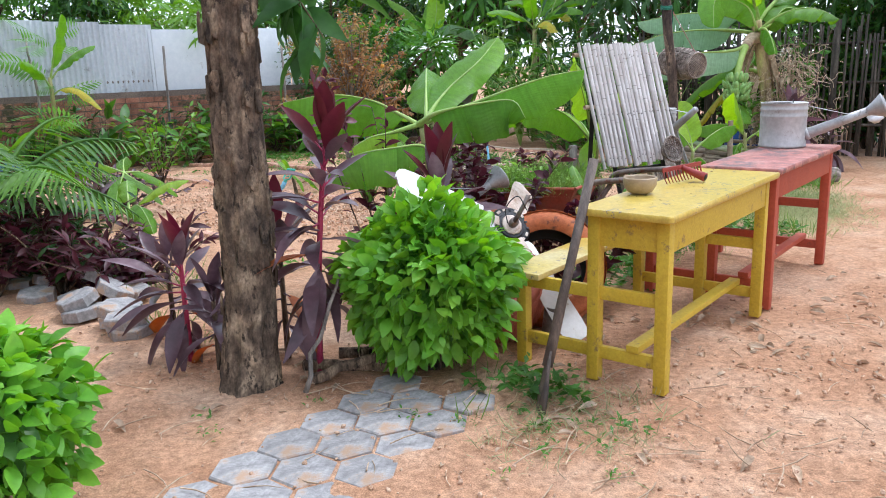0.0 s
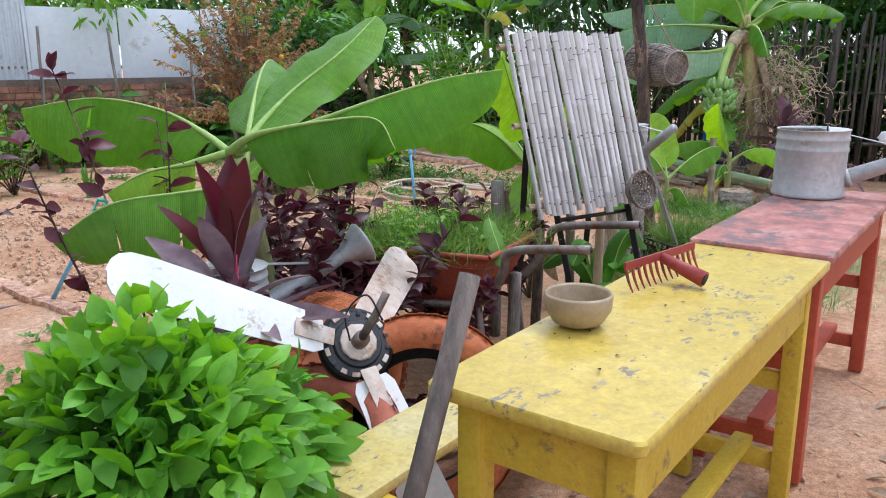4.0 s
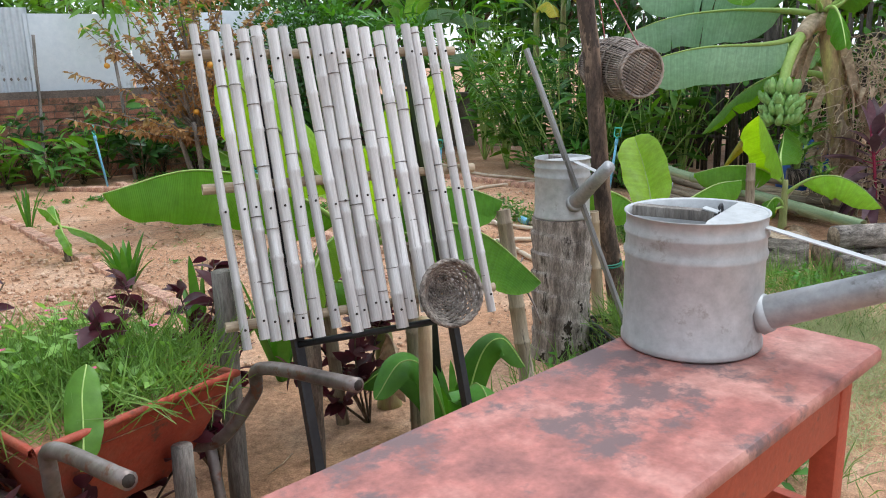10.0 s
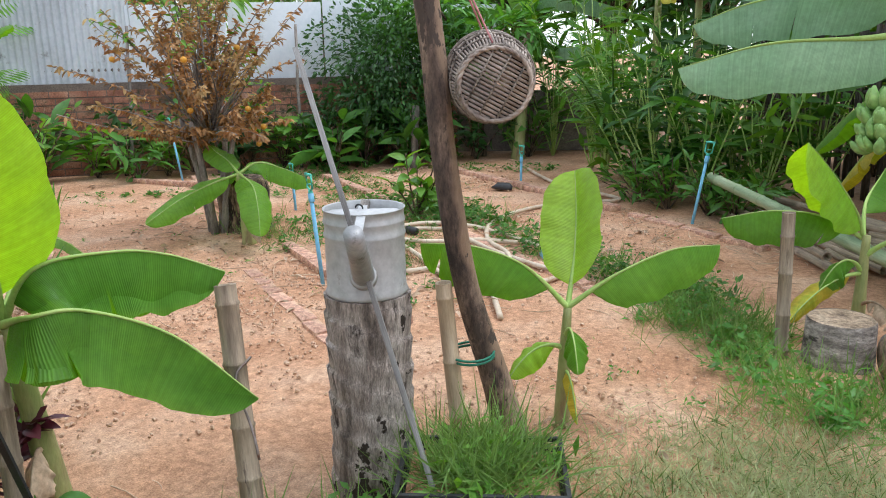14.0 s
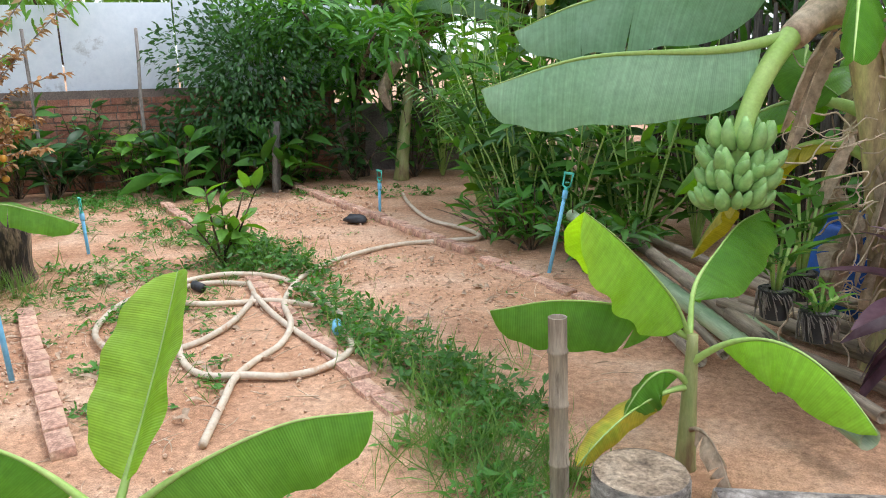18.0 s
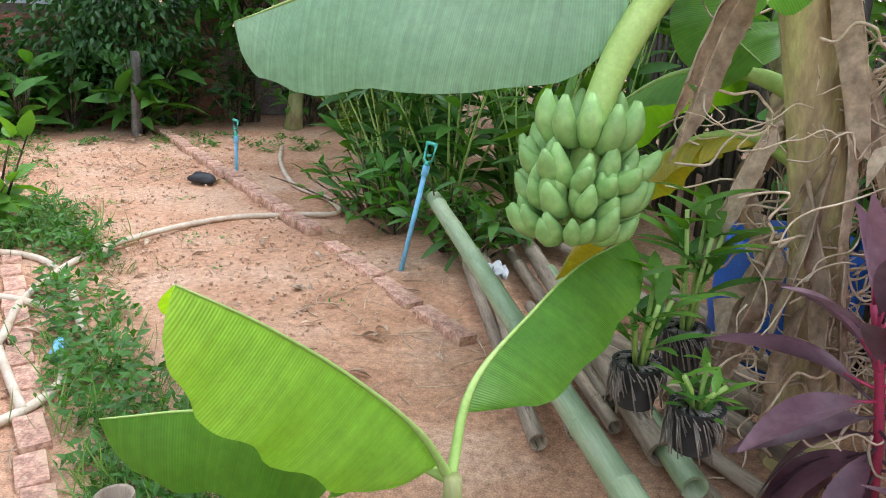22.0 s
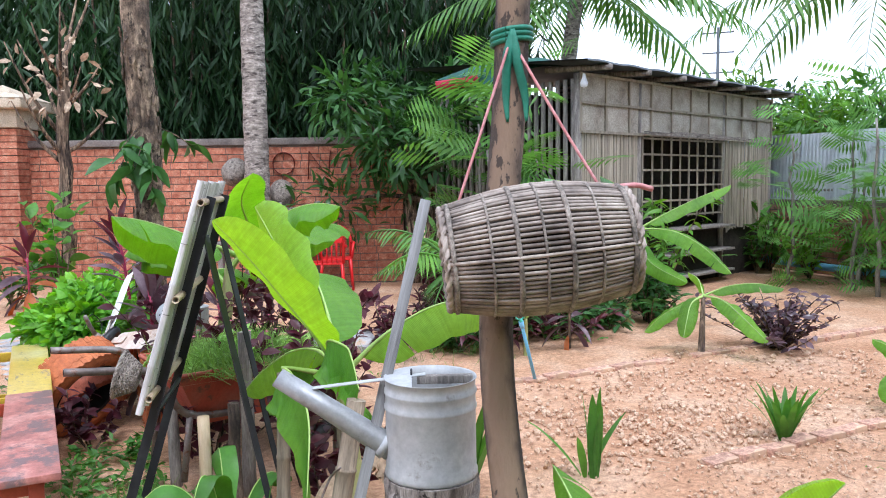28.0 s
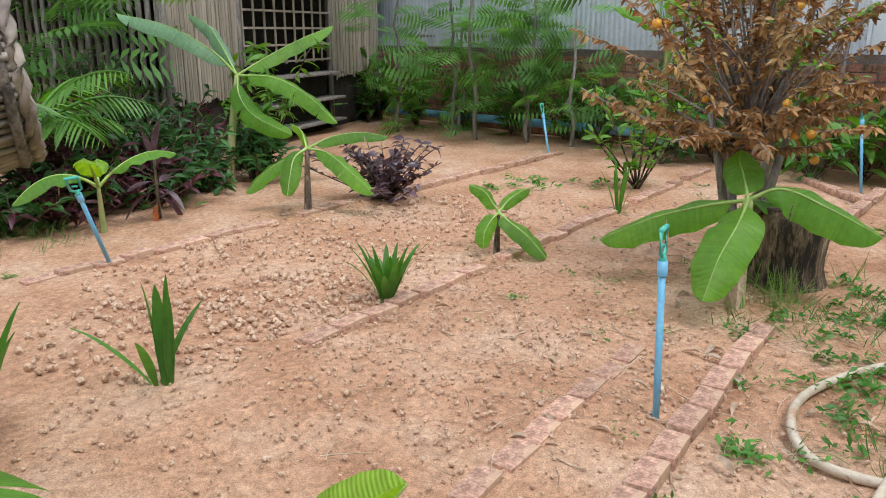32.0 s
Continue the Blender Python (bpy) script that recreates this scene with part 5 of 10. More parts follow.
# coconut bowl and rake head on the yellow desk
bowl = thing("coconut_bowl", "polished coconut shell bowl on a yellow desk", "bowl", pose(1.12, 3.73, 0.751))
part("shell", Geo().lathe([(0, 0.004), (0.03, 0.0), (0.055, 0.012), (0.072, 0.04), (0.074, 0.07), (0.07, 0.076), (0.066, 0.07), (0.064, 0.042), (0.048, 0.018), (0, 0.01)], 36), M_SHELL, bowl)
rake = thing("rake_head", "red painted steel rake head without its handle", "rake", pose(1.43, 4.05, 0.7515, 0, 0, 37))
part("bar", Geo().box((0, 0, 0.066), (0.33, 0.006, 0.022), bevel=0.002), M_RAKE, rake, "", "angle")
for i in range(13):
    x = -0.157 + i * 0.0262
    part("tooth", Geo().tube(bez((x, 0, 0.058), (x, -0.004, 0.03), (x, -0.022, 0.003), 5), [0.0045, 0.0045, 0.004, 0.003, 0.002], 5), M_RAKE, rake)
part("socket", rod([(0.0, -0.002, 0.062), (0.004, -0.05, 0.045), (0.008, -0.12, 0.024)], [0.013, 0.017, 0.021], 14), M_RAKE, rake)
# Near-black disc paints the shade of the socket's opening.
part("socket_hole", rod([(0.008, -0.1205, 0.0238), (0.0081, -0.1215, 0.0236)], 0.016, 12), M_SHADE_BLACK, rake)
g = Geo()
for x0, y0, n in ((1.3, 3.66, 26), (1.9, 4.4, 16), (2.3, 4.85, 12)):
    pos = np.stack([x0 + 0.669 * (a := rng.uniform(-0.32, 0.5, n)) - 0.74 * (b := rng.uniform(-0.02, 0.28, n)), y0 - 0.05 + 0.74 * a + 0.669 * b, np.full(n, 0.7535)], 1)
    strew(g, *blade(2, 0.5, 0.6, 0.1), pos, frames(np.concatenate([rng.normal(size=(n, 2)), rng.normal(size=(n, 1)) * 0.1], 1)), 0.006 + 0.012 * rng.random(n) ** 2)
tagged(g.obj("leaf_crumbs", M_BARK), "dark dry leaf crumbs lying on the desk tops", "litter", kind="stuff")

# trunk beside the path
trunk = thing("bare_tree", "rough bare tree trunk with flaking bark", "tree", pose(-0.63, 3.66, 0))
n, m = 190, 56
zz = np.linspace(-0.05, 2.9, n)
v = []
for z in zz:
    for j in range(m):
        a = 6.283 * j / m
        p = Vector((math.cos(a), math.sin(a), z))
        plate = noise.noise(Vector((p.x * 4.2 + 0.6 * math.sin(z * 5), p.y * 4.2, z * 3.4)))
        crack = 1 - min(1.0, abs(noise.noise(Vector((p.x * 5.5 + 3, p.y * 5.5, z * 2.6)))) * 5)
        rr = (0.104 - 0.012 * z / 2.5 + 0.03 * math.exp(-z * 7)) * (1 + 0.08 * noise.noise(p * 2.4)) + 0.012 * max(0, min(1, plate * 6)) - 0.011 * crack + 0.003 * noise.noise(p * 22)
        v.append((0.04 * z + rr * math.cos(a) + 0.015 * math.sin(z * 3), 0.01 * z + rr * math.sin(a), z))
part("trunk", Geo().add(v, [(i * m + j, i * m + (j + 1) % m, (i + 1) * m + (j + 1) % m, (i + 1) * m + j) for i in range(n - 1) for j in range(m)]), M_TRUNKBARK, trunk)
for i in range(150):
    z, a = rng.uniform(0.05, 2.6), rng.uniform(0, 6.28)
    rr, hh, da = 0.112, rng.uniform(0.02, 0.06), rng.uniform(0.08, 0.2)
    c = np.array([0.04 * z + 0.015 * math.sin(z * 3), 0.01 * z, z])
    ring = [(a - da, -hh), (a + 0.2 * da, -hh * 1.2), (a + da, -hh * 0.3), (a + 0.8 * da, hh), (a - 0.3 * da, hh * 1.1), (a - da * 1.1, hh * 0.4)]
    lift = [rng.uniform(0.002, 0.014) for _ in ring]
    pts = [c + (rr * math.cos(b), rr * math.sin(b), q) for b, q in ring] + [c + ((rr + e) * math.cos(b), (rr + e) * math.sin(b), q * 0.9) for (b, q), e in zip(ring, lift)]
    part("bark_flake", Geo().add(pts, [tuple(range(6, 12))] + [(k, (k + 1) % 6, 6 + (k + 1) % 6, 6 + k) for k in range(6)]), M_TRUNKBARK, trunk, "", False)
tipz = [(0.35, 0.15, 1.55), (0.42, 0.0, 1.45), (0.3, 0.25, 1.38), (0.5, 0.1, 1.62), (-0.25, 0.2, 1.75)]
twig_crown("twig", "leaf", (0.1, 0.02, 1.9), tipz, 10, 0.2, L_DARKGREEN, M_BARK, trunk, blade(5, 0.42, 0.3, 0.5), 0.008, 0.05, 0.3, 0.7)

# clipped round bushes
for base, r, flat, n, lab in (((0.19, 3.74, 0), 0.36, (1, 1, 0.98), 2600, "dense round bush with small bright green leaves"), ((-1.25, 2.58, 0), 0.33, (1, 1, 0.9), 1500, "leafy bright green bush beside the path")):
    b = thing("green_bush", lab, "bush", pose(*base), "bushes by the path")
    st = Geo()
    for k in range(16):
        a, t = k * 2.4, rng.uniform(0.3, 0.95)
        st.tube(bez((0.04 * math.cos(a), 0.04 * math.sin(a), -0.02), (0.1 * math.cos(a), 0.1 * math.sin(a), 0.3), (t * r * math.cos(a), t * r * math.sin(a), 0.35 + 0.4 * (1 - t)), 8), np.linspace(0.008, 0.003, 8), 5)
    part("branch", st, M_BARK, b)
    c = (0, 0, r * flat[2] + 0.06)
    # Inner leaves take a darker green that paints shade into the gaps.
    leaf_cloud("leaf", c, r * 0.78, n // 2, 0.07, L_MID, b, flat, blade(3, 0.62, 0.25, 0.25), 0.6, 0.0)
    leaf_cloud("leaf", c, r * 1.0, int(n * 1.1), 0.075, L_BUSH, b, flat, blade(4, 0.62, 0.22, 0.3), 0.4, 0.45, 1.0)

# cordylines
cordyline((-0.33, 3.72, 0), 1.48, 44, "tall crimson cordyline with long dark leaves", 0.4, 0.29, (0.1, -0.03))
cordyline((-0.97, 4.0, 0), 0.7, 26, "purple cordyline with drooping leaves", 0.3, 0.27)
cordyline((-0.8, 3.85, 0), 0.45, 14, "low purple cordyline beside a trunk", 0.0, 0.24)
cordyline((-1.12, 4.3, 0), 0.55, 16, "purple cordyline with drooping leaves", 0.0, 0.3)
cordyline((0.24, 4.36, 0), 0.98, 34, "crimson topped cordyline behind the fan blades", 0.25, 0.37, (0.05, 0.03))
cordyline((-0.5, 3.95, 0), 0.8, 16, "dark cordyline behind a tree trunk", 0.2, 0.34)
cordyline((-2.3, 6.6, 0), 0.6, 12, "small purple cordyline among border plants", 0.0, 0.28)

# shovel shaft, stick and litter by the trunk
sh = thing("shovel", "old grey iron-handled shovel leaning on a desk", "shovel")
a, b = np.array([0.61, 3.25, 0.16]), np.array([0.85, 3.49, 0.94])
part("shaft", rod([a, a * 0.5 + b * 0.5, b], [0.022, 0.019, 0.02], 12), M_SHAFT, sh)
# Near-black disc puts a hollow's shade on the shaft's end.
part("shaft_end", rod([b - (b - a) * 0.004, b + (b - a) * 0.002], 0.014, 10), M_SHADE_BLACK, sh)
part("blade", rod([(0.575, 3.215, -0.03), (0.59, 3.23, 0.06), (0.605, 3.245, 0.14), (0.625, 3.265, 0.22)], [0.05, 0.052, 0.035, 0.021], 12, 0.35), M_SHAFT, sh)
tagged(stick((-0.37, 3.48, 0.01), (-0.2, 3.62, 0.5), 0.012, 0.006, 7, 0.01, 8, 2).obj("dead_branch", M_GREYWOOD), "thin dead branch leaning among the plants", "branch")
for i, (p, q) in enumerate([((-0.4, 3.75, 0.03), (0.1, 3.6, 0.05)), ((-0.25, 3.85, 0.04), (0.35, 3.8, 0.03)), ((-0.35, 3.6, 0.02), (-0.05, 3.66, 0.09))]):
    tagged(stick(p, q, 0.028, 0.022, 8, 0.006, 6, i).obj("log", M_BARK), "dark short branch lying on the ground", "log", "branches on the ground")

# fan with three blades, leaning on old tyres
hub, n_up = np.array([0.63, 4.33, 0.5]), np.array([0.3, -0.75, 0.6])
n_up /= np.linalg.norm(n_up)
fan = thing("ceiling_fan", "old ceiling fan with chipped white blades leaning on tyres", "fan")
fm = np.array(Vector(n_up).to_track_quat("Z", "Y").to_matrix())
q = Geo().lathe([(0, -0.03), (0.1, -0.03), (0.112, -0.015), (0.112, 0.0), (0.1, 0.016), (0.075, 0.018), (0.07, 0.026), (0.045, 0.028), (0.0, 0.03)], 32)
part("motor", Geo().add(np.concatenate(q.v) @ fm.T + hub, q.f), M_BLACKMETAL, fan, "black motor disc with peeling white paint", "angle")
q = Geo().lathe([(0.012, 0.031), (0.05, 0.0295), (0.058, 0.031), (0.05, 0.034), (0.012, 0.036)], 11)
part("motor_plate", Geo().add(np.concatenate(q.v) @ fm.T + hub, q.f), M_RUSTWHITE, fan, "peeling white plate")
q = Geo().lathe([(0.105, 0.004), (0.114, 0.008), (0.104, 0.014)], 28)
part("motor_rim", Geo().add(np.concatenate(q.v) @ fm.T + hub, q.f), M_BLACKMETAL, fan)
for k in range(16):
    a = k * 0.393 + 0.1
    q = Geo().box((0.094 * math.cos(a), 0.094 * math.sin(a), 0.0185), (0.014, 0.012 + 0.006 * (k % 3), 0.005), Matrix.Rotation(a, 4, "Z"), 0.001)
    part("motor_fin", Geo().add(np.concatenate(q.v) @ fm.T + hub, q.f), M_RUSTWHITE if k % 3 else M_BLACKMETAL, fan, "", "angle")
up_ax = n_up
part("down_rod", rod([hub + up_ax * 0.03, hub + up_ax * 0.07], 0.024, 12), M_TUBE, fan)
part("hook", rod([hub + up_ax * 0.06, hub + up_ax * 0.1 + np.array([0.03, 0.02, 0.05]), hub + up_ax * 0.14 + np.array([0.05, 0.05, 0.09])], [0.014, 0.012, 0.012], 8), M_TUBE, fan)
part("wire", Geo().tube(spline([hub + up_ax * 0.05 + np.array([-0.03, 0, 0.0]), hub + up_ax * 0.09 + np.array([-0.05, 0.02, 0.06]), hub + up_ax * 0.12 + np.array([0.0, 0.03, 0.1]), hub + up_ax * 0.1 + np.array([0.05, 0.0, 0.04])], 8), 0.003, 5), M_BLACKMETAL, fan)
for tip, mtl, lab in (((0.05, 4.02, 0.83), M_WHITE, "white blade"), ((0.82, 5.0, 0.6), M_RUSTWHITE, "rust-stained blade"), ((0.89, 3.86, 0.03), M_WHITE, "white blade resting on the ground")):
    d = np.array(tip) - hub
    L = np.linalg.norm(d)
    d /= L
    side = np.cross(n_up, d)
    side /= np.linalg.norm(side)
    nn = np.cross(d, side)
    s_ = np.array([0.16, 0.2, 0.3, 0.6, 0.85, 0.93, 0.97, 0.99, 1.0]) * L
    w = np.array([0.045, 0.06, 0.062, 0.068, 0.072, 0.068, 0.055, 0.036, 0.004])
    g = Geo()
    top = [hub + d * a + side * b * e + nn * (0.006 + 0.008 * e) for a, b in zip(s_, w) for e in (1, 0.33, -0.33, -1)]
    bot = [p - nn * 0.004 for p in top]
    k = len(s_)
    f = [(i * 4 + j, i * 4 + j + 1, (i + 1) * 4 + j + 1, (i + 1) * 4 + j) for i in range(k - 1) for j in range(3)]
    f += [tuple(4 * k + i for i in reversed(r)) for r in f]
    f += [(i * 4, (i + 1) * 4, 4 * k + (i + 1) * 4, 4 * k + i * 4) for i in range(k - 1)] + [(i * 4 + 3, 4 * k + i * 4 + 3, 4 * k + (i + 1) * 4 + 3, (i + 1) * 4 + 3) for i in range(k - 1)]
    bl = part("blade", g.add(np.array(top + bot), f), mtl, fan, lab, "angle")
    part("bracket", Geo().box(hub + d * 0.15 + nn * 0.013, (0.13, 0.05, 0.004), Matrix((Vector(d), Vector(side), Vector(nn))).transposed().to_4x4(), 0.001), M_RUSTWHITE, bl, "", "angle")


def tyre(m, label, R=0.29, w=0.19, material=None):
    """A tyre lying in the xy plane: tread blocks outside, black inside."""
    t = thing("tyre", label, "tyre", m, "old tyres")
    prof = [(R * 0.66, -w * 0.38), (R * 0.74, -w * 0.5), (R * 0.9, -w * 0.5), (R * 0.985, -w * 0.4), (R, -w * 0.2), (R * 1.005, 0), (R, w * 0.2), (R * 0.985, w * 0.4), (R * 0.9, w * 0.5), (R * 0.74, w * 0.5), (R * 0.66, w * 0.38)]
    part("outer_wall", Geo().lathe(prof, 64), material or M_TYRE_O, t, "cracked paint over the tread and sidewall")
    part("inner_wall", Geo().lathe([(R * 0.66, w * 0.38), (R * 0.7, w * 0.36), (R * 0.9, w * 0.3), (R * 0.95, 0), (R * 0.9, -w * 0.3), (R * 0.7, -w * 0.36), (R * 0.66, -w * 0.38)], 48), M_TYRE_B, t, "bare black inside")
    part("bead", Geo().lathe([(R * 0.63, w * 0.4), (R * 0.66, w * 0.43), (R * 0.69, w * 0.42), (R * 0.66, w * 0.37)], 48, closed=True), M_TYRE_B, t)
    g = Geo()
    for i in range(88):
        a = 6.283 * i / 88
        for zz_ in (-0.36, -0.12, 0.12, 0.36):
            g.box((R * 1.004 * math.cos(a), R * 1.004 * math.sin(a), zz_ * w + 0.008 * (i % 2)), (0.002, R * 0.066, w * 0.226), Matrix.Rotation(a, 4, "Z"))
    part("tread_block", g, material or M_TYRE_O, t, "", False)
    return t


tyre(look((0.82, 4.31, 0.27), (0.82 - 0.12, 4.31 - 0.95, 0.27 + 0.55)), "orange painted old tyre standing upright, its black inside bare", 0.3, 0.19)
tyre(look((0.5, 4.17, 0.22), (0.5 - 0.12, 4.17 - 0.5, 0.22 + 0.7)), "terracotta painted old tyre leaning under a fan", 0.27, 0.19, M_TERRA)
tyre(look((0.55, 4.62, 0.28), (0.55 - 1.4, 4.62 + 1.3, 0.4)), "orange painted old tyre standing upright behind another", 0.28, 0.18)
tagged(Geo().lathe([(0.036, 0), (0.04, 0.17), (0.032, 0.17), (0.03, 0.02), (0.0, 0.02)], 20).obj("tin_pipe", M_TUBE, at=pose(0.77, 4.02, 0.0, 8, 6, 0)), "short rusty tin pipe standing on the ground", "pipe")

# third watering can, lying behind the fan
watering_can(pose(0.237, 4.649, 0.449, 0, 0, 23), "dented galvanised watering can among the tyres", 0.112, 0.22, True, 26, 0.31)
tagged(Geo().lathe([(0, 0), (0.1, 0), (0.115, 0.1), (0.12, 0.36), (0.127, 0.41), (0.11, 0.41), (0.1, 0.36), (0, 0.36)], 28).obj("plant_pot", M_TERRA, at=pose(0.24, 4.65, 0) @ Matrix.Diagonal((0.9, 0.9, 1.090, 1))), "terracotta planter standing under a watering can", "pot")

# large banana plant
broad_banana = banana((0.36, 4.93, 0), 0.98, "broad banana plant with large arching leaves", [(0.9, (0.3, 5.75, 1.3), 0.36, 0.15, 0.5, 0, L_BANANA)], 0.058, (-0.13, 0.03), tears=1, seed=3)
rib_leaf(broad_banana, (0.36, 4.93, 0), [(0.20, 4.97, 1.00), (0.41, 4.97, 1.07), (0.72, 4.94, 1.18), (0.96, 4.92, 1.25), (1.16, 4.91, 1.28)], (0.0, -0.25, 1.0), 0.42, (0.95, 1.2), L_BANANA, 1, 3, 0.2, 0.016)
rib_leaf(broad_banana, (0.36, 4.93, 0), [(0.20, 4.97, 1.00), (0.31, 4.87, 1.07), (0.54, 4.76, 1.12), (0.71, 4.69, 1.13), (0.77, 4.63, 1.04)], (0.1, -0.2, 1.0), 0.44, (1.0, 1.3), L_BANANA, 1, 5, 0.15, 0.015)
rib_leaf(broad_banana, (0.36, 4.93, 0), [(0.22, 5.00, 0.98), (0.31, 5.11, 1.10), (0.42, 5.21, 1.21), (0.60, 5.30, 1.35), (0.74, 5.47, 1.49)], (-0.45, -0.75, 0.45), 0.27, (0.15, 0.35), L_BANANA, 0, 8, 0.16, 0.014)
rib_leaf(broad_banana, (0.36, 4.93, 0), [(0.25, 4.95, 0.80), (0.21, 4.84, 0.89), (0.05, 4.77, 0.89), (-0.16, 4.74, 0.86), (-0.33, 4.71, 0.75)], (0.0, -0.25, 1.0), 0.42, (1.15, 0.7), L_BANANA, 3, 11, 0.12, 0.012)
rib_leaf(broad_banana, (0.36, 4.93, 0), [(0.20, 4.97, 1.00), (0.09, 5.10, 1.06), (-0.07, 5.16, 1.14), (-0.32, 5.23, 1.18), (-0.61, 5.29, 1.14)], (0.0, -0.3, 1.0), 0.5, (1.1, 0.6), L_BANANA, 2, 14, 0.16, 0.012)
rib_leaf(broad_banana, (0.36, 4.93, 0), [(0.20, 4.97, 1.00), (0.05, 4.98, 0.96), (-0.08, 4.93, 0.94), (-0.20, 4.88, 0.88)], (0.0, -0.35, 1.0), 0.3, (1.1, 0.7), L_BANANA_LIGHT, 1, 17, 0.3, 0.012)

# purple leaved shrubs
for base, tips, k in (((0.6, 5.0, 0), 17, 0.85), ((1.0, 5.35, 0), 14, 0.75), ((0.55, 5.5, 0), 14, 0.9), ((0.15, 5.6, 0), 12, 0.8), ((1.05, 4.6, 0), 5, 0.36), ((1.6, 6.35, 0), 6, 0.5), ((0.0, 4.75, 0), 8, 1.25), ((1.15, 5.95, 0), 9, 0.72)):
    sh_ = thing("purple_shrub", "dark purple leaved shrub with thin twigs", "shrub", pose(*base), "purple shrubs")
    tp = [(rng.normal() * 0.22, rng.normal() * 0.2, k * rng.uniform(0.5, 1.05)) for _ in range(tips)]
    twig_crown("twig", "leaf", (0, 0, -0.02), tp, 30, 0.08, L_PURPLE, M_BARK, sh_, blade(4, 0.55, 0.3, 0.25), 0.006, 0.08, 0.25)


# wheelbarrow used as a planter
def barrow():
    w = thing("wheelbarrow", "rusty red wheelbarrow planted with grass and small flowers", "wheelbarrow")
    rF, rN = np.array([1.42, 5.48, 0.56]), np.array([1.14, 5.03, 0.57])
    d = np.array([-0.72, 0.42, 0.0])
    d /= np.linalg.norm(d)
    fN, fF = rN + d * 0.72 + (0.02, 0.05, -0.03), rF + d * 0.72 + (-0.02, -0.05, -0.03)
    c = (rF + rN + fN + fF) / 4
    bot = [c + (p - c) * 0.62 + np.array([0, 0, -0.27]) for p in (rN, rF, fF, fN)]
    rim = [rN, rF, fF, fN]
    g = Geo()
    outer = rim + bot
    inner = [c + (p - c) * 0.965 for p in rim] + [c + (p - c) * 0.95 + np.array([0, 0, 0.01]) for p in bot]
    f = [(i, (i + 1) % 4, 4 + (i + 1) % 4, 4 + i) for i in range(4)] + [(4, 5, 6, 7)]
    f += [tuple(8 + i for i in reversed(r)) for r in f] + [(i, 8 + i, 8 + (i + 1) % 4, (i + 1) % 4) for i in range(4)]
    part("tray", g.add(np.array(outer + inner), f), M_RUST, w, "dented red tray", False)
    part("rim", Geo().tube(np.array(rim + rim[:1]), 0.011, 8, False), M_RUST, w)
    part("soil", Geo().add([c + (p - c) * 0.95 + np.array([0, 0, -0.05]) for p in rim], [(0, 1, 2, 3)]), M_DIRT, w, "", False)
    for end, r0, f0 in ((np.array([1.47, 4.79, 0.652]), rN, fN), (np.array([1.796, 5.2, 0.65]), rF, fF)):
        low = c + (r0 - c) * 0.8 + np.array([0, 0, -0.2])
        k = r0 + (end - r0) * 0.25 + np.array([0.0, 0, 0.02])
        line = spline([f0 * 0.5 + low * 0.5 + np.array([0, 0, -0.12]), low, r0 + np.array([0.05, -0.03, -0.05]), k, end], 8)
        part("handle", Geo().tube(line, 0.0175, 12), M_TUBE, w, "bent steel tube handle")
        u = (end - k) / np.linalg.norm(end - k)
        # Near-black disc in place of the tube's shaded opening.
        part("tube_end", rod([end - u * 0.001, end + u * 0.001], 0.0125, 10), M_SHADE_BLACK, w)
        part("leg", rod([low + (0, 0, 0.02), low + (0.04, -0.02, -0.31)], 0.016, 8), M_TUBE, w)
    wc = fN * 0.5 + fF * 0.5 + d * 0.12 + np.array([0, 0, -0.34])
    ax = np.cross(d, (0, 0, 1))
    m3 = np.array(Vector(ax).to_track_quat("Z", "Y").to_matrix())
    q = Geo().lathe([(0.13, -0.035), (0.17, -0.04), (0.19, 0), (0.17, 0.04), (0.13, 0.035)], 28, closed=True)
    part("wheel", Geo().add(np.concatenate(q.v) @ m3.T + wc, q.f), M_TYRE_B, w)
    return c


bc = barrow()
grass("barrow_grass", "fine green grass and purslane growing in a wheelbarrow", [(bc[0] + a, bc[1] + b, 0.2, 0.53) for a, b in ((0.1, 0, ), (-0.1, 0.1), (0.15, 0.15), (-0.2, -0.05), (0, -0.12), (-0.2, 0.2), (0.2, -0.02), (0.02, 0.1))], 3600, 0.15, L_HERB, 1.0, 4, 0.005)
weeds("barrow_herbs", "small succulent herbs spilling over a wheelbarrow", [(bc[0] + a, bc[1] + b, 0.22, 0.54) for a, b in ((0.1, 0.05), (-0.12, 0.02), (0.02, -0.1), (-0.2, 0.15))], 1300, 0.045, L_HERB, 6, 0.16)
g = Geo()
pos = np.stack([bc[0] + rng.normal(size=14) * 0.2, bc[1] + rng.normal(size=14) * 0.17, 0.66 + rng.random(14) * 0.06], 1)
for p in pos:
    a = rng.uniform(0, 6.28, 5) + 0
    dd = np.stack([np.cos(np.arange(5) * 1.257), np.sin(np.arange(5) * 1.257), np.full(5, 0.35)], 1)
    strew(g, *blade(2, 0.7, 0.2, 0.1), np.repeat(p[None], 5, 0), frames(dd), np.full(5, 0.014))
tagged(g.obj("pink_flowers", L_FLOWER), "tiny pink flowers in a wheelbarrow", "flowers", kind="stuff")
bl = thing("seedling_leaf", "single pale green leaf growing from a wheelbarrow", "plant", pose(1.2, 5.02, 0.5))
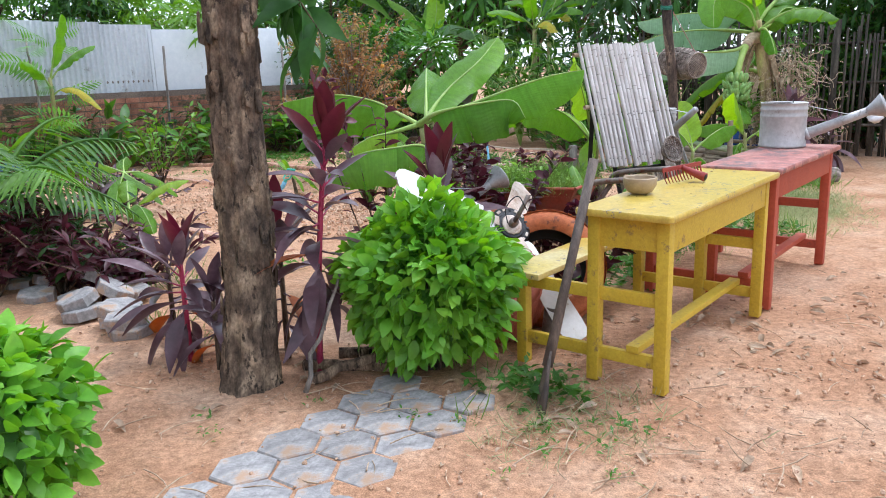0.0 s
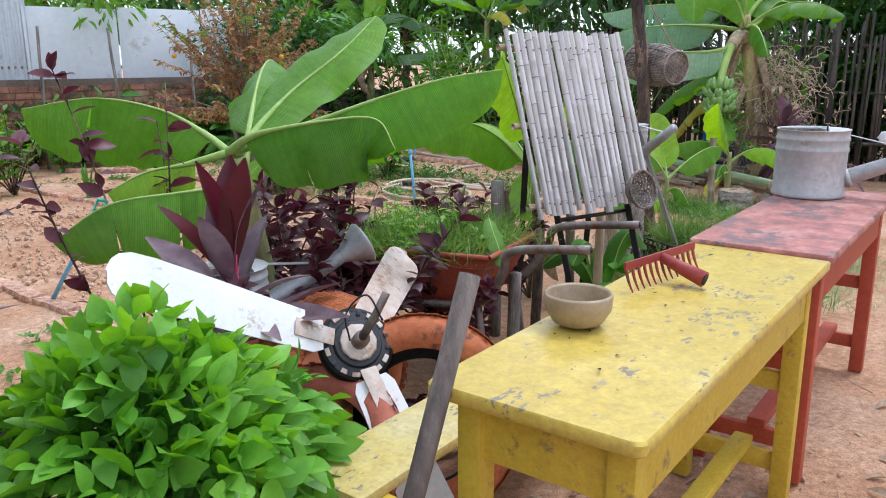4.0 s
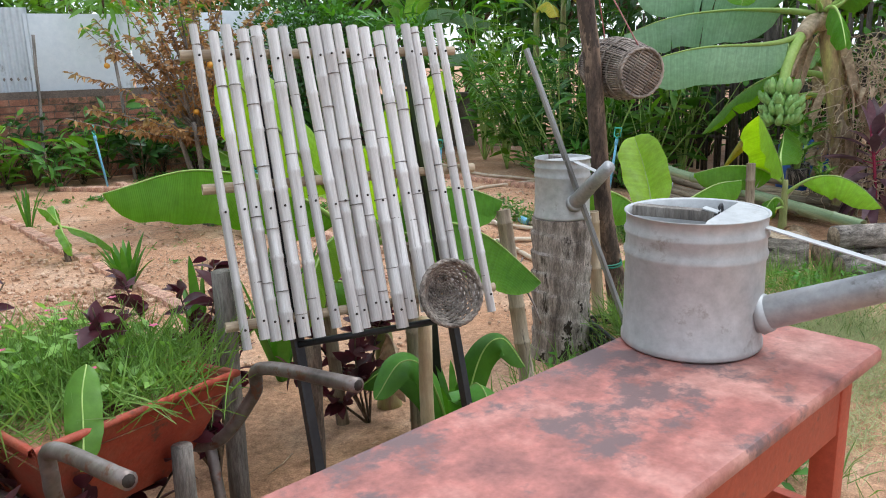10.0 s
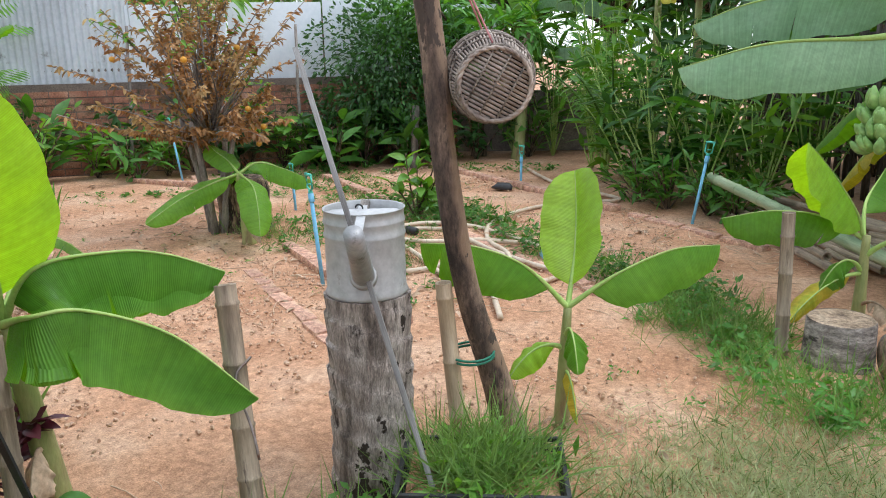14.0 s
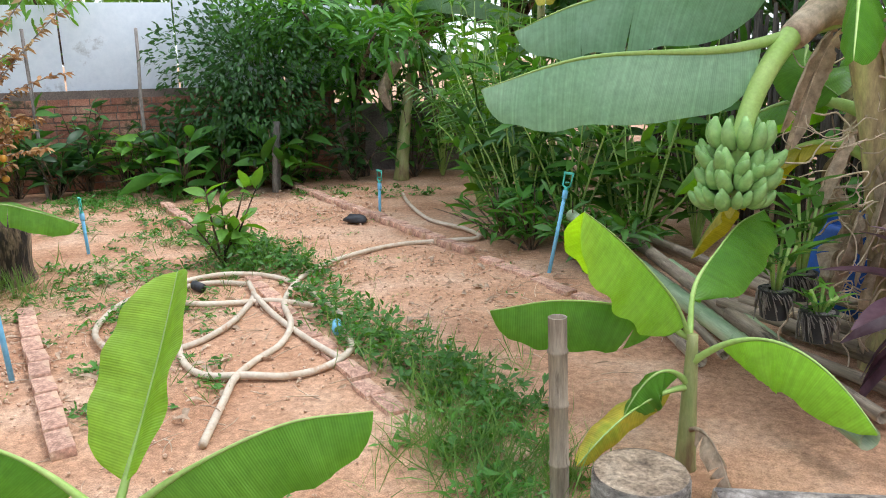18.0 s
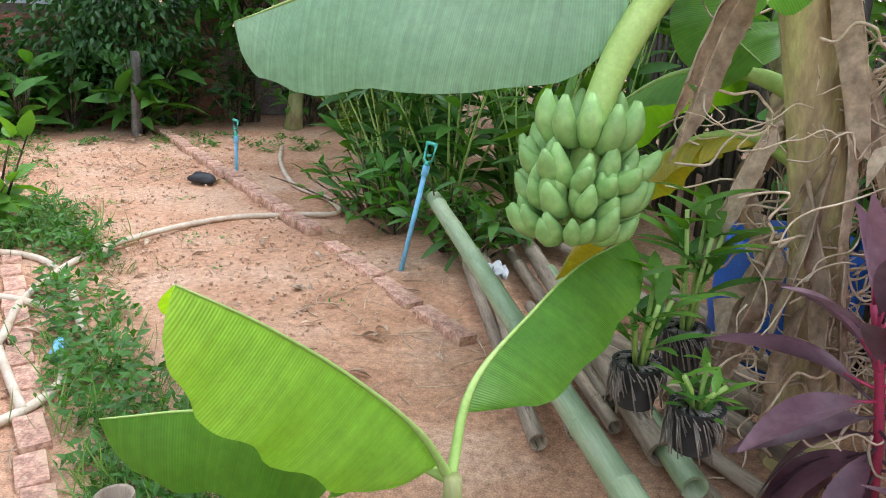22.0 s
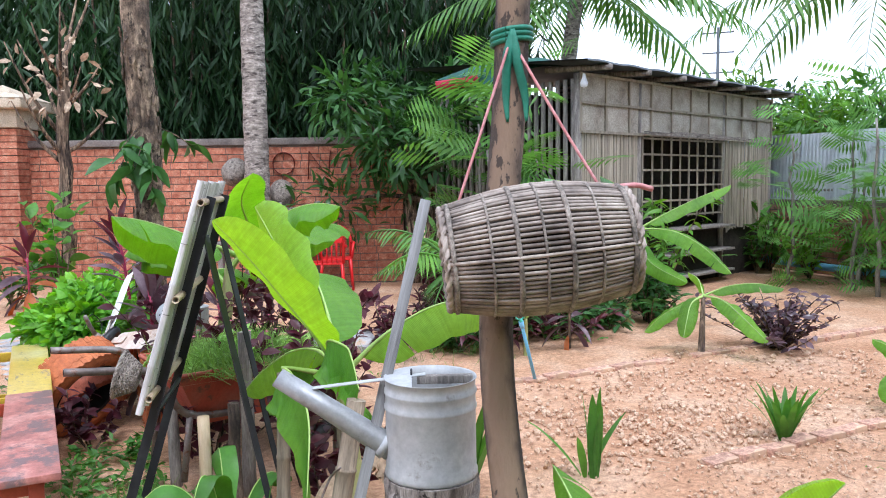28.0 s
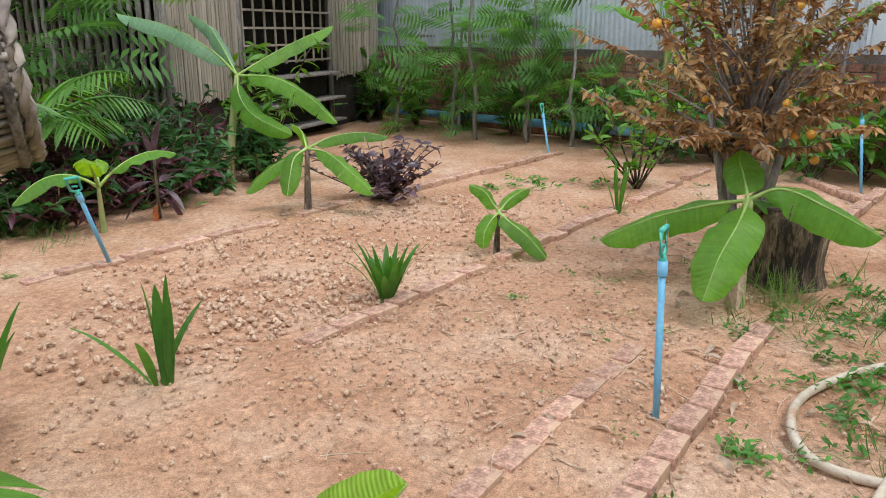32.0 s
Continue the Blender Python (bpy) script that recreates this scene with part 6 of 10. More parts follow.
rib_leaf(bl, (1.2, 5.02, 0.5), [(1.21, 5.08, 0.50), (1.20, 5.12, 0.57), (1.18, 5.17, 0.64), (1.17, 5.22, 0.69)], (0.3, -0.8, 0.5), 0.085, (0.2, 0.3), L_LIGHT, 0, 2, 0.08, 0.004)


# ---- bamboo board on its easel ----
def board():
    b = thing("bamboo_board", "board of weathered bamboo canes on a black iron easel", "board")
    TL, TR, BL = np.array([1.307, 5.703, 1.433]), np.array([1.929, 6.045, 1.429]), np.array([1.442, 5.508, 0.62])
    u, d = TR - TL, BL - TL
    nrm = np.cross(u, d)
    nrm /= np.linalg.norm(nrm)
    if nrm[1] > 0:
        nrm = -nrm
    q = np.random.default_rng(5)
    k = 19
    for i in range(k):
        f = (i + 0.15 + q.normal() * 0.14) / (k - 0.7)
        top = TL + u * f + d * (q.normal() * 0.008) + nrm * 0.018
        bot = TL + u * (f + q.normal() * 0.01) + d * (1 + 0.014 * q.normal()) + nrm * 0.018
        ob = cane("bamboo_cane", bot, top, (rc := q.uniform(0.0115, 0.0185)), M_BAMBOO, parent=b, node=q.uniform(0.16, 0.3), seed=i)
        for t in np.arange(q.uniform(0.05, 0.2), 1, q.uniform(0.2, 0.34)):
            p = bot + (top - bot) * t
            e = (top - bot) / np.linalg.norm(top - bot) * 0.0025
            part("node_scar", Geo().tube([p - e * 0.5, p + e * 0.5], rc * 1.04, 10), M_GREYWOOD, b)
        for t in (0.06, 0.42, 0.9):
            p = bot + (top - bot) * t + nrm * 0.018
            part("nail_hole", Geo().tube([p, p + nrm * 0.003], 0.0035, 6), M_SHADE_BLACK, b)
    for f in (0.075, 0.5, 0.93):
        a, c = TL + d * f - u * 0.06 - nrm * 0.006, TL + d * f + u * 1.06 - nrm * 0.006
        cane("cross_cane", a, c, 0.0145, M_BAMBOO_TAN, parent=b, node=0.3, seed=int(f * 50))
    for f in (0.2, 0.86):
        a = TL + u * f + d * 0.05 - nrm * 0.035
        e = TL + u * f + d * (1 + 0.62 / 0.81) - nrm * 0.035
        e[2] = 0.0
        mm = along(e, a)
        g = Geo().box((0, 0, np.linalg.norm(a - e) / 2), (0.034, 0.006, np.linalg.norm(a - e))).box((0.015, 0.015, np.linalg.norm(a - e) / 2), (0.006, 0.034, np.linalg.norm(a - e)))
        g.obj("easel_leg", M_BLACKMETAL, b, smooth=False, at=mm)
        back = e + np.array([-0.18, 0.62, 0])
        back[2] = 0.0
        t = a + (e - a) * 0.1
        Geo().box((0, 0, np.linalg.norm(t - back) / 2), (0.03, 0.006, np.linalg.norm(t - back))).obj("easel_strut", M_BLACKMETAL, b, smooth=False, at=along(back, t))
    a, c = TL + u * 0.2 + d * 1.02 - nrm * 0.03, TL + u * 0.86 + d * 1.02 - nrm * 0.03
    part("easel_bar", rod([a, c], 0.01, 6), M_BLACKMETAL, b)
    return nrm


nrm = board()
# small round wicker basket hung on the board
rb = thing("wicker_basket", "small round grey wicker basket hanging on the bamboo board", "basket")
c0 = np.array([1.945, 5.72, 0.7])
m3 = np.array(Vector(nrm).to_track_quat("Z", "Y").to_matrix())
for k, (r, z) in enumerate([(0.008 + 0.0065 * i, 0.0 + 0.00006 * i * i) for i in range(7)] + [(0.05 + 0.0042 * i, 0.004 + 0.0068 * i) for i in range(1, 10)]):
    ang = np.linspace(0, 6.283, 42)
    wv = 0.0022 * np.sin(ang * 14 + (k % 2) * 3.14)
    pts = np.stack([(r + wv) * np.cos(ang), (r + wv) * np.sin(ang), np.full(42, z) + wv], 1)
    part("weave_ring", Geo().tube(pts @ m3.T + c0, 0.0036, 6, False), M_WICKER, rb)
for i in range(20):
    a = 6.283 * i / 20
    pts = np.array([(0.012 * math.cos(a), 0.012 * math.sin(a), -0.004), (0.05 * math.cos(a), 0.05 * math.sin(a), 0.001), (0.088 * math.cos(a), 0.088 * math.sin(a), 0.066)])
    part("rib", Geo().tube(pts @ m3.T + c0, 0.003, 5), M_WICKER, rb)
ang = np.linspace(0, 6.283, 48)
for k in range(3):
    pts = np.stack([(0.089 + 0.003 * np.sin(ang * 9 + k * 2.1)) * np.cos(ang), (0.089 + 0.003 * np.sin(ang * 9 + k * 2.1)) * np.sin(ang), 0.068 + 0.004 * np.cos(ang * 9 + k * 2.1)], 1)
    part("braided_rim", Geo().tube(pts @ m3.T + c0, 0.0048, 6, False), M_WICKER, rb)

# short posts round the board
for (x, y, z, r), mtl in zip([(1.29, 5.76, 0.76, 0.032), (1.05, 6.1, 0.5, 0.03), (1.52, 5.85, 0.5, 0.026), (1.86, 5.95, 0.55, 0.024), (1.3, 5.35, 0.42, 0.028)], [M_GREYWOOD, M_GREYWOOD, M_DARKPOLE, M_TAN, M_GREYWOOD]):
    tagged(stick((x, y, -0.05), (x + 0.01, y, z), r, r * 0.95, 10, 0.003, 6, int(x * 100)).obj("wooden_post", mtl), "short weathered wooden post", "post", "short posts")

# leafy clump under the board
clump = thing("broad_leaf_clump", "low clump of broad green leaves under the bamboo board", "plant", pose(1.95, 6.1, 0))
for k, (dx, dy, z) in enumerate(((0.12, -0.25, 0.34), (-0.2, -0.18, 0.4), (0.2, 0.02, 0.42), (-0.05, -0.3, 0.2), (-0.28, 0.05, 0.3))):
    rib_leaf(clump, (0, 0, 0), [(0, 0, 0), (dx * 0.4, dy * 0.4, z * 0.8), (dx * 0.8, dy * 0.8, z), (dx * 1.2, dy * 1.2, z * 0.75)], (0.2, -0.4, 0.9), 0.13, (0.5, 0.5), L_MID, 0, 90 + k, 0.25, 0.006)

# hexagonal paving
path = thing("paving_path", "path of grey hexagonal paving slabs, joints filled with sand", "path")
HEX = Geo()
v = []
for rr, z in ((0.118, -0.05), (0.118, 0.006), (0.112, 0.012)):
    v += [(rr * math.cos(radians(30 + 60 * i)), rr * math.sin(radians(30 + 60 * i)), z) for i in range(6)]
HEX.add(v, [(r * 6 + i, r * 6 + (i + 1) % 6, (r + 1) * 6 + (i + 1) % 6, (r + 1) * 6 + i) for r in range(2) for i in range(6)] + [tuple(range(12, 18)), tuple(range(5, -1, -1))])
first = None
ea, eb = np.array([0.2125, -0.032]), np.array([0.1340, 0.1683])
for i in range(-9, 9):
    for j in range(-9, 7):
        p = np.array([-0.31, 2.85]) + ea * i + eb * j
        rel = p - np.array([-0.12, 2.98])
        s_, t_ = rel @ np.array([0.6, 0.8]), rel @ np.array([0.8, -0.6])
        if abs(t_ + 0.05) < 0.33 and -2.2 < s_ < 0.62:
            m_ = pose(p[0], p[1], rng.uniform(-0.016, -0.006), rng.normal() * 1.2, rng.normal() * 1.2, -8.6 + rng.normal())
            if first is None:
                first = HEX.obj("paving_slab", M_PAVER, path, smooth=False, at=m_)
            else:
                o = new("paving_slab", first.data)
                o.parent, o.matrix_basis = path, m_
SLAB = first.data
for i, (x, y, z, rx, ry) in enumerate([(-2.5, 5.6, 0.03, 5, 3), (-2.25, 5.55, 0.05, -8, 14), (-2.2, 5.2, 0.04, 4, -6), (-2.05, 5.45, 0.1, 12, 20), (-1.9, 5.05, 0.05, -6, 4), (-1.75, 4.75, 0.05, 3, 8), (-1.8, 4.8, 0.11, 5, 18), (-1.5, 4.6, 0.05, 4, -5), (-1.48, 4.58, 0.11, -4, 6), (-1.38, 4.4, 0.05, 6, 3), (-1.4, 4.42, 0.105, 2, -7), (-2.35, 5.85, 0.05, 10, -10), (-1.62, 4.95, 0.12, 28, 12), (-1.75, 5.15, 0.13, 30, 5), (-1.58, 5.05, 0.07, -4, 3), (-2.6, 5.9, 0.12, 8, 25)]):
    o = new("loose_slab", SLAB)
    o.matrix_basis = pose(x, y, z, rx, ry, i * 37)
    tagged(o, "grey hexagonal paving slab lying in a loose heap", "paving slab", "heap of spare slabs")


# ---- things: stump, pole and basket ----
st = thing("palm_stump", "grey coconut palm stump standing on end", "stump", pose(2.385, 7.07, 0))
n, m = 64, 36
v = []
for i in range(n):
    z = -0.05 + 0.695 * i / (n - 1)
    for j in range(m):
        a = 6.283 * j / m
        ring = z * 11 + 0.5 * math.sin(a + 1)
        saw = (ring % 1.0)
        rr = (0.124 + 0.012 * saw * (0.6 + 0.8 * abs(noise.noise(Vector((math.cos(a) * 2, math.sin(a) * 2, math.floor(ring) * 3.1))))) + 0.006 * noise.noise(Vector((math.cos(a) * 8, math.sin(a) * 8, z * 3))) + 0.012 * math.exp(-z * 14)) * (1 + 0.03 * math.sin(a * 2 + 1))
        v.append((rr * math.cos(a), rr * math.sin(a), z))
f = [(i * m + j, i * m + (j + 1) % m, (i + 1) * m + (j + 1) % m, (i + 1) * m + j) for i in range(n - 1) for j in range(m)] + [tuple((n - 1) * m + j for j in range(m))]
part("trunk", Geo().add(v, f), M_STUMP, st, "ringed grey bark", "angle")
watering_can(pose(2.385, 7.07, 0.6455, 0, 0, -68), "galvanised watering can standing on a palm stump", 0.123, 0.265, False, 34, 0.36)
ba, bb = Vector((2.72, 6.84, 0.0)), Vector((2.225, 7.005, 1.375))
bz = (bb - ba).normalized()
bx = Vector((-0.45, 0.9, 0)).cross(bz).normalized()
bar_pose = Matrix.Translation(ba) @ Matrix((bx, bz.cross(bx), bz)).transposed().to_4x4()
tagged(Geo().box((0, 0, (bb - ba).length / 2), (0.015, 0.03, (bb - ba).length), bevel=0.002).obj("wooden_lath", M_LATH, at=bar_pose, smooth="angle"), "weathered silver grey wooden lath leaning on a can", "lath")

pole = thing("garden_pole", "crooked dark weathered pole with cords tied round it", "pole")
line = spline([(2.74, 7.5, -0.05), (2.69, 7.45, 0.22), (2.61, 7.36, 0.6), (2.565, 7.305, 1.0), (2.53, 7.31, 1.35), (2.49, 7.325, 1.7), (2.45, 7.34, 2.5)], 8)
part("pole", rod(line, np.interp(line[:, 2], [0, 0.3, 0.6, 1.2, 2.5], [0.062, 0.05, 0.042, 0.04, 0.042]), 14), M_LIT_SIDE_POLE, pole)
cane("splint_cane", (2.6, 7.33, -0.05), (2.55, 7.3, 0.62), 0.03, M_BAMBOO_TAN, parent=pole, node=0.2, seed=4)


def ringcord(c, r, material, parent, name="cord_wrap", k=3, rc=0.006):
    g = Geo()
    for i in range(k):
        a = np.linspace(0, 6.283, 20)
        g.tube(np.stack([c[0] + r * np.cos(a), c[1] + r * np.sin(a), c[2] + 0.012 * (i - 1) + 0.006 * np.sin(a)], 1), rc, 6, False)
    return part(name, g, material, parent)


ringcord((2.622, 7.37, 0.36), 0.078, M_ROPE_G, pole, k=2, rc=0.0045)
ringcord((2.485, 7.325, 1.76), 0.046, M_ROPE_G, pole, "tied_cloth", 3, 0.0065)
g = Geo()
for dx in (-0.01, 0.012):
    g.tube(spline([(2.535, 7.34, 1.77), (2.545, 7.34 + dx, 1.7), (2.54, 7.345 + 2 * dx, 1.62), (2.545, 7.35 + 2 * dx, 1.56)], 5), [0.006, 0.008, 0.01, 0.011, 0.012, 0.012, 0.011, 0.01, 0.011, 0.01, 0.009, 0.008, 0.007, 0.006, 0.005, 0.003], 6, True, 0.3)
part("cloth_tail", g, M_ROPE_G, pole, "frayed green cloth")

# barrel shaped fish basket
FACE, BACK = np.array([2.745, 7.25, 1.26]), np.array([2.605, 7.6, 1.297])
axis = BACK - FACE
BL_ = np.linalg.norm(axis)
axis /= BL_
m3 = np.array(Vector(axis).to_track_quat("Z", "Y").to_matrix())
fb = thing("fish_basket", "barrel shaped basket of split bamboo hanging from a pole", "basket")


def brad(s):
    return 0.107 + 0.026 * math.sin(math.pi * s) + 0.003 * s


k = 76
for i in range(k):
    a = 6.283 * i / k
    ss = np.linspace(0, 1, 9)
    jig = 0.0015 * rng.normal()
    pts = np.array([((brad(s) + jig) * math.cos(a), (brad(s) + jig) * math.sin(a), s * BL_) for s in ss])
    part("splint", Geo().tube(pts @ m3.T + FACE, np.array([0.0042] * 9), 5), M_BASKET, fb)
# Added near-black sleeve paints the shade inside the basket.
ss = np.linspace(0.0, 1, 12)
lin = Geo().lathe([(brad(s) - 0.008, s * BL_) for s in ss], 40)
part("shade_lining", Geo().add(np.concatenate(lin.v) @ m3.T + FACE, lin.f), M_SHADE_BLACK, fb, "near-black colour standing for the shaded inside")
for s in (0.02, 0.22, 0.36, 0.5, 0.64, 0.8, 0.98):
    a = np.linspace(0, 6.283, 44)
    wide = s in (0.36, 0.64, 0.02, 0.98)
    pts = np.stack([(brad(s) + 0.005) * np.cos(a), (brad(s) + 0.005) * np.sin(a), np.full(44, s * BL_)], 1)
    part("hoop", Geo().tube(pts @ m3.T + FACE, 0.0055 if wide else 0.003, 6, False), M_WICKER, fb)
for end, sgn in ((0.0, -1), (1.0, 1)):
    a = np.linspace(0, 6.283, 60)
    for kk in range(2):
        rr = brad(end) + 0.003 * np.sin(a * 13 + 3 * kk)
        part("rim", Geo().tube(np.stack([rr * np.cos(a), rr * np.sin(a), end * BL_ + sgn * 0.006 + 0.004 * np.cos(a * 13 + 3 * kk)], 1) @ m3.T + FACE, 0.0055, 6, False), M_BASKET, fb)
    R_ = brad(end) - 0.004
    for i in range(17):
        y = -R_ + 2 * R_ * (i + 0.5) / 17
        hx = math.sqrt(max(R_ * R_ - y * y, 1e-6))
        cs, sn = math.cos(0.5), math.sin(0.5)
        p0, p1 = np.array([(-hx * cs - y * sn), (-hx * sn + y * cs), end * BL_]), np.array([(hx * cs - y * sn), (hx * sn + y * cs), end * BL_])
        part("end_slat", Geo().tube(np.array([p0, p1]) @ m3.T + FACE, 0.0052, 6), M_BASKET, fb)
    for i in range(3):
        y = (-0.5 + 0.5 * i) * R_
        hx = math.sqrt(R_ * R_ - y * y)
        cs, sn = math.cos(2.07), math.sin(2.07)
        part("end_tie", Geo().tube(np.array([(-hx * cs - y * sn, -hx * sn + y * cs, end * BL_ + sgn * 0.006), (hx * cs - y * sn, hx * sn + y * cs, end * BL_ + sgn * 0.006)]) @ m3.T + FACE, 0.003, 5), M_WICKER, fb)
knot = np.array([2.53, 7.335, 1.75])
for e, c in ((FACE + axis * 0.02 + (0, 0, 0.108), M_ROPE_P), (BACK - axis * 0.05 + (0, 0, 0.112), M_ROPE_P)):
    part("hanging_cord", Geo().tube(spline([knot, knot * 0.5 + e * 0.5 + (0.004, 0, -0.004), e], 6), 0.0034, 6), c, fb, "pink plastic cord")
part("cord_end", Geo().tube(spline([BACK - axis * 0.05 + (0, 0, 0.112), BACK + (0.0, 0.02, 0.115), BACK + axis * 0.06 + (0, 0, 0.1)], 5), 0.0065, 6), M_ROPE_P, fb)

# crate with grass
cr = thing("plastic_crate", "black plastic crate filled with earth and grass", "crate", pose(2.78, 6.98, 0, 0, 0, 16))
for x0, y0, x1, y1 in ((-0.24, -0.17, 0.24, -0.17), (-0.24, 0.17, 0.24, 0.17), (-0.24, -0.17, -0.24, 0.17), (0.24, -0.17, 0.24, 0.17)):
    L = math.hypot(x1 - x0, y1 - y0)
    along_x = abs(x1 - x0) > 0.1
    for z in (0.02, 0.075, 0.13, 0.165):
        part("side_rail", Geo().box(((x0 + x1) / 2, (y0 + y1) / 2, z), (L, 0.014, 0.014) if along_x else (0.014, L, 0.014), bevel=0.002), M_BLACKP, cr, "", False)
    kk = 11 if along_x else 8
    for i in range(kk):
        t = i / (kk - 1)
        part("side_bar", Geo().box((x0 + (x1 - x0) * t, y0 + (y1 - y0) * t, 0.085), (0.012, 0.012, 0.16)), M_BLACKP, cr, "", False)
part("soil", Geo().box((0, 0, 0.07), (0.45, 0.31, 0.13), bevel=0.02), M_DIRT, cr, "", "angle")

# bamboo posts
for a, b, r, lab in (((2.23, 6.62, -0.05), (2.12, 6.72, 0.745), 0.033, "leaning bamboo post tied with wire"), ((3.69, 8.58, -0.05), (3.67, 8.58, 0.66), 0.03, "short upright bamboo post with a cut top"), ((1.5, 6.35, -0.05), (1.46, 6.33, 0.62), 0.026, "short bamboo post beside the board"), ((1.8, 6.24, -0.05), (1.79, 6.26, 0.72), 0.027, "short bamboo post under the board")):
    cane("bamboo_post", a, b, r, M_BAMBOO_OLD, lab, "post", "bamboo posts of the garden", node=0.17, seed=int(a[0] * 10), sides=14)
tagged(Geo().tube(spline([(2.2, 6.7, 0.55), (2.18, 6.65, 0.5), (2.24, 6.62, 0.38), (2.27, 6.6, 0.3)], 5), 0.004, 5).obj("wire", M_TUBE), "twist of wire on a bamboo post", "wire")

# ---- banana plants round the stump ----
young_banana = banana((1.66, 6.5, 0), 0.7, "young banana plant with broad drooping leaves", [(0.66, (1.33, 5.86, 1.33), 0.34, 0.02, 0.15, (0.45, -0.8, 0.4), L_BANANA_LIGHT, 0.35), (0.42, (1.3, 6.3, 0.4), 0.26, 0.14, 0.6, 0, L_BANANA), (0.3, (1.75, 6.3, 0.1), 0.16, 0.1, 0.9, 0, L_DRY), (0.3, (1.5, 6.62, 0.2), 0.14, 0.12, 0.9, 0, L_DRY)], 0.045, (-0.03, -0.08), seed=20)
rib_leaf(young_banana, (1.66, 6.5, 0), [(1.63, 6.42, 0.68), (1.76, 6.43, 0.84), (1.89, 6.57, 0.86), (2.00, 6.65, 0.84), (2.12, 6.73, 0.78)], (0.1, -0.1, 1.0), 0.36, (1.9, 1.35), L_BANANA, 1, 21, 0.14, 0.011)
rib_leaf(young_banana, (1.66, 6.5, 0), [(1.63, 6.42, 0.68), (1.86, 6.31, 0.76), (1.95, 6.39, 0.76), (2.09, 6.53, 0.66), (2.27, 6.62, 0.47)], (0.1, -0.1, 1.0), 0.36, (1.9, 1.3), L_BANANA, 3, 23, 0.14, 0.011)
rib_leaf(young_banana, (1.66, 6.5, 0), [(1.63, 6.42, 0.68), (1.38, 6.22, 0.92), (1.15, 6.03, 1.02), (0.93, 5.84, 0.98)], (0.1, -0.35, 1.0), 0.36, (1.15, 0.6), L_BANANA, 0, 26, 0.18, 0.011)
rib_leaf(young_banana, (1.66, 6.5, 0), [(1.63, 6.42, 0.68), (1.71, 6.36, 0.84), (1.79, 6.27, 1.0), (1.86, 6.17, 1.16), (1.93, 6.07, 1.3)], (0.78, -0.6, 0.2), 0.38, (0.12, 0.12), L_BANANA_LIGHT, 0, 28, 0.16, 0.011)
rib_leaf(young_banana, (1.66, 6.5, 0), [(1.63, 6.42, 0.68), (1.55, 6.60, 0.86), (1.38, 6.78, 0.95), (1.20, 6.90, 0.88)], (0.35, 0.1, 1.0), 0.3, (0.6, 1.1), L_BANANA_LIGHT, 1, 31, 0.16, 0.01)
rib_leaf(young_banana, (1.66, 6.5, 0), [(1.63, 6.42, 0.68), (1.58, 6.30, 0.76), (1.52, 6.14, 0.74), (1.50, 5.98, 0.64), (1.50, 5.88, 0.54)], (0.3, 0.1, 1.0), 0.25, (1.0, 1.0), L_BANANA_LIGHT, 3, 33, 0.16, 0.01)
small_banana = banana((2.88, 7.66, 0), 0.46, "small banana plant with one upright pale leaf", [(0.35, (2.98, 7.42, 0.3), 0.17, 0.08, 0.9, (0, -0.5, 0.8), L_BANANA), (0.3, (2.72, 7.5, 0.22), 0.15, 0.06, 0.6, (0, -0.7, 0.7), L_BANANA_LIGHT), (0.22, (2.96, 7.55, 0.05), 0.07, 0.06, 0.8, 0, L_BANANA_YEL)], 0.03, (0.02, -0.02), seed=31)
rib_leaf(small_banana, (2.88, 7.66, 0), [(2.90, 7.64, 0.46), (2.90, 7.75, 0.62), (2.88, 7.88, 0.77), (2.85, 8.00, 0.90)], (-0.2, -0.9, 0.35), 0.27, (-0.45, -0.5), L_BANANA_LIGHT, 0, 37, 0.16, 0.009)
rib_leaf(small_banana, (2.88, 7.66, 0), [(2.90, 7.64, 0.46), (3.06, 7.69, 0.58), (3.24, 7.78, 0.66), (3.40, 7.86, 0.67)], (0.05, -0.15, 1.0), 0.3, (0.7, 1.25), L_BANANA, 0, 39, 0.18, 0.009)
rib_leaf(small_banana, (2.88, 7.66, 0), [(2.90, 7.64, 0.46), (2.76, 7.57, 0.62), (2.60, 7.49, 0.70), (2.43, 7.41, 0.72)], (0.05, -0.15, 1.0), 0.32, (1.25, 0.8), L_BANANA, 1, 41, 0.18, 0.009)
yellowing_banana = banana((4.05, 9.03, 0), 0.48, "young banana plant with a yellowing lower leaf", [(0.38, (4.55, 8.72, 0.34), 0.28, 0.17, 0.9, (0.0, -0.4, 0.9), L_BANANA_LIGHT), (0.3, (3.72, 8.72, 0.12), 0.16, 0.06, 0.7, (0.3, -0.6, 0.6), L_BANANA_YEL), (0.3, (3.85, 8.85, 0.25), 0.24, 0.1, 0.9, (0, -0.5, 0.8), L_BANANA), (0.15, (4.2, 8.7, 0.03), 0.12, 0.1, 0.9, 0, L_DRY)], 0.035, seed=45)
rib_leaf(yellowing_banana, (4.05, 9.03, 0), [(4.04, 9.05, 0.46), (3.99, 8.98, 0.60), (3.90, 8.88, 0.74), (3.81, 8.77, 0.86), (3.73, 8.67, 0.95)], (0.1, -0.15, 1.0), 0.36, (1.2, 0.85), L_BANANA_LIGHT, 0, 47, 0.1, 0.009)
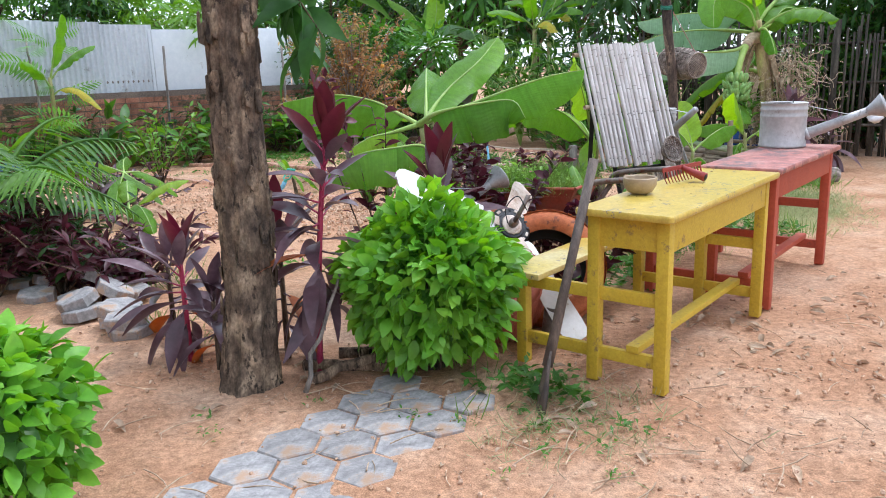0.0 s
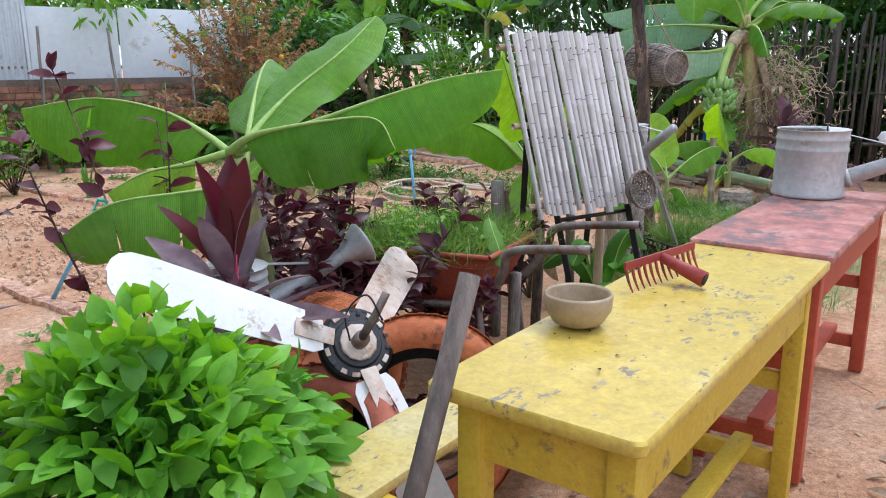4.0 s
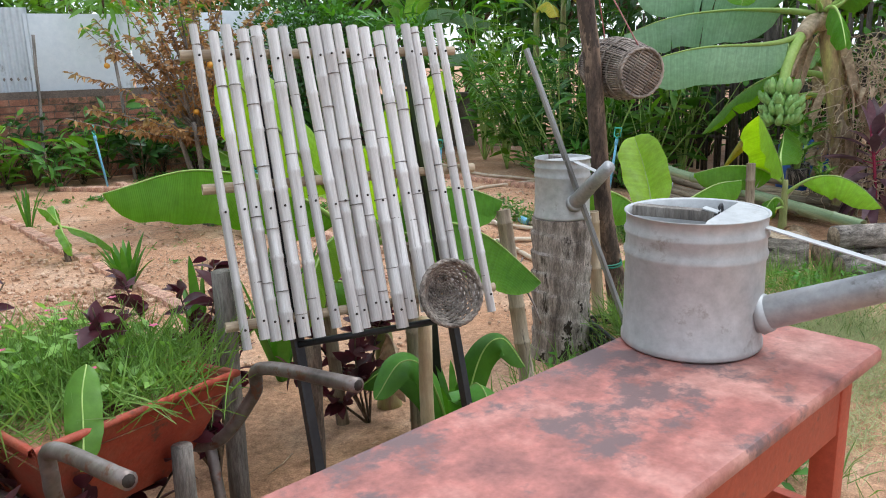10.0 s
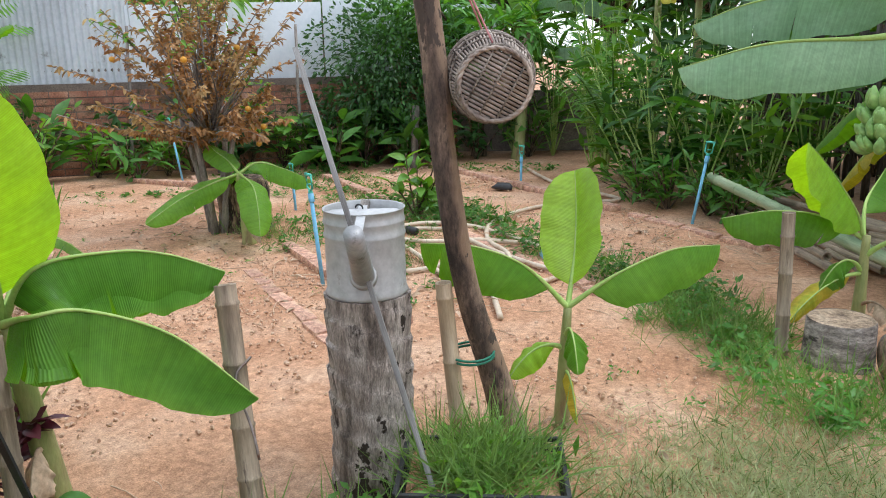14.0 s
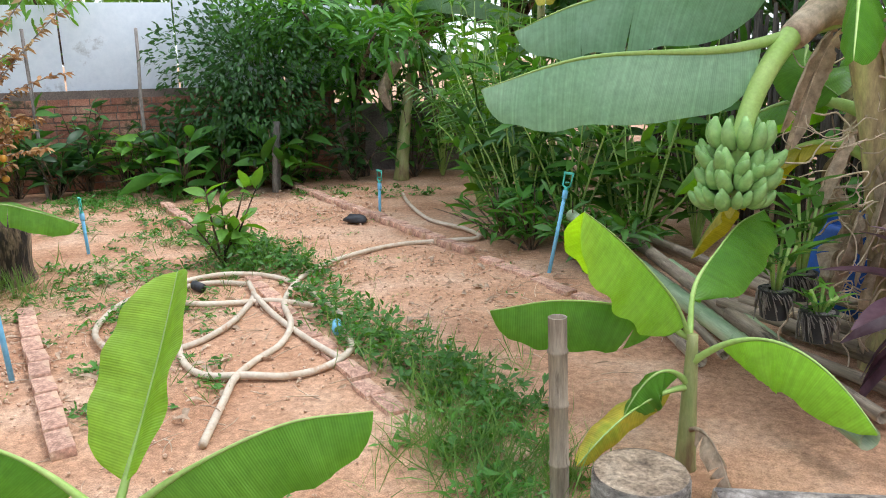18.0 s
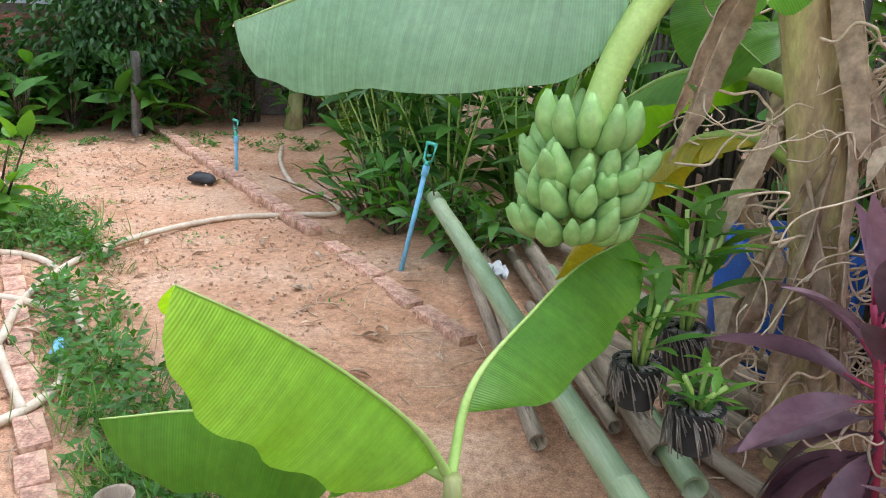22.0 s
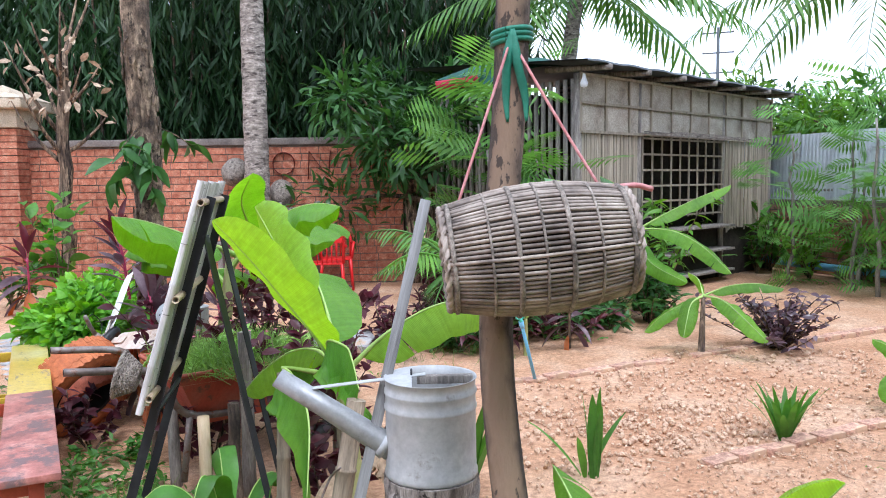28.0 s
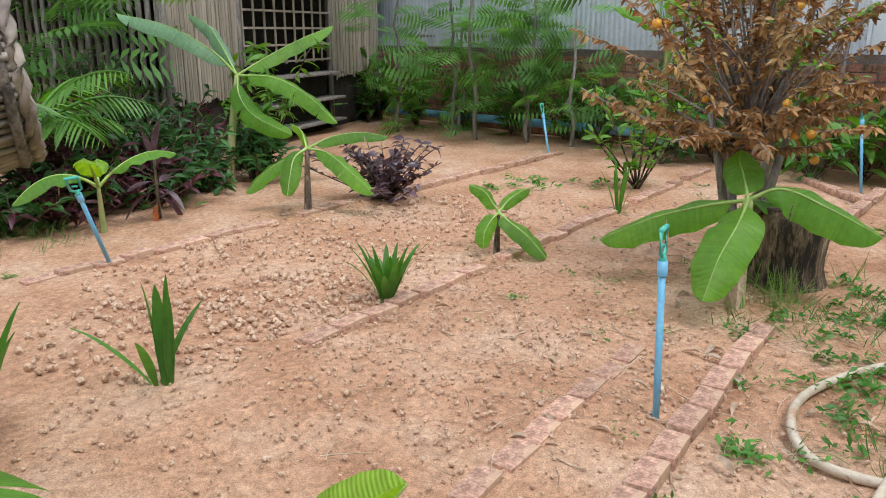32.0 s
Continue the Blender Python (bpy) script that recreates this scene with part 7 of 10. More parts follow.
rib_leaf(yellowing_banana, (4.05, 9.03, 0), [(4.04, 9.05, 0.46), (4.05, 9.16, 0.61), (4.13, 9.36, 0.70), (4.21, 9.58, 0.75), (4.31, 9.80, 0.76)], (-0.15, 0.0, 1.0), 0.34, (1.3, 0.75), L_BANANA, 0, 49, 0.16, 0.009)
rib_leaf(yellowing_banana, (4.05, 9.03, 0), [(4.04, 9.05, 0.46), (3.86, 8.98, 0.57), (3.63, 8.92, 0.60), (3.40, 8.88, 0.56)], (0.05, -0.15, 1.0), 0.34, (1.25, 0.9), L_BANANA, 1, 51, 0.16, 0.009)

# banana tree with fruit
bt = thing("banana_tree", "tall banana tree carrying a bunch of green bananas", "banana plant", pose(4.78, 10.1, 0))
line = spline([(0.12, 0.03, -0.05), (0.07, 0.02, 0.5), (-0.02, -0.01, 1.0), (-0.12, -0.04, 1.4), (-0.2, -0.05, 1.75)], 8)
part("stem", rod(line, np.interp(line[:, 2], [0, 0.2, 1.2, 1.8], [0.12, 0.085, 0.07, 0.06]), 16), mat("old banana stem", [(0.2, 0.13, 0.08), (0.42, 0.33, 0.17), (0.52, 0.5, 0.2)], scale=6, fine=60, rough=0.7, bump=0.5, stretch=(2, 2, 0.5), mid=18), bt)
for k, (z, tip, w, sag, fold, roll, mtl) in enumerate([
        (1.6, (4.5, 9.35, 1.35), 0.32, 0.14, 1.0, 10, L_BANANA), (1.6, (5.2, 9.3, 1.7), 0.42, 0.2, 0.6, 0, L_BANANA),
        (1.7, (5.6, 10.3, 2.2), 0.45, 0.2, 0.4, 0, L_BANANA), (1.7, (4.6, 11.4, 2.2), 0.45, 0.2, 0.4, 0, L_BANANA), (1.72, (4.2, 9.6, 2.5), 0.4, 0.05, 0.3, 0, L_BANANA_LIGHT), (1.1, (3.95, 10.9, 0.62), 0.34, 0.25, 0.5, 0, L_BANANA), (0.9, (4.05, 10.55, 0.35), 0.3, 0.3, 0.3, 0, L_BANANA_YEL)]):
    p = np.array([np.interp(z, line[:, 2], line[:, i]) for i in range(3)])
    banana_leaf(bt, p, np.array(tip) - (4.78, 10.1, 0), w, sag, roll, fold, 0.2, mtl, 2, k + 60, thick=0.024)
rib_leaf(bt, (4.78, 10.1, 0), [(4.58, 10.04, 1.50), (4.35, 9.83, 1.44), (4.10, 9.72, 1.39), (3.58, 9.78, 1.37), (3.10, 9.95, 1.24)], (0.0, -0.2, 1.0), 0.58, (1.2, 0.7), L_BANANA_PALE, 0, 53, 0.28, 0.022)
rib_leaf(bt, (4.78, 10.1, 0), [(4.58, 10.06, 1.60), (4.30, 10.10, 1.64), (3.90, 10.20, 1.66), (3.50, 10.32, 1.62), (3.15, 10.42, 1.50)], (0.0, -0.25, 1.0), 0.56, (1.1, 0.6), L_BANANA_PALE, 2, 55, 0.2, 0.022)
rib_leaf(bt, (4.78, 10.1, 0), [(4.58, 10.06, 1.65), (4.35, 10.20, 1.80), (3.90, 10.45, 1.88), (3.30, 10.70, 1.80)], (0.0, -0.35, 1.0), 0.5, (0.9, 0.5), L_BANANA_PALE, 3, 57, 0.18, 0.02)
for k in range(16):
    a, z = rng.uniform(0, 6.28), rng.uniform(0.7, 1.5)
    p = np.array([np.interp(z, line[:, 2], line[:, i]) for i in range(3)]) + 0.09 * np.array([math.cos(a), math.sin(a), 0])
    tip = p + np.array([0.18 * math.cos(a), 0.18 * math.sin(a), -rng.uniform(0.25, 0.55)])
    banana_leaf(bt, p, tip, rng.uniform(0.05, 0.13), 0.1, rng.uniform(-60, 60), 1.0, 0.1, L_DRY, 2, k + 90, thick=0.008)
rib_leaf(bt, (4.78, 10.1, 0), [(4.62, 10.41, 1.27), (4.69, 10.30, 1.20), (4.70, 10.21, 1.08), (4.68, 10.16, 0.95)], (-0.1, -0.9, 0.3), 0.2, (0.7, 0.9), L_DRY, 3, 301, 0.05, 0.006)
rib_leaf(bt, (4.78, 10.1, 0), [(4.79, 10.48, 1.18), (4.86, 10.36, 1.07), (4.88, 10.29, 0.85), (4.83, 10.22, 0.71)], (-0.1, -0.9, 0.3), 0.18, (0.8, 0.9), L_DRY, 3, 304, 0.05, 0.006)
rib_leaf(bt, (4.78, 10.1, 0), [(4.66, 10.37, 0.95), (4.62, 10.27, 0.83), (4.69, 10.18, 0.68), (4.75, 10.14, 0.51)], (-0.1, -0.9, 0.3), 0.14, (0.9, 0.9), L_DRY, 2, 307, 0.05, 0.006)
rib_leaf(bt, (4.78, 10.1, 0), [(4.76, 10.20, 0.53), (4.63, 10.06, 0.54), (4.60, 9.97, 0.45)], (-0.1, -0.9, 0.3), 0.16, (0.9, 0.9), L_DRY, 2, 310, 0.05, 0.006)
rib_leaf(bt, (4.78, 10.1, 0), [(4.50, 10.48, 1.40), (4.49, 10.34, 1.30), (4.61, 10.22, 1.19)], (0.1, -0.9, 0.3), 0.3, (0.3, 0.3), L_BANANA, 0, 313, 0.05, 0.008)
rib_leaf(bt, (4.78, 10.1, 0), [(4.72, 10.55, 1.42), (4.75, 10.41, 1.32), (4.69, 10.31, 1.24)], (0.1, -0.9, 0.3), 0.24, (0.3, 0.3), L_BANANA, 0, 316, 0.05, 0.008)
rib_leaf(bt, (4.78, 10.1, 0), [(4.58, 10.05, 1.62), (4.48, 9.84, 1.67), (4.33, 9.80, 1.91), (3.94, 9.73, 2.00), (3.84, 9.56, 1.66)], (0.0, -0.8, 0.5), 0.42, (0.5, 0.6), L_BANANA, 0, 330, 0.2, 0.016)
rib_leaf(bt, (4.78, 10.1, 0), [(4.58, 10.05, 1.62), (4.62, 10.05, 1.74), (4.54, 10.03, 2.05), (4.51, 10.11, 2.43)], (0.0, -0.9, 0.3), 0.4, (0.3, 0.4), L_BANANA, 0, 333, 0.16, 0.016)
rib_leaf(bt, (4.78, 10.1, 0), [(4.58, 10.05, 1.62), (4.68, 9.93, 1.67), (4.91, 9.97, 1.88), (5.11, 9.84, 1.78)], (0.0, -0.8, 0.5), 0.4, (0.6, 0.8), L_BANANA, 1, 336, 0.2, 0.016)
for k, (p, q, w) in enumerate((((4.8, 10.02, 0.98), (4.68, 9.84, 0.45), 0.16), ((4.74, 10.0, 0.92), (4.83, 9.8, 0.36), 0.14), ((4.86, 10.04, 0.86), (4.9, 9.83, 0.3), 0.16), ((4.7, 10.02, 0.72), (4.57, 9.93, 0.34), 0.15), ((4.9, 10.06, 1.05), (4.98, 9.88, 0.62), 0.15), ((4.8, 10.0, 0.6), (4.74, 9.86, 0.16), 0.13), ((4.78, 10.02, 1.2), (4.82, 9.86, 0.72), 0.15))):
    p, q = np.array(p), np.array(q)
    c = p * 0.5 + q * 0.5 + (0.03 * math.sin(k * 2.1), -0.07, 0.03)
    rib_leaf(bt, (4.78, 10.1, 0), [tuple(p), tuple(p * 0.4 + c * 0.6), tuple(c), tuple(q)], (0.5 * math.sin(k * 1.7), -0.9, 0.2), w, (1.3, 1.5), L_DRY, 3, 350 + 3 * k, 0.08, 0.006)
bl_ = spline([(-0.2, -0.08, 1.55), (-0.36, -0.22, 1.5), (-0.5, -0.36, 1.32), (-0.58, -0.45, 1.1), (-0.6, -0.5, 0.85)], 8)
bunch = thing("banana_bunch", "hanging bunch of unripe green bananas", "bananas", pose(4.78, 10.1, 0))
part("fruit_stalk", Geo().tube(bl_, np.linspace(0.05, 0.032, len(bl_)), 12), L_MIDRIB, bunch, "thick curved green stalk")
part("bract", Geo().tube(spline([(-0.16, -0.06, 1.55), (-0.3, -0.16, 1.53), (-0.42, -0.28, 1.43)], 5), [0.07, 0.075, 0.075, 0.07, 0.07, 0.068, 0.065, 0.06, 0.06, 0.058, 0.055], 12), L_DRY, bunch, "dry brown bract")
bv = Geo().tube(bez((0, 0, 0), (0.07, 0, -0.012), (0.09, 0, 0.074), 10), [0.008, 0.013, 0.019, 0.0225, 0.0238, 0.024, 0.0235, 0.0205, 0.0145, 0.006], 8)
BAN = bpy.data.meshes.new("banana")
BAN.from_pydata(np.concatenate(bv.v).tolist(), [], bv.f)
BAN.materials.append(L_FRUIT)
BAN.shade_smooth()
for tier in range(4):
    z = 0.985 - tier * 0.08
    p = np.array([np.interp(-z, -bl_[:, 2], bl_[:, i]) for i in range(3)])
    for row in range(2):
        k = 12 - row - tier // 2
        for i in range(k):
            a = 6.283 * (i + 0.5 * row) / k + tier * 0.7
            o = new("banana", BAN)
            o.parent = bunch
            o.matrix_basis = Matrix.Translation(p + (0, 0, 0.03 * row)) @ Euler((0, 0, a + rng.normal() * 0.05)).to_matrix().to_4x4() @ Euler((rng.normal() * 0.12, 0.22 - 0.5 * row + rng.normal() * 0.1, 0)).to_matrix().to_4x4() @ Matrix.Translation((0.05 - 0.012 * row, 0, 0)) @ Matrix.Scale((1.12 - 0.06 * tier) * rng.uniform(0.92, 1.08), 4)

# bamboo poles on the ground
POLES = [((4.62, 9.1, 0.14), (3.3, 11.5, 0.36), 0.042, 2), ((4.11, 9.92, 0.04), (3.35, 11.84, 0.04), 0.03, 1), ((4.03, 10.15, 0.09), (3.49, 11.76, 0.07), 0.03, 1), ((4.21, 9.97, 0.06), (4.06, 10.45, 0.06), 0.022, 1), ((4.47, 9.88, 0.1), (3.58, 12.18, 0.12), 0.042, 1), ((4.56, 9.75, 0.09), (3.94, 11.29, 0.12), 0.04, 2), ((4.75, 9.49, 0.05), (4.14, 10.77, 0.05), 0.028, 1), ((4.92, 9.7, 0.04), (4.43, 10.2, 0.05), 0.028, 1), ((4.76, 10.0, 0.14), (4.2, 10.49, 0.15), 0.03, 1), ((4.89, 10.08, 0.16), (4.3, 10.48, 0.17), 0.032, 1), ((4.75, 10.26, 0.08), (4.1, 10.8, 0.1), 0.034, 1), ((4.78, 10.39, 0.12), (4.2, 11.2, 0.13), 0.032, 1), ((4.33, 10.09, 0.04), (3.9, 11.0, 0.05), 0.026, 1), ((5.11, 10.51, 0.05), (4.36, 11.57, 0.07), 0.035, 1), ((4.83, 10.62, 0.05), (3.83, 12.02, 0.07), 0.034, 1), ((4.62, 10.72, 0.12), (3.76, 11.94, 0.14), 0.03, 1), ((4.3, 10.25, 0.05), (3.62, 11.85, 0.05), 0.032, 1), ((4.98, 10.2, 0.22), (4.45, 10.62, 0.23), 0.028, 1), ((4.95, 9.95, 0.07), (4.5, 10.35, 0.08), 0.034, 1)]
for k, (a, b, r, mt) in enumerate(POLES):
    cane("bamboo_pole", a, b, r, M_BAMBOO_GREEN if mt == 2 else M_BAMBOO_OLD, "thick fading green bamboo pole lying on a heap" if mt == 2 else "old tan bamboo pole lying on a heap", "bamboo pole", "heap of bamboo poles", node=0.3, seed=k, sides=12)

# orchid pots, drum and cordyline beside the heap
for x, y, z, s in ((4.49, 9.96, 0.35, 1.35), (4.37, 9.71, 0.34, 1.0), (4.52, 9.62, 0.29, 0.6)):
    o = thing("potted_orchid", "orchid with strap leaves in a small black pot", "potted plant", pose(x, y, z), "orchids on the bamboo heap")
    part("pot", Geo().lathe([(0, 0), (0.05, 0), (0.065, 0.11), (0.07, 0.12), (0.06, 0.12), (0.05, 0.1), (0, 0.1)], 18), M_BLACKP, o, "black plastic pot", "angle")
    g = Geo()
    for i in range(70):
        a = rng.uniform(0, 6.28)
        g.tube(bez((0.03 * math.cos(a), 0.03 * math.sin(a), 0.12), (0.08 * math.cos(a + 0.4), 0.08 * math.sin(a + 0.4), 0.13), (0.075 * math.cos(a + 0.8), 0.075 * math.sin(a + 0.8), rng.uniform(-0.02, 0.1)), 5), 0.0022, 4)
    tagged(part("root_tangle", g, M_GREYWOOD, o, "tangle of grey roots"), kind="stuff")
    for i in range(5):
        a = i * 1.3
        top = np.array([0.06 * math.cos(a), 0.06 * math.sin(a), (0.3 + 0.05 * (i % 2)) * s])
        part("cane", rod([(0.01 * math.cos(a), 0.01 * math.sin(a), 0.1), top * 0.5 + (0, 0, 0.06), top], 0.007, 6), L_MIDRIB, o)
        for j in range(5):
            b = a + j * 2.2
            lg = Geo()
            tv2, tf2 = blade(6, 0.26, 0.3, 0.25)
            strew(lg, tv2, tf2, [top * (0.55 + 0.11 * j)], frames(np.array([[math.cos(b), math.sin(b), 0.7]])), np.array([0.15 * s]))
            part("leaf", lg, L_LIGHT if j > 2 else L_MID, o)
dr = thing("blue_drum", "bright blue plastic drum standing behind a bamboo heap", "drum", pose(4.9, 10.85, 0))
part("body", Geo().lathe([(0, 0), (0.25, 0), (0.27, 0.03), (0.27, 0.2), (0.28, 0.22), (0.28, 0.25), (0.27, 0.27), (0.27, 0.5), (0.25, 0.53), (0.23, 0.53), (0.23, 0.46), (0, 0.46)], 36), M_BARREL, dr)
cordyline((5.0, 9.74, 0), 1.0, 34, "large purple cordyline with crimson stalk", 0.3, 0.33, (-0.14, -0.1), L_CORDY_PINK)
cordyline((5.15, 9.2, 0), 0.6, 16, "purple cordyline with drooping leaves", 0.0, 0.32)

# stump slice and logs
for (x, y, z), r, h, ry in (((3.92, 8.6, 0), 0.145, 0.2, 0),):
    s_ = thing("wood_stump", "low sawn tree stump with a rough top", "stump", pose(x, y, z))
    part("trunk", Geo().lathe([(0, -0.02), (r * 1.05, -0.02), (r * 1.0, 0.1), (r * 0.98, h - 0.012), (r * 0.94, h)], 28), M_PALMTRUNK, s_, "", "angle")
    part("cut_top", Geo().lathe([(r * 0.95, h - 0.002), (r * 0.6, h + 0.004), (r * 0.3, h - 0.006), (0, h + 0.002)], 28), M_CUT, s_)
for a, b, r in (((4.08, 8.42, 0.1), (4.75, 8.6, 0.1), 0.1), ((4.1, 8.2, 0.08), (4.7, 8.25, 0.08), 0.08), ((4.12, 8.36, 0.23), (4.7, 8.45, 0.24), 0.075)):
    s_ = thing("log", "short grey log lying beside a stump", "log", None, "logs beside the stump")
    part("bark", rod([a, np.array(a) * 0.5 + np.array(b) * 0.5, b], [r, r * 0.97, r], 18), M_PALMTRUNK, s_)
    d = (np.array(b) - np.array(a)) / np.linalg.norm(np.array(b) - np.array(a))
    part("cut_end", rod([np.array(a) - d * 0.003, np.array(a) + d * 0.001], r * 0.88, 18), M_CUT, s_)

# ---- garden beds ----
def brick_row(p, q, label, bl=0.19, gap=0.012, bury=0.025, wob=2.0, material=None):
    row = thing("brick_edging", label, "edging", None, "brick edgings of the beds")
    p, q = np.asarray(p, float), np.asarray(q, float)
    L = np.linalg.norm(q - p)
    u = (q - p) / L
    ang = math.degrees(math.atan2(u[1], u[0]))
    if "edge" not in EDGE:
        EDGE["edge"] = [Geo().box((0, 0, 0), (bl - 0.01 * k, 0.09, 0.06), bevel=0.006) for k in range(2)]
        EDGE["mesh"] = [g.obj("tmp", M_BRICK_EDGE, smooth="angle") for g in EDGE["edge"]]
        EDGE["data"] = [o.data for o in EDGE["mesh"]]
        for o in EDGE["mesh"]:
            bpy.data.objects.remove(o)
    s = 0.0
    while s < L:
        if rng.random() > (0.08 if bury > 0.03 else 0.0):
            o = new("brick", EDGE["data"][int(rng.integers(0, 2))])
            o.parent = row
            c = p + u * (s + bl / 2)
            o.matrix_basis = pose(c[0] + rng.normal() * 0.006, c[1] + rng.normal() * 0.006, 0.03 - bury + rng.normal() * 0.004, rng.normal() * wob, rng.normal() * wob * 0.6, ang + rng.normal() * wob)
        s += bl + gap
    return row


EDGE = {}
brick_row((1.9, 8.5), (0.52, 9.72), "row of dusty red bricks edging a garden bed", bury=0.02)
brick_row((1.7, 8.12), (0.62, 9.08), "row of half buried bricks edging a garden bed", bury=0.054)
brick_row((0.3, 7.75), (-3.6, 11.45), "row of half buried bricks edging a garden bed", bury=0.034)
brick_row((-0.55, 10.55), (-2.3, 12.35), "row of bricks edging a grassy bed", bury=0.012)
brick_row((-0.75, 6.2), (-3.9, 9.25), "row of half buried bricks edging a garden bed", bury=0.04)
brick_row((-2.75, 8.25), (-4.9, 10.35), "row of pale bricks edging a garden bed", bury=0.02)
brick_row((2.54, 11.72), (-0.9, 14.85), "row of bricks edging a garden bed", bury=0.01)
brick_row((3.7, 10.65), (2.75, 11.55), "row of half buried bricks edging a garden bed", bury=0.04)
brick_row((2.95, 9.15), (1.35, 10.75), "row of bricks half hidden in weeds", bury=0.046)
brick_row((0.95, 11.15), (-0.9, 12.9), "row of bricks half hidden in weeds", bury=0.02)
brick_row((-1.95, 12.0), (-2.9, 12.1), "row of bricks by the back wall", bury=0.01)

for b, t in (((3.184, 11.35, 0), (3.284, 11.49, 0.64)), ((-1.1, 6.57, 0), (-0.75, 6.53, 0.58)), ((1.137, 9.018, 0), (1.08, 9.02, 0.68)), ((-2.45, 12.3, 0), (-2.52, 12.25, 0.72)), ((-4.75, 10.2, 0), (-4.95, 10.15, 0.55)), ((-0.28, 11.12, 0), (-0.3, 11.12, 0.42)), ((1.4, 12.85, 0), (1.41, 12.85, 0.42)), ((-0.46, 14.66, 0), (-0.44, 14.66, 0.62))):
    stake(b, t)

# hose
hose = thing("garden_hose", "long cream garden hose lying in loops", "hose")
for k, pts in enumerate(([(1.21, 13.96), (1.52, 13.32), (1.91, 12.75), (2.3, 12.47), (2.51, 12.13), (2.28, 12.04), (1.93, 11.8), (1.73, 11.31), (1.65, 10.87), (1.79, 10.36), (2.04, 9.97), (2.12, 9.71), (2.11, 9.47), (2.15, 9.24), (2.21, 9.06), (2.35, 8.7)], [(2.03, 10.28), (1.72, 10.34), (1.57, 10.27), (1.33, 10.14), (1.01, 10.27), (0.93, 10.49), (1.13, 10.73), (1.45, 10.81), (1.82, 10.59), (2.26, 10.15)],
        [(1.39, 10.61), (1.2, 10.6), (1.09, 10.46), (0.87, 10.16), (1.01, 9.72), (1.25, 9.46), (1.5, 9.39), (1.68, 9.57), (1.73, 9.81), (1.66, 10.11), (1.56, 10.4), (1.41, 10.6)], [(1.08, 10.21), (1.5, 9.72), (1.78, 9.39), (1.98, 9.27), (2.18, 9.29), (2.35, 9.36), (2.47, 9.51), (2.5, 9.72), (2.35, 9.95)], [(1.56, 10.4), (1.86, 10.11), (2.19, 9.83), (2.5, 9.58)])):
    p = spline([(x, y, 0.014 + 0.014 * ((i + k) % 3 == 1)) for i, (x, y) in enumerate(pts)], 9)
    part("hose_loop", Geo().tube(p, 0.017, 10), M_HOSE, hose)
part("coupling", rod([(2.33, 9.93, 0.025), (2.28, 10.02, 0.03)], 0.03, 10), M_BLUE, hose, "blue hose coupling")
part("coupling", rod([(1.1, 10.47, 0.03), (1.19, 10.42, 0.03)], 0.03, 10), M_BLACKP, hose, "black hose coupling")
v, f = rock(8, 2)
tagged(Geo().add(v * (0.13, 0.08, 0.07), f).obj("plastic_bag", M_BLACKP, at=pose(1.28, 12.58, 0.03)), "crumpled black plastic bag on the ground", "bag")
v, f = rock(12, 2)
tagged(Geo().add(v * (0.05, 0.13, 0.035) + 0.018 * np.sin(v[:, ::-1] * 7), f).obj("cloth_rag", M_CLOTH, at=pose(3.7, 11.2, 0.12, 0, 0, 20)), "pale rag lying on the bamboo poles", "cloth")
v, f = rock(13, 2)
tagged(Geo().add(v * (0.09, 0.07, 0.1) + 0.01 * np.sin(v[:, ::-1] * 9), f).obj("white_cap", M_CLOTH, at=pose(5.35, 8.7, 0.62)), "white cap hung on a plant", "cap")


# ---- plants of the beds ----
def strap_plant(base, n, L, label, material=None, spread=0.6, w=0.1):
    p = thing("strap_leaf_plant", label, "plant", pose(*base), "strap leaved plants")
    for i in range(n):
        a = i * 2.4
        g = Geo()
        tip = np.array([math.cos(a) * spread * L * rng.uniform(0.4, 1), math.sin(a) * spread * L * rng.uniform(0.4, 1), L * rng.uniform(0.6, 1)])
        line = bez((0.02 * math.cos(a), 0.02 * math.sin(a), -0.01), tip * 0.5 + (0, 0, 0.16 * L), tip, 8)
        side = np.array([-math.sin(a), math.cos(a), 0])
        ww = np.array([0.5, 0.8, 1, 1, 0.9, 0.7, 0.45, 0.05]) * w * L * 0.5
        v = np.concatenate([line + side * ww[:, None] + (0, 0, 0.004), line, line - side * ww[:, None] + (0, 0, 0.004)])
        g.add(v, [(r * 8 + j, r * 8 + j + 1, (r + 1) * 8 + j + 1, (r + 1) * 8 + j) for r in range(2) for j in range(7)])
        part("leaf", g, material or L_MID, p)
    return p


strap_plant((0.6, 7.24, 0), 5, 0.44, "few upright strap leaves in bare earth", L_MID, 0.15, 0.13)
strap_plant((0.6, 7.2, 0), 3, 0.3, "low strap leaves in bare earth", L_MID, 1.0, 0.13)
strap_plant((-0.22, 8.15, 0), 22, 0.32, "dense tuft of strap leaves in bare earth", L_MID, 0.7, 0.13)
strap_plant((1.15, 6.75, 0), 12, 0.6, "tall tuft of strap leaves", L_MID, 0.45, 0.09)
strap_plant((-2.0, 10.0, 0), 7, 0.42, "tuft of thin strap leaves", L_MID, 0.4, 0.07)
strap_plant((1.95, 6.2, 0), 8, 0.36, "tuft of strap leaves under a board", L_MID, 0.4, 0.1)
reddish_banana = banana((-2.33, 7.68, 0), 0.47, "young banana plant with a reddish stem", [], 0.03, (-0.09, 0.01), stem=M_DARKPOLE, seed=70)
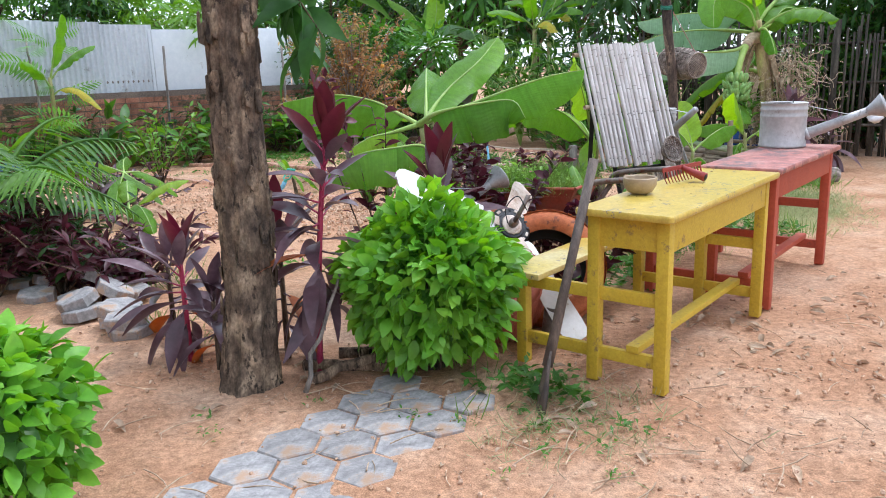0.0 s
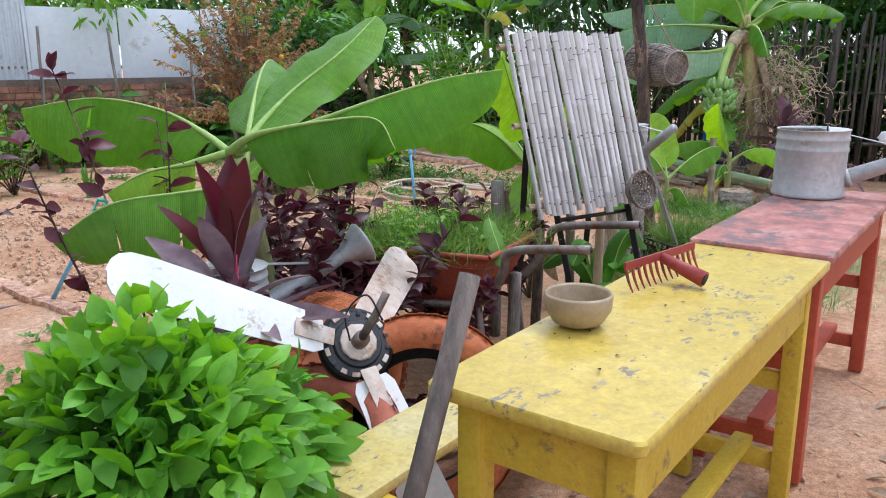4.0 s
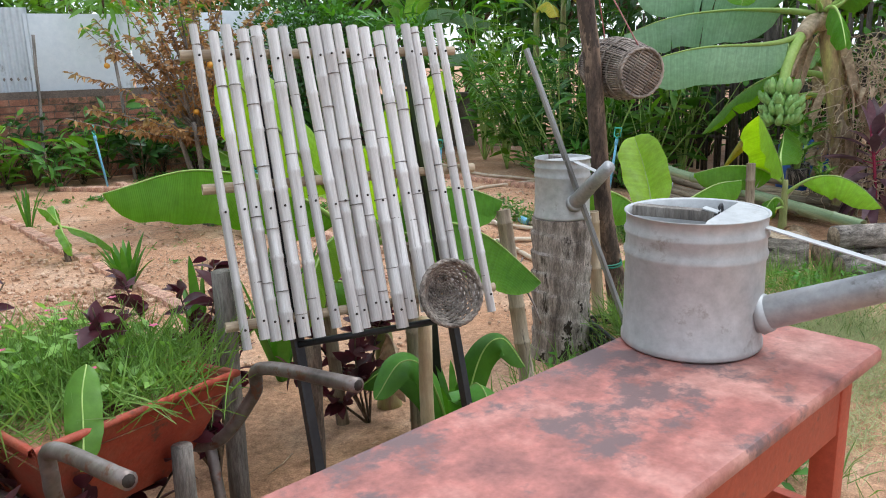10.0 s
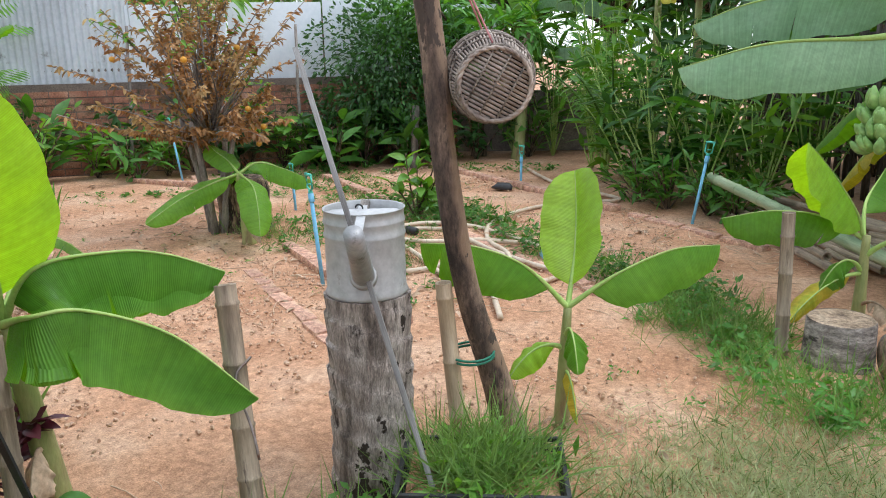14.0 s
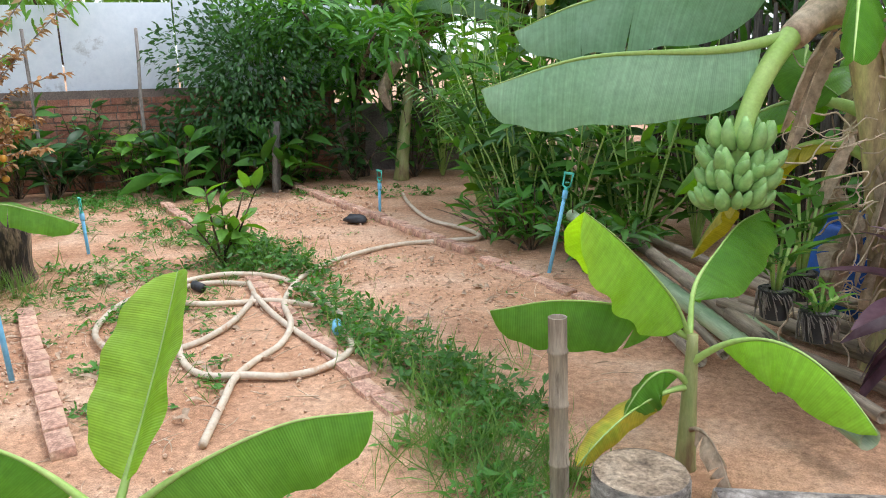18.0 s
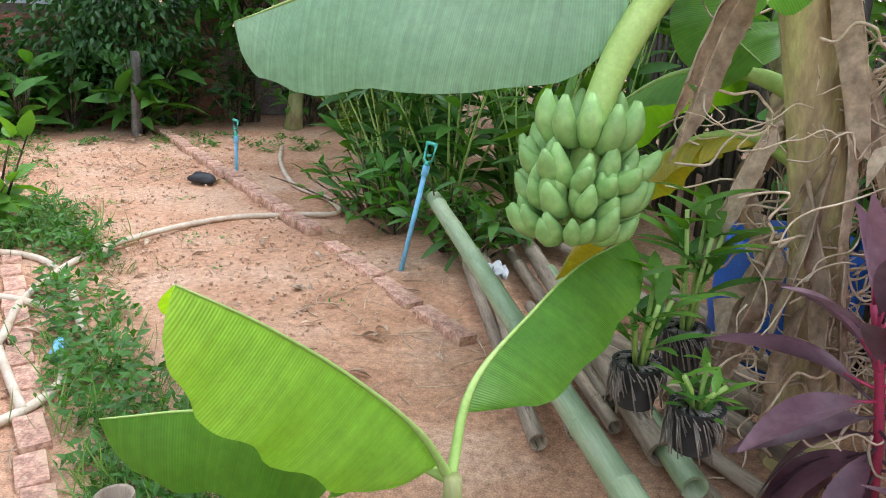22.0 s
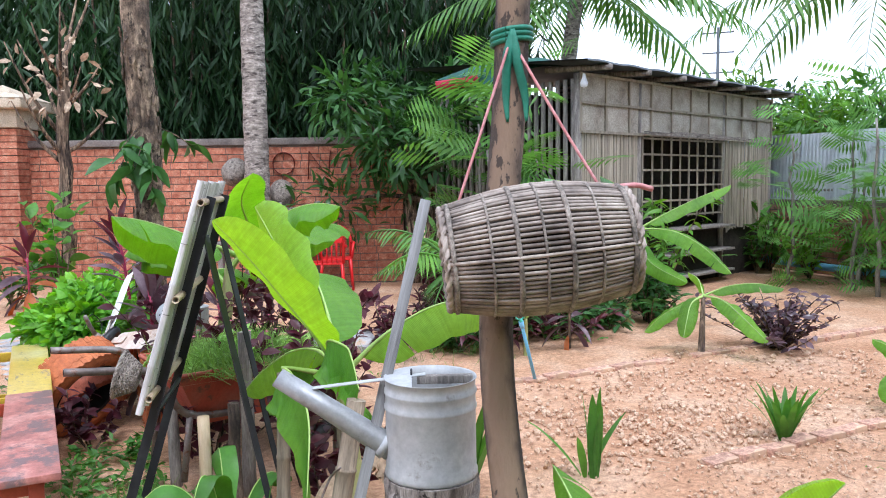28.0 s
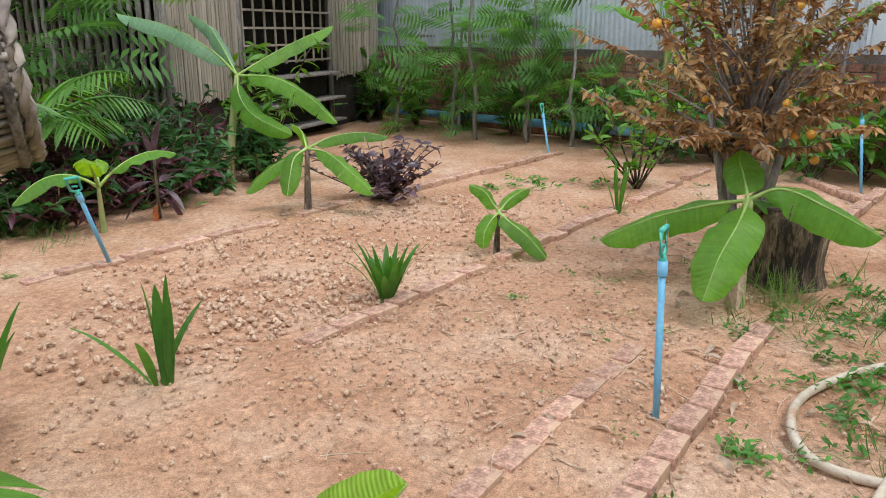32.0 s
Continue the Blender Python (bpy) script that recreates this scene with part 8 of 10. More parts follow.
rib_leaf(reddish_banana, (-2.33, 7.68, 0), [(-2.42, 7.69, 0.47), (-2.48, 7.89, 0.55), (-2.52, 8.11, 0.57), (-2.56, 8.31, 0.53)], (0.3, 0.0, 1.0), 0.17, (0.9, 0.7), L_BANANA, 1, 70, 0.12, 0.00855)
rib_leaf(reddish_banana, (-2.33, 7.68, 0), [(-2.42, 7.69, 0.47), (-2.31, 7.84, 0.45), (-2.18, 8.00, 0.33), (-2.09, 8.17, 0.17)], (0.6, 0.2, 0.8), 0.19, (0.5, 0.5), L_BANANA, 1, 73, 0.12, 0.00885)
rib_leaf(reddish_banana, (-2.33, 7.68, 0), [(-2.42, 7.69, 0.47), (-2.31, 7.60, 0.42), (-2.14, 7.57, 0.31), (-2.06, 7.55, 0.18)], (0.8, 0.0, 0.6), 0.17, (0.5, 0.5), L_BANANA, 0, 76, 0.12, 0.00855)
rib_leaf(reddish_banana, (-2.33, 7.68, 0), [(-2.42, 7.69, 0.47), (-2.41, 7.54, 0.40), (-2.40, 7.37, 0.30), (-2.38, 7.22, 0.15)], (0.6, -0.2, 0.8), 0.17, (0.6, 0.6), L_BANANA, 1, 79, 0.12, 0.00855)
rib_leaf(reddish_banana, (-2.33, 7.68, 0), [(-2.42, 7.69, 0.47), (-2.65, 7.64, 0.58), (-2.86, 7.55, 0.61)], (0.5, 0.0, 0.8), 0.12, (1.0, 1.0), L_BANANA_LIGHT, 0, 82, 0.12, 0.0078)
arching_banana = banana((-3.65, 6.93, 0), 0.94, "taller banana plant with long arching leaves", [], 0.045, (-0.18, 0.11), stem=None, seed=80)
rib_leaf(arching_banana, (-3.65, 6.93, 0), [(-3.83, 7.04, 0.94), (-3.85, 7.31, 1.10), (-3.87, 7.61, 1.25), (-3.88, 7.91, 1.37)], (0.5, 0.0, 0.9), 0.24, (0.9, 0.6), L_BANANA, 2, 80, 0.12, 0.009600000000000001)
rib_leaf(arching_banana, (-3.65, 6.93, 0), [(-3.83, 7.04, 0.94), (-3.61, 7.38, 0.93), (-3.47, 7.66, 0.79), (-3.36, 7.92, 0.55)], (0.6, 0.2, 0.8), 0.24, (0.5, 0.6), L_BANANA, 2, 83, 0.12, 0.009600000000000001)
rib_leaf(arching_banana, (-3.65, 6.93, 0), [(-3.83, 7.04, 0.94), (-3.64, 7.07, 0.77), (-3.46, 7.21, 0.61), (-3.31, 7.53, 0.46)], (0.8, 0.0, 0.6), 0.22, (0.5, 0.5), L_BANANA, 1, 86, 0.12, 0.0093)
rib_leaf(arching_banana, (-3.65, 6.93, 0), [(-3.83, 7.04, 0.94), (-3.99, 6.89, 1.21), (-4.13, 6.76, 1.39), (-4.26, 6.58, 1.48)], (0.6, -0.1, 0.8), 0.24, (1.0, 1.0), L_BANANA_PALE, 1, 89, 0.12, 0.009600000000000001)
rib_leaf(arching_banana, (-3.65, 6.93, 0), [(-3.83, 7.04, 0.94), (-3.78, 6.84, 1.16), (-3.79, 6.48, 1.37), (-3.77, 6.07, 1.47)], (0.5, -0.1, 0.9), 0.26, (0.8, 0.8), L_BANANA_PALE, 1, 92, 0.12, 0.009899999999999999)
banana_seedling = banana((-1.01, 8.87, 0), 0.25, "small banana seedling beside a brick edging", [], 0.022, (-0.05, 0.02), stem=M_DARKPOLE, seed=90)
rib_leaf(banana_seedling, (-1.01, 8.87, 0), [(-1.05, 8.89, 0.25), (-0.94, 8.94, 0.21), (-0.87, 9.03, 0.14), (-0.80, 9.13, 0.02)], (0.7, 0.2, 0.7), 0.16, (0.4, 0.4), L_BANANA, 0, 90, 0.12, 0.0084)
rib_leaf(banana_seedling, (-1.01, 8.87, 0), [(-1.05, 8.89, 0.25), (-1.06, 8.85, 0.31), (-1.08, 8.80, 0.38), (-1.09, 8.71, 0.42)], (0.6, 0.0, 0.8), 0.12, (0.5, 0.5), L_BANANA, 0, 93, 0.12, 0.0078)
rib_leaf(banana_seedling, (-1.01, 8.87, 0), [(-1.05, 8.89, 0.25), (-1.11, 8.96, 0.31), (-1.17, 9.05, 0.35), (-1.22, 9.12, 0.36)], (0.6, 0.0, 0.8), 0.11, (0.5, 0.5), L_BANANA, 0, 96, 0.12, 0.0076500000000000005)
rib_leaf(banana_seedling, (-1.01, 8.87, 0), [(-1.05, 8.89, 0.25), (-1.00, 8.83, 0.21), (-0.94, 8.78, 0.15), (-0.92, 8.77, 0.06)], (0.8, 0.0, 0.5), 0.12, (0.4, 0.4), L_BANANA, 0, 99, 0.12, 0.0078)
low_banana = banana((0.05, 9.87, 0), 0.51, "low banana plant with broad spreading leaves", [(0.2, (0.2, 9.8, 0.02), 0.14, 0.1, 0.8, 0, L_DRY)], 0.05, (-0.09, 0.07), stem=None, seed=100)
rib_leaf(low_banana, (0.05, 9.87, 0), [(-0.04, 9.94, 0.51), (0.18, 9.78, 0.45), (0.31, 9.63, 0.32), (0.37, 9.54, 0.14)], (0.75, -0.5, 0.5), 0.27, (0.3, 0.3), L_BANANA, 0, 100, 0.12, 0.01005)
rib_leaf(low_banana, (0.05, 9.87, 0), [(-0.04, 9.94, 0.51), (0.05, 10.06, 0.58), (0.19, 10.22, 0.51), (0.31, 10.43, 0.39)], (0.3, -0.5, 0.8), 0.27, (0.6, 0.5), L_BANANA, 1, 103, 0.12, 0.01005)
rib_leaf(low_banana, (0.05, 9.87, 0), [(-0.04, 9.94, 0.51), (-0.16, 9.97, 0.61), (-0.27, 10.00, 0.66), (-0.37, 10.05, 0.71)], (0.6, -0.5, 0.5), 0.22, (0.4, 0.4), L_BANANA, 0, 106, 0.12, 0.0093)
rib_leaf(low_banana, (0.05, 9.87, 0), [(-0.04, 9.94, 0.51), (-0.16, 9.77, 0.46), (-0.29, 9.55, 0.37), (-0.42, 9.32, 0.23)], (0.4, -0.4, 0.8), 0.25, (0.7, 0.6), L_BANANA, 1, 109, 0.12, 0.00975)
rib_leaf(low_banana, (0.05, 9.87, 0), [(-0.04, 9.94, 0.51), (-0.27, 10.16, 0.45), (-0.33, 10.49, 0.37)], (0.2, -0.3, 0.9), 0.18, (1.0, 1.0), L_BANANA, 1, 112, 0.12, 0.0087)
ps = thing("planter_stump", "dark weathered stump under a withered tree", "stump", pose(-0.28, 10.32, 0))
part("trunk", Geo().lathe([(0.23, -0.02), (0.2, 0.08), (0.2, 0.15), (0.215, 0.3), (0.2, 0.38), (0.16, 0.42), (0, 0.4)], 24), M_BARK, ps, "", "angle")

# withered citrus tree
wt = thing("withered_tree", "withered small citrus tree with brown leaves and a few fruits", "tree", pose(-0.4, 10.12, 0))
tips = [(float(np.clip(rng.normal() * 0.45, -0.8, 0.8)), float(np.clip(rng.normal() * 0.45, -0.8, 0.8)), rng.uniform(0.75, 2.05)) for _ in range(110)]
g = Geo()
for k in range(4):
    a = k * 1.6
    g.tube(bez((0.05 * math.cos(a), 0.05 * math.sin(a), -0.05), (0.1 * math.cos(a), 0.1 * math.sin(a), 0.4), (0.25 * math.cos(a), 0.25 * math.sin(a), 0.9), 8), np.linspace(0.035, 0.018, 8), 8)
part("trunk", g, M_GREYWOOD, wt)
twig_crown("branch", "leaf", (0, 0, 0.75), tips, 60, 0.058, L_BROWN, M_GREYWOOD, wt, blade(3, 0.42, 0.5, 0.3), 0.008, 0.12, 0.45, 0.6)
twig_crown("branch", "leaf", (0, 0, 0.75), tips[:26], 16, 0.06, L_LIGHT, M_GREYWOOD, wt, blade(3, 0.4, 0.5, 0.3), 0.008, 0.12, 0.6, 0.4)
v, f = rock(3, 2)
for i in range(12):
    p = np.array(tips[i]) * rng.uniform(0.6, 0.95)
    o = Geo().add(v / np.linalg.norm(v, axis=1)[:, None] * 0.024 + p, f)
    part("fruit", o, L_ORANGEFRUIT, wt)


def leafy_shrub(base, h, r, n, size, material, label, name="shrub", tmpl=None, stems=8, group="shrubs of the garden", kind="shrub", droop=0.1, start=0.2, stemm=None):
    s = thing(name, label, kind, pose(*base), group)
    tp = [(r * rng.normal() * 0.6, r * rng.normal() * 0.6, h * rng.uniform(0.45, 1.0)) for _ in range(stems)]
    twig_crown("stem", "leaf", (0, 0, -0.03), tp, max(1, n // stems), size, material, stemm or M_BARK, s, tmpl, 0.01, 0.08 * r, start, droop)
    return s


# papaya seedlings, purple clump and greenery in the beds
LANCE = blade(5, 0.26, 0.3, 0.35)
leafy_shrub((0.95, 11.05, 0), 0.62, 0.26, 60, 0.16, L_LIGHT, "young papaya with lobed leaves among weeds", "papaya_plant", blade(4, 0.5, 0.3, 0.3), 7)
leafy_shrub((-2.9, 10.5, 0), 0.95, 0.4, 200, 0.11, L_LIGHT, "young leafy tree with pale green leaves", "young_tree", blade(4, 0.4, 0.3, 0.2), 14)
leafy_shrub((-2.75, 8.3, 0), 0.46, 0.45, 700, 0.085, L_CORDY, "dense dark purple clump in a bed", "purple_shrub", blade(4, 0.5, 0.3, 0.3), 44)
for x, y, h in ((-1.95, 5.72, 0.30), (-2.17, 5.92, 0.42), (-2.44, 6.13, 0.55), (-2.69, 6.37, 0.36), (-3.01, 6.58, 0.49), (-3.30, 6.83, 0.30), (-2.73, 5.62, 0.42), (-3.03, 6.10, 0.55), (-3.60, 6.58, 0.36), (-3.70, 7.17, 0.49), (-2.6, 5.9, 0.6), (-3.1, 6.2, 0.7), (-3.5, 6.6, 0.65), (-2.1, 5.35, 0.5), (-1.6, 5.2, 0.45), (-3.9, 7.1, 0.6), (-2.9, 5.5, 0.85), (-3.5, 6.1, 0.8), (-3.9, 6.35, 0.9), (-4.2, 6.6, 0.75), (-3.2, 5.75, 0.9), (-2.5, 5.3, 0.7), (-3.0, 6.35, 0.45), (-4.4, 7.0, 0.5), (-2.35, 5.65, 0.4), (-4.0, 6.0, 1.3), (-3.7, 5.8, 1.2)):
    leafy_shrub((x, y, 0), h, 0.35, 260, 0.12, L_DARKGREEN if rng.random() < 0.6 else L_PURPLE, "dark leafy border plants by the hut", "border_plant", blade(4, 0.32, 0.35, 0.4), 16)


# feathery trees along the wall
def feather_template():
    v, f = [], []
    tv, tf = blade(1, 0.3, 0, 0)
    k = 0
    out = Geo()
    pos = [(x, 0, -0.15 * x * x) for x in np.linspace(0.1, 0.97, 9) for _ in (0, 1)]
    d = [(0.35, sgn, -0.1) for x in range(9) for sgn in (1, -1)]
    L = [0.42 * math.sin(math.pi * min(0.98, 0.18 + 0.75 * x)) for x in np.linspace(0, 1, 9) for _ in (0, 1)]
    strew(out, *blade(2, 0.2, 0, 0.15), np.array(pos), frames(np.array(d)), np.array(L))
    return np.concatenate(out.v), out.f


FV, FF = feather_template()


def feather_tree(base, h, r, n, label, size=0.45, material=None):
    t = thing("feathery_tree", label, "tree", pose(*base), "feathery trees")
    part("trunk", stick((0, 0, -0.05), (rng.normal() * 0.1, rng.normal() * 0.1, h * 0.85), 0.03, 0.012, 8, 0.03, 9, int(abs(base[0]) * 31)), M_GREYWOOD, t)
    z = rng.uniform(0.12, 1.0, n) * h
    a = rng.uniform(0, 6.28, n)
    pos = np.stack([0.06 * np.cos(a), 0.06 * np.sin(a), z], 1) + rng.normal(size=(n, 3)) * 0.25 * r
    d = np.stack([np.cos(a), np.sin(a), rng.uniform(-0.15, 0.5, n)], 1)
    g = Geo()
    strew(g, FV, FF, pos, frames(d, rng.normal(size=n) * 0.7), size * rng.uniform(0.7, 1.3, n))
    tagged(part("leaf", g, material or L_FERN, t), kind="stuff")
    return t


for s_, off, h, n in ((6.0, 0.9, 2.4, 40), (6.6, 1.1, 2.5, 44), (7.2, 0.8, 2.2, 40), (7.8, 0.7, 1.7, 34), (5.3, 1.3, 2.3, 36), (8.9, 0.5, 2.2, 26), (5.7, 0.5, 1.7, 34), (6.9, 0.45, 1.6, 34)):
    feather_tree(wall_at(s_, 0, off), h, 1, n, "slender feathery leaved young tree by a wall", 0.5)
for x, y, h, n in ((-4.4, 5.6, 2.5, 30), (-4.7, 5.1, 2.5, 28), (-4.0, 5.5, 2.1, 26)):
    feather_tree((x, y, 0), h, 1.2, n, "feathery leaved tree beside the hut", 0.7)
leafy_shrub((-5.6, 7.15, 0), 1.35, 0.4, 170, 0.2, L_LIGHT, "young tree with drooping mango leaves", "young_tree", LANCE, 10, droop=0.8, start=0.55)
leafy_shrub((-4.9, 7.0, 0), 0.8, 0.4, 120, 0.16, L_MID, "leafy shrub in front of a hut", "shrub", LANCE, 10, droop=0.3)

# planting along the back wall
for s_, off, h, n, mt, sz in ((8.8, 0.5, 0.8, 60, L_MID, 0.3), (9.6, 0.6, 0.9, 50, L_MID, 0.35), (10.2, 0.4, 0.7, 60, L_LIGHT, 0.25), (11.0, 0.5, 0.8, 60, L_LIGHT, 0.26), (11.7, 0.5, 0.7, 60, L_DARKGREEN, 0.3), (12.4, 0.4, 0.75, 50, L_LIGHT, 0.28), (13.2, 0.5, 0.7, 60, L_MID, 0.28), (9.2, 1.0, 0.5, 60, L_DARKGREEN, 0.2), (10.7, 0.9, 0.5, 70, L_MID, 0.2), (3.8, 0.4, 0.9, 90, L_MID, 0.25), (5.6, 0.35, 0.8, 90, L_LIGHT, 0.22), (6.6, 0.4, 0.7, 90, L_MID, 0.22), (8.0, 0.35, 0.8, 70, L_MID, 0.25), (9.4, 0.3, 1.0, 110, L_DARKGREEN, 0.16), (10.5, 0.3, 0.95, 120, L_DARKGREEN, 0.15), (11.3, 0.35, 1.05, 90, L_MID, 0.24), (12.0, 0.3, 1.0, 120, L_DARKGREEN, 0.16), (12.8, 0.35, 1.1, 130, L_DARKGREEN, 0.17), (13.6, 0.45, 1.1, 140, L_DARKGREEN, 0.17), (14.3, 0.5, 1.1, 140, L_MID, 0.18), (13.0, 0.9, 0.6, 40, L_MID, 0.38), (14.0, 0.9, 0.7, 40, L_MID, 0.4), (14.9, 0.6, 0.9, 120, L_DARKGREEN, 0.18), (15.6, 0.7, 0.9, 90, L_MID, 0.2), (4.6, 0.4, 1.0, 120, L_MID, 0.18), (0.8, 0.6, 1.3, 150, L_LIGHT, 0.2), (1.6, 0.7, 1.2, 150, L_LIGHT, 0.18), (2.5, 0.6, 1.3, 150, L_MID, 0.2), (3.2, 0.7, 1.25, 150, L_LIGHT, 0.2), (4.0, 0.8, 1.2, 150, L_MID, 0.2), (5.0, 0.7, 1.0, 150, L_LIGHT, 0.18), (7.4, 0.3, 0.95, 120, L_LIGHT, 0.15)):
    leafy_shrub(wall_at(s_, 0, off), h, 0.4, n, sz, mt, "broad leaved plants along a brick wall", "wall_plant", blade(5, 0.34, 0.3, 0.45), 12)
banana(wall_at(9.0, 0, 0.7), 1.35, "slim banana plant before a zinc fence", [(1.3, wall_at(9.2, 2.15, 0.9), 0.3, 0.02, 0.2, 0, L_BANANA), (1.3, wall_at(9.6, 1.75, 0.8), 0.28, 0.1, 0.4, 0, L_BANANA), (1.2, wall_at(8.6, 1.55, 1.1), 0.26, 0.1, 0.5, 0, L_BANANA), (1.1, wall_at(9.5, 0.9, 1.1), 0.22, 0.2, 0.5, 0, L_BANANA_YEL)], 0.045, seed=110)
for s_, lean in ((10.6, 0.1), (11.6, -0.05), (12.6, 0.05)):
    tagged(stick(wall_at(s_, -0.05, 0.5), wall_at(s_ + lean, 1.75, 0.35), 0.022, 0.018, 7, 0.005, 6, int(s_)).obj("support_stick", M_GREYWOOD), "thin grey stick leaning by a wall", "stick", "sticks by the wall")

# dark bushy tree at the wall's corner
ct = thing("dark_tree", "dense dark green bushy tree at the end of a wall", "tree", pose(-0.7, 14.35, 0))
part("trunk", stick((0, 0, -0.05), (0.1, 0.1, 1.3), 0.06, 0.03, 8, 0.03), M_BARK, ct)
leaf_cloud("leaf", (0, 0, 1.35), 0.85, 4200, 0.075, L_DARKGREEN, ct, (1.3, 1.1, 0.95), blade(3, 0.42, 0.3, 0.2), 0.75, 0.3, 1.0)
leaf_cloud("leaf", (-0.1, -0.1, 0.75), 0.7, 1700, 0.085, L_DARKGREEN, ct, (1.3, 1.0, 0.8), blade(3, 0.42, 0.3, 0.2), 0.8, 0.2, 1.0)
leaf_cloud("leaf", (0.3, 0.2, 1.8), 0.55, 1200, 0.1, L_MID, ct, (1.3, 1.1, 0.8), blade(3, 0.42, 0.3, 0.2), 0.75, 0.3, 1.0)
for x, y in ((-0.9, 13.9), (-0.3, 14.1), (-1.5, 13.6)):
    leafy_shrub((x, y, 0), 0.75, 0.3, 24, 0.42, L_MID, "upright broad leaved clump under a dark tree", "broad_leaf_clump", blade(5, 0.36, 0.3, 0.35), 12, start=0.1)
tagged(stick((-0.25, 13.95, -0.05), (-0.2, 13.95, 0.75), 0.05, 0.045, 9, 0.004, 6, 4).obj("wooden_post", M_GREYWOOD), "weathered post under a dark tree", "post", "short posts")

# leafy hedge on the fence side
for k, (x, y, h) in enumerate([(2.55, 12.75, 1.5), (2.85, 12.3, 1.5), (3.2, 12.2, 1.4), (2.2, 13.4, 1.7), (3.5, 12.6, 1.6), (3.0, 13.0, 1.9), (2.5, 13.9, 2.0), (3.7, 12.1, 1.3), (1.9, 14.3, 2.0), (3.3, 13.6, 2.2), (4.1, 12.3, 1.7), (2.0, 15.0, 2.3), (1.2, 15.4, 2.2), (0.6, 15.6, 1.8)]):
    leafy_shrub((x, y, 0), h, 0.45, 150, 0.24, (L_MID, L_DARKGREEN, L_MID, L_LIGHT)[k % 4], "tall lance leaved hedge plants", "hedge_plant", LANCE, 14, droop=0.2, start=0.15, stemm=L_MIDRIB)
for x, y, h in ((2.95, 11.95, 0.5), (3.3, 11.75, 0.5), (3.5, 11.6, 0.4), (2.7, 12.2, 0.45)):
    leafy_shrub((x, y, 0), h, 0.3, 120, 0.16, L_MID, "low lance leaved weeds beside bamboo poles", "hedge_plant", LANCE, 14)
for x, y, h in ((5.45, 10.35, 1.7), (5.2, 10.9, 1.6), (5.05, 11.4, 1.5)):
    leafy_shrub((x, y, 0), h, 0.4, 130, 0.12, L_MID, "vine leaves climbing on a bamboo fence", "fence_vine", blade(4, 0.7, 0.25, 0.2), 12)
for k, (x, y) in enumerate(((8.9, 8.9), (8.2, 9.7), (7.5, 10.4), (6.9, 11.1), (6.3, 11.9), (5.8, 12.7), (5.3, 13.5), (4.9, 14.3), (4.5, 15.2), (4.1, 16.0), (9.9, 8.9), (9.2, 9.3), (8.5, 9.9), (7.8, 10.2), (7.2, 10.6), (6.7, 11.0), (6.3, 11.4), (7.0, 11.7), (8.2, 10.9))):
    leafy_shrub((x, y, 0), 2.3, 0.9, 520, 0.24, (L_DARKGREEN, L_MID, L_LIGHT)[k % 3], "dense shrubs behind a bamboo fence", "fence_shrub", LANCE, 16, start=0.1)
dv = thing("dead_vine", "tangle of dry brown vines on a fence", "vine", pose(5.06, 10.05, 0))
g = Geo()
for i in range(320):
    p = np.array([rng.normal() * 0.2, rng.normal() * 0.15, rng.uniform(0.2, 1.4)])
    h_ = rng.uniform(0, 6.28)
    run = [p]
    for j in range(7):
        h_ += rng.normal() * 0.9
        p = p + 0.05 * np.array([math.cos(h_), 0.6 * rng.normal(), math.sin(h_) - 0.25])
        run.append(p)
    g.tube(spline(run, 3), rng.uniform(0.002, 0.0045), 4)
part("vine_stem", g, L_VINE, dv)
p, d = ball(110, 0.42, (0.7, 0.7, 1.6), 0.9)
g = Geo()
strew(g, *blade(3, 0.4, 0.5, 0.5), p + (0, 0, 0.9), frames(d + (0, 0, -0.8)), 0.09 * rng.uniform(0.5, 1.2, 110))
tagged(part("dry_leaf", g, L_DRY, dv), kind="stuff")


# ---- trees beyond the garden ----
def tree(base, h, r, n, size, material, label, flat=(1, 1, 0.8), tmpl=None, clumps=9, trunk=0.12, group="trees round the garden", tm=None, droop=0.0):
    """A tapered trunk with limbs to uneven clumps of leaves."""
    t = thing("tree", label, "tree", pose(*base), group)
    fork = np.array([0, 0, h * 0.4])
    part("trunk", stick((0, 0, -0.1), fork, trunk, trunk * 0.6, 9, 0.03, 7, int(abs(base[0] * 7))), tm or M_BARK, t)
    limbs, g = Geo(), Geo()
    for k in range(clumps):
        c = np.array([rng.normal() * r * 0.5 * flat[0], rng.normal() * r * 0.5 * flat[1], h * 0.68 + rng.normal() * r * 0.42 * flat[2]])
        limbs.tube(bez(fork, (fork + c) / 2 + (0, 0, 0.2), c, 6), np.linspace(trunk * 0.45, 0.012, 6), 6)
        m_ = n // clumps
        p, d = ball(m_, r * rng.uniform(0.35, 0.6), flat, 0.8)
        d = d + rng.normal(size=(m_, 3)) * 0.5 + (0, 0, -droop)
        strew(g, *(tmpl or LANCE), p + c, frames(d, rng.normal(size=m_) * 0.6), size * rng.uniform(0.6, 1.3, m_))
    part("limb", limbs, tm or M_BARK, t)
    tagged(part("crown", g, material, t), kind="stuff")
    return t


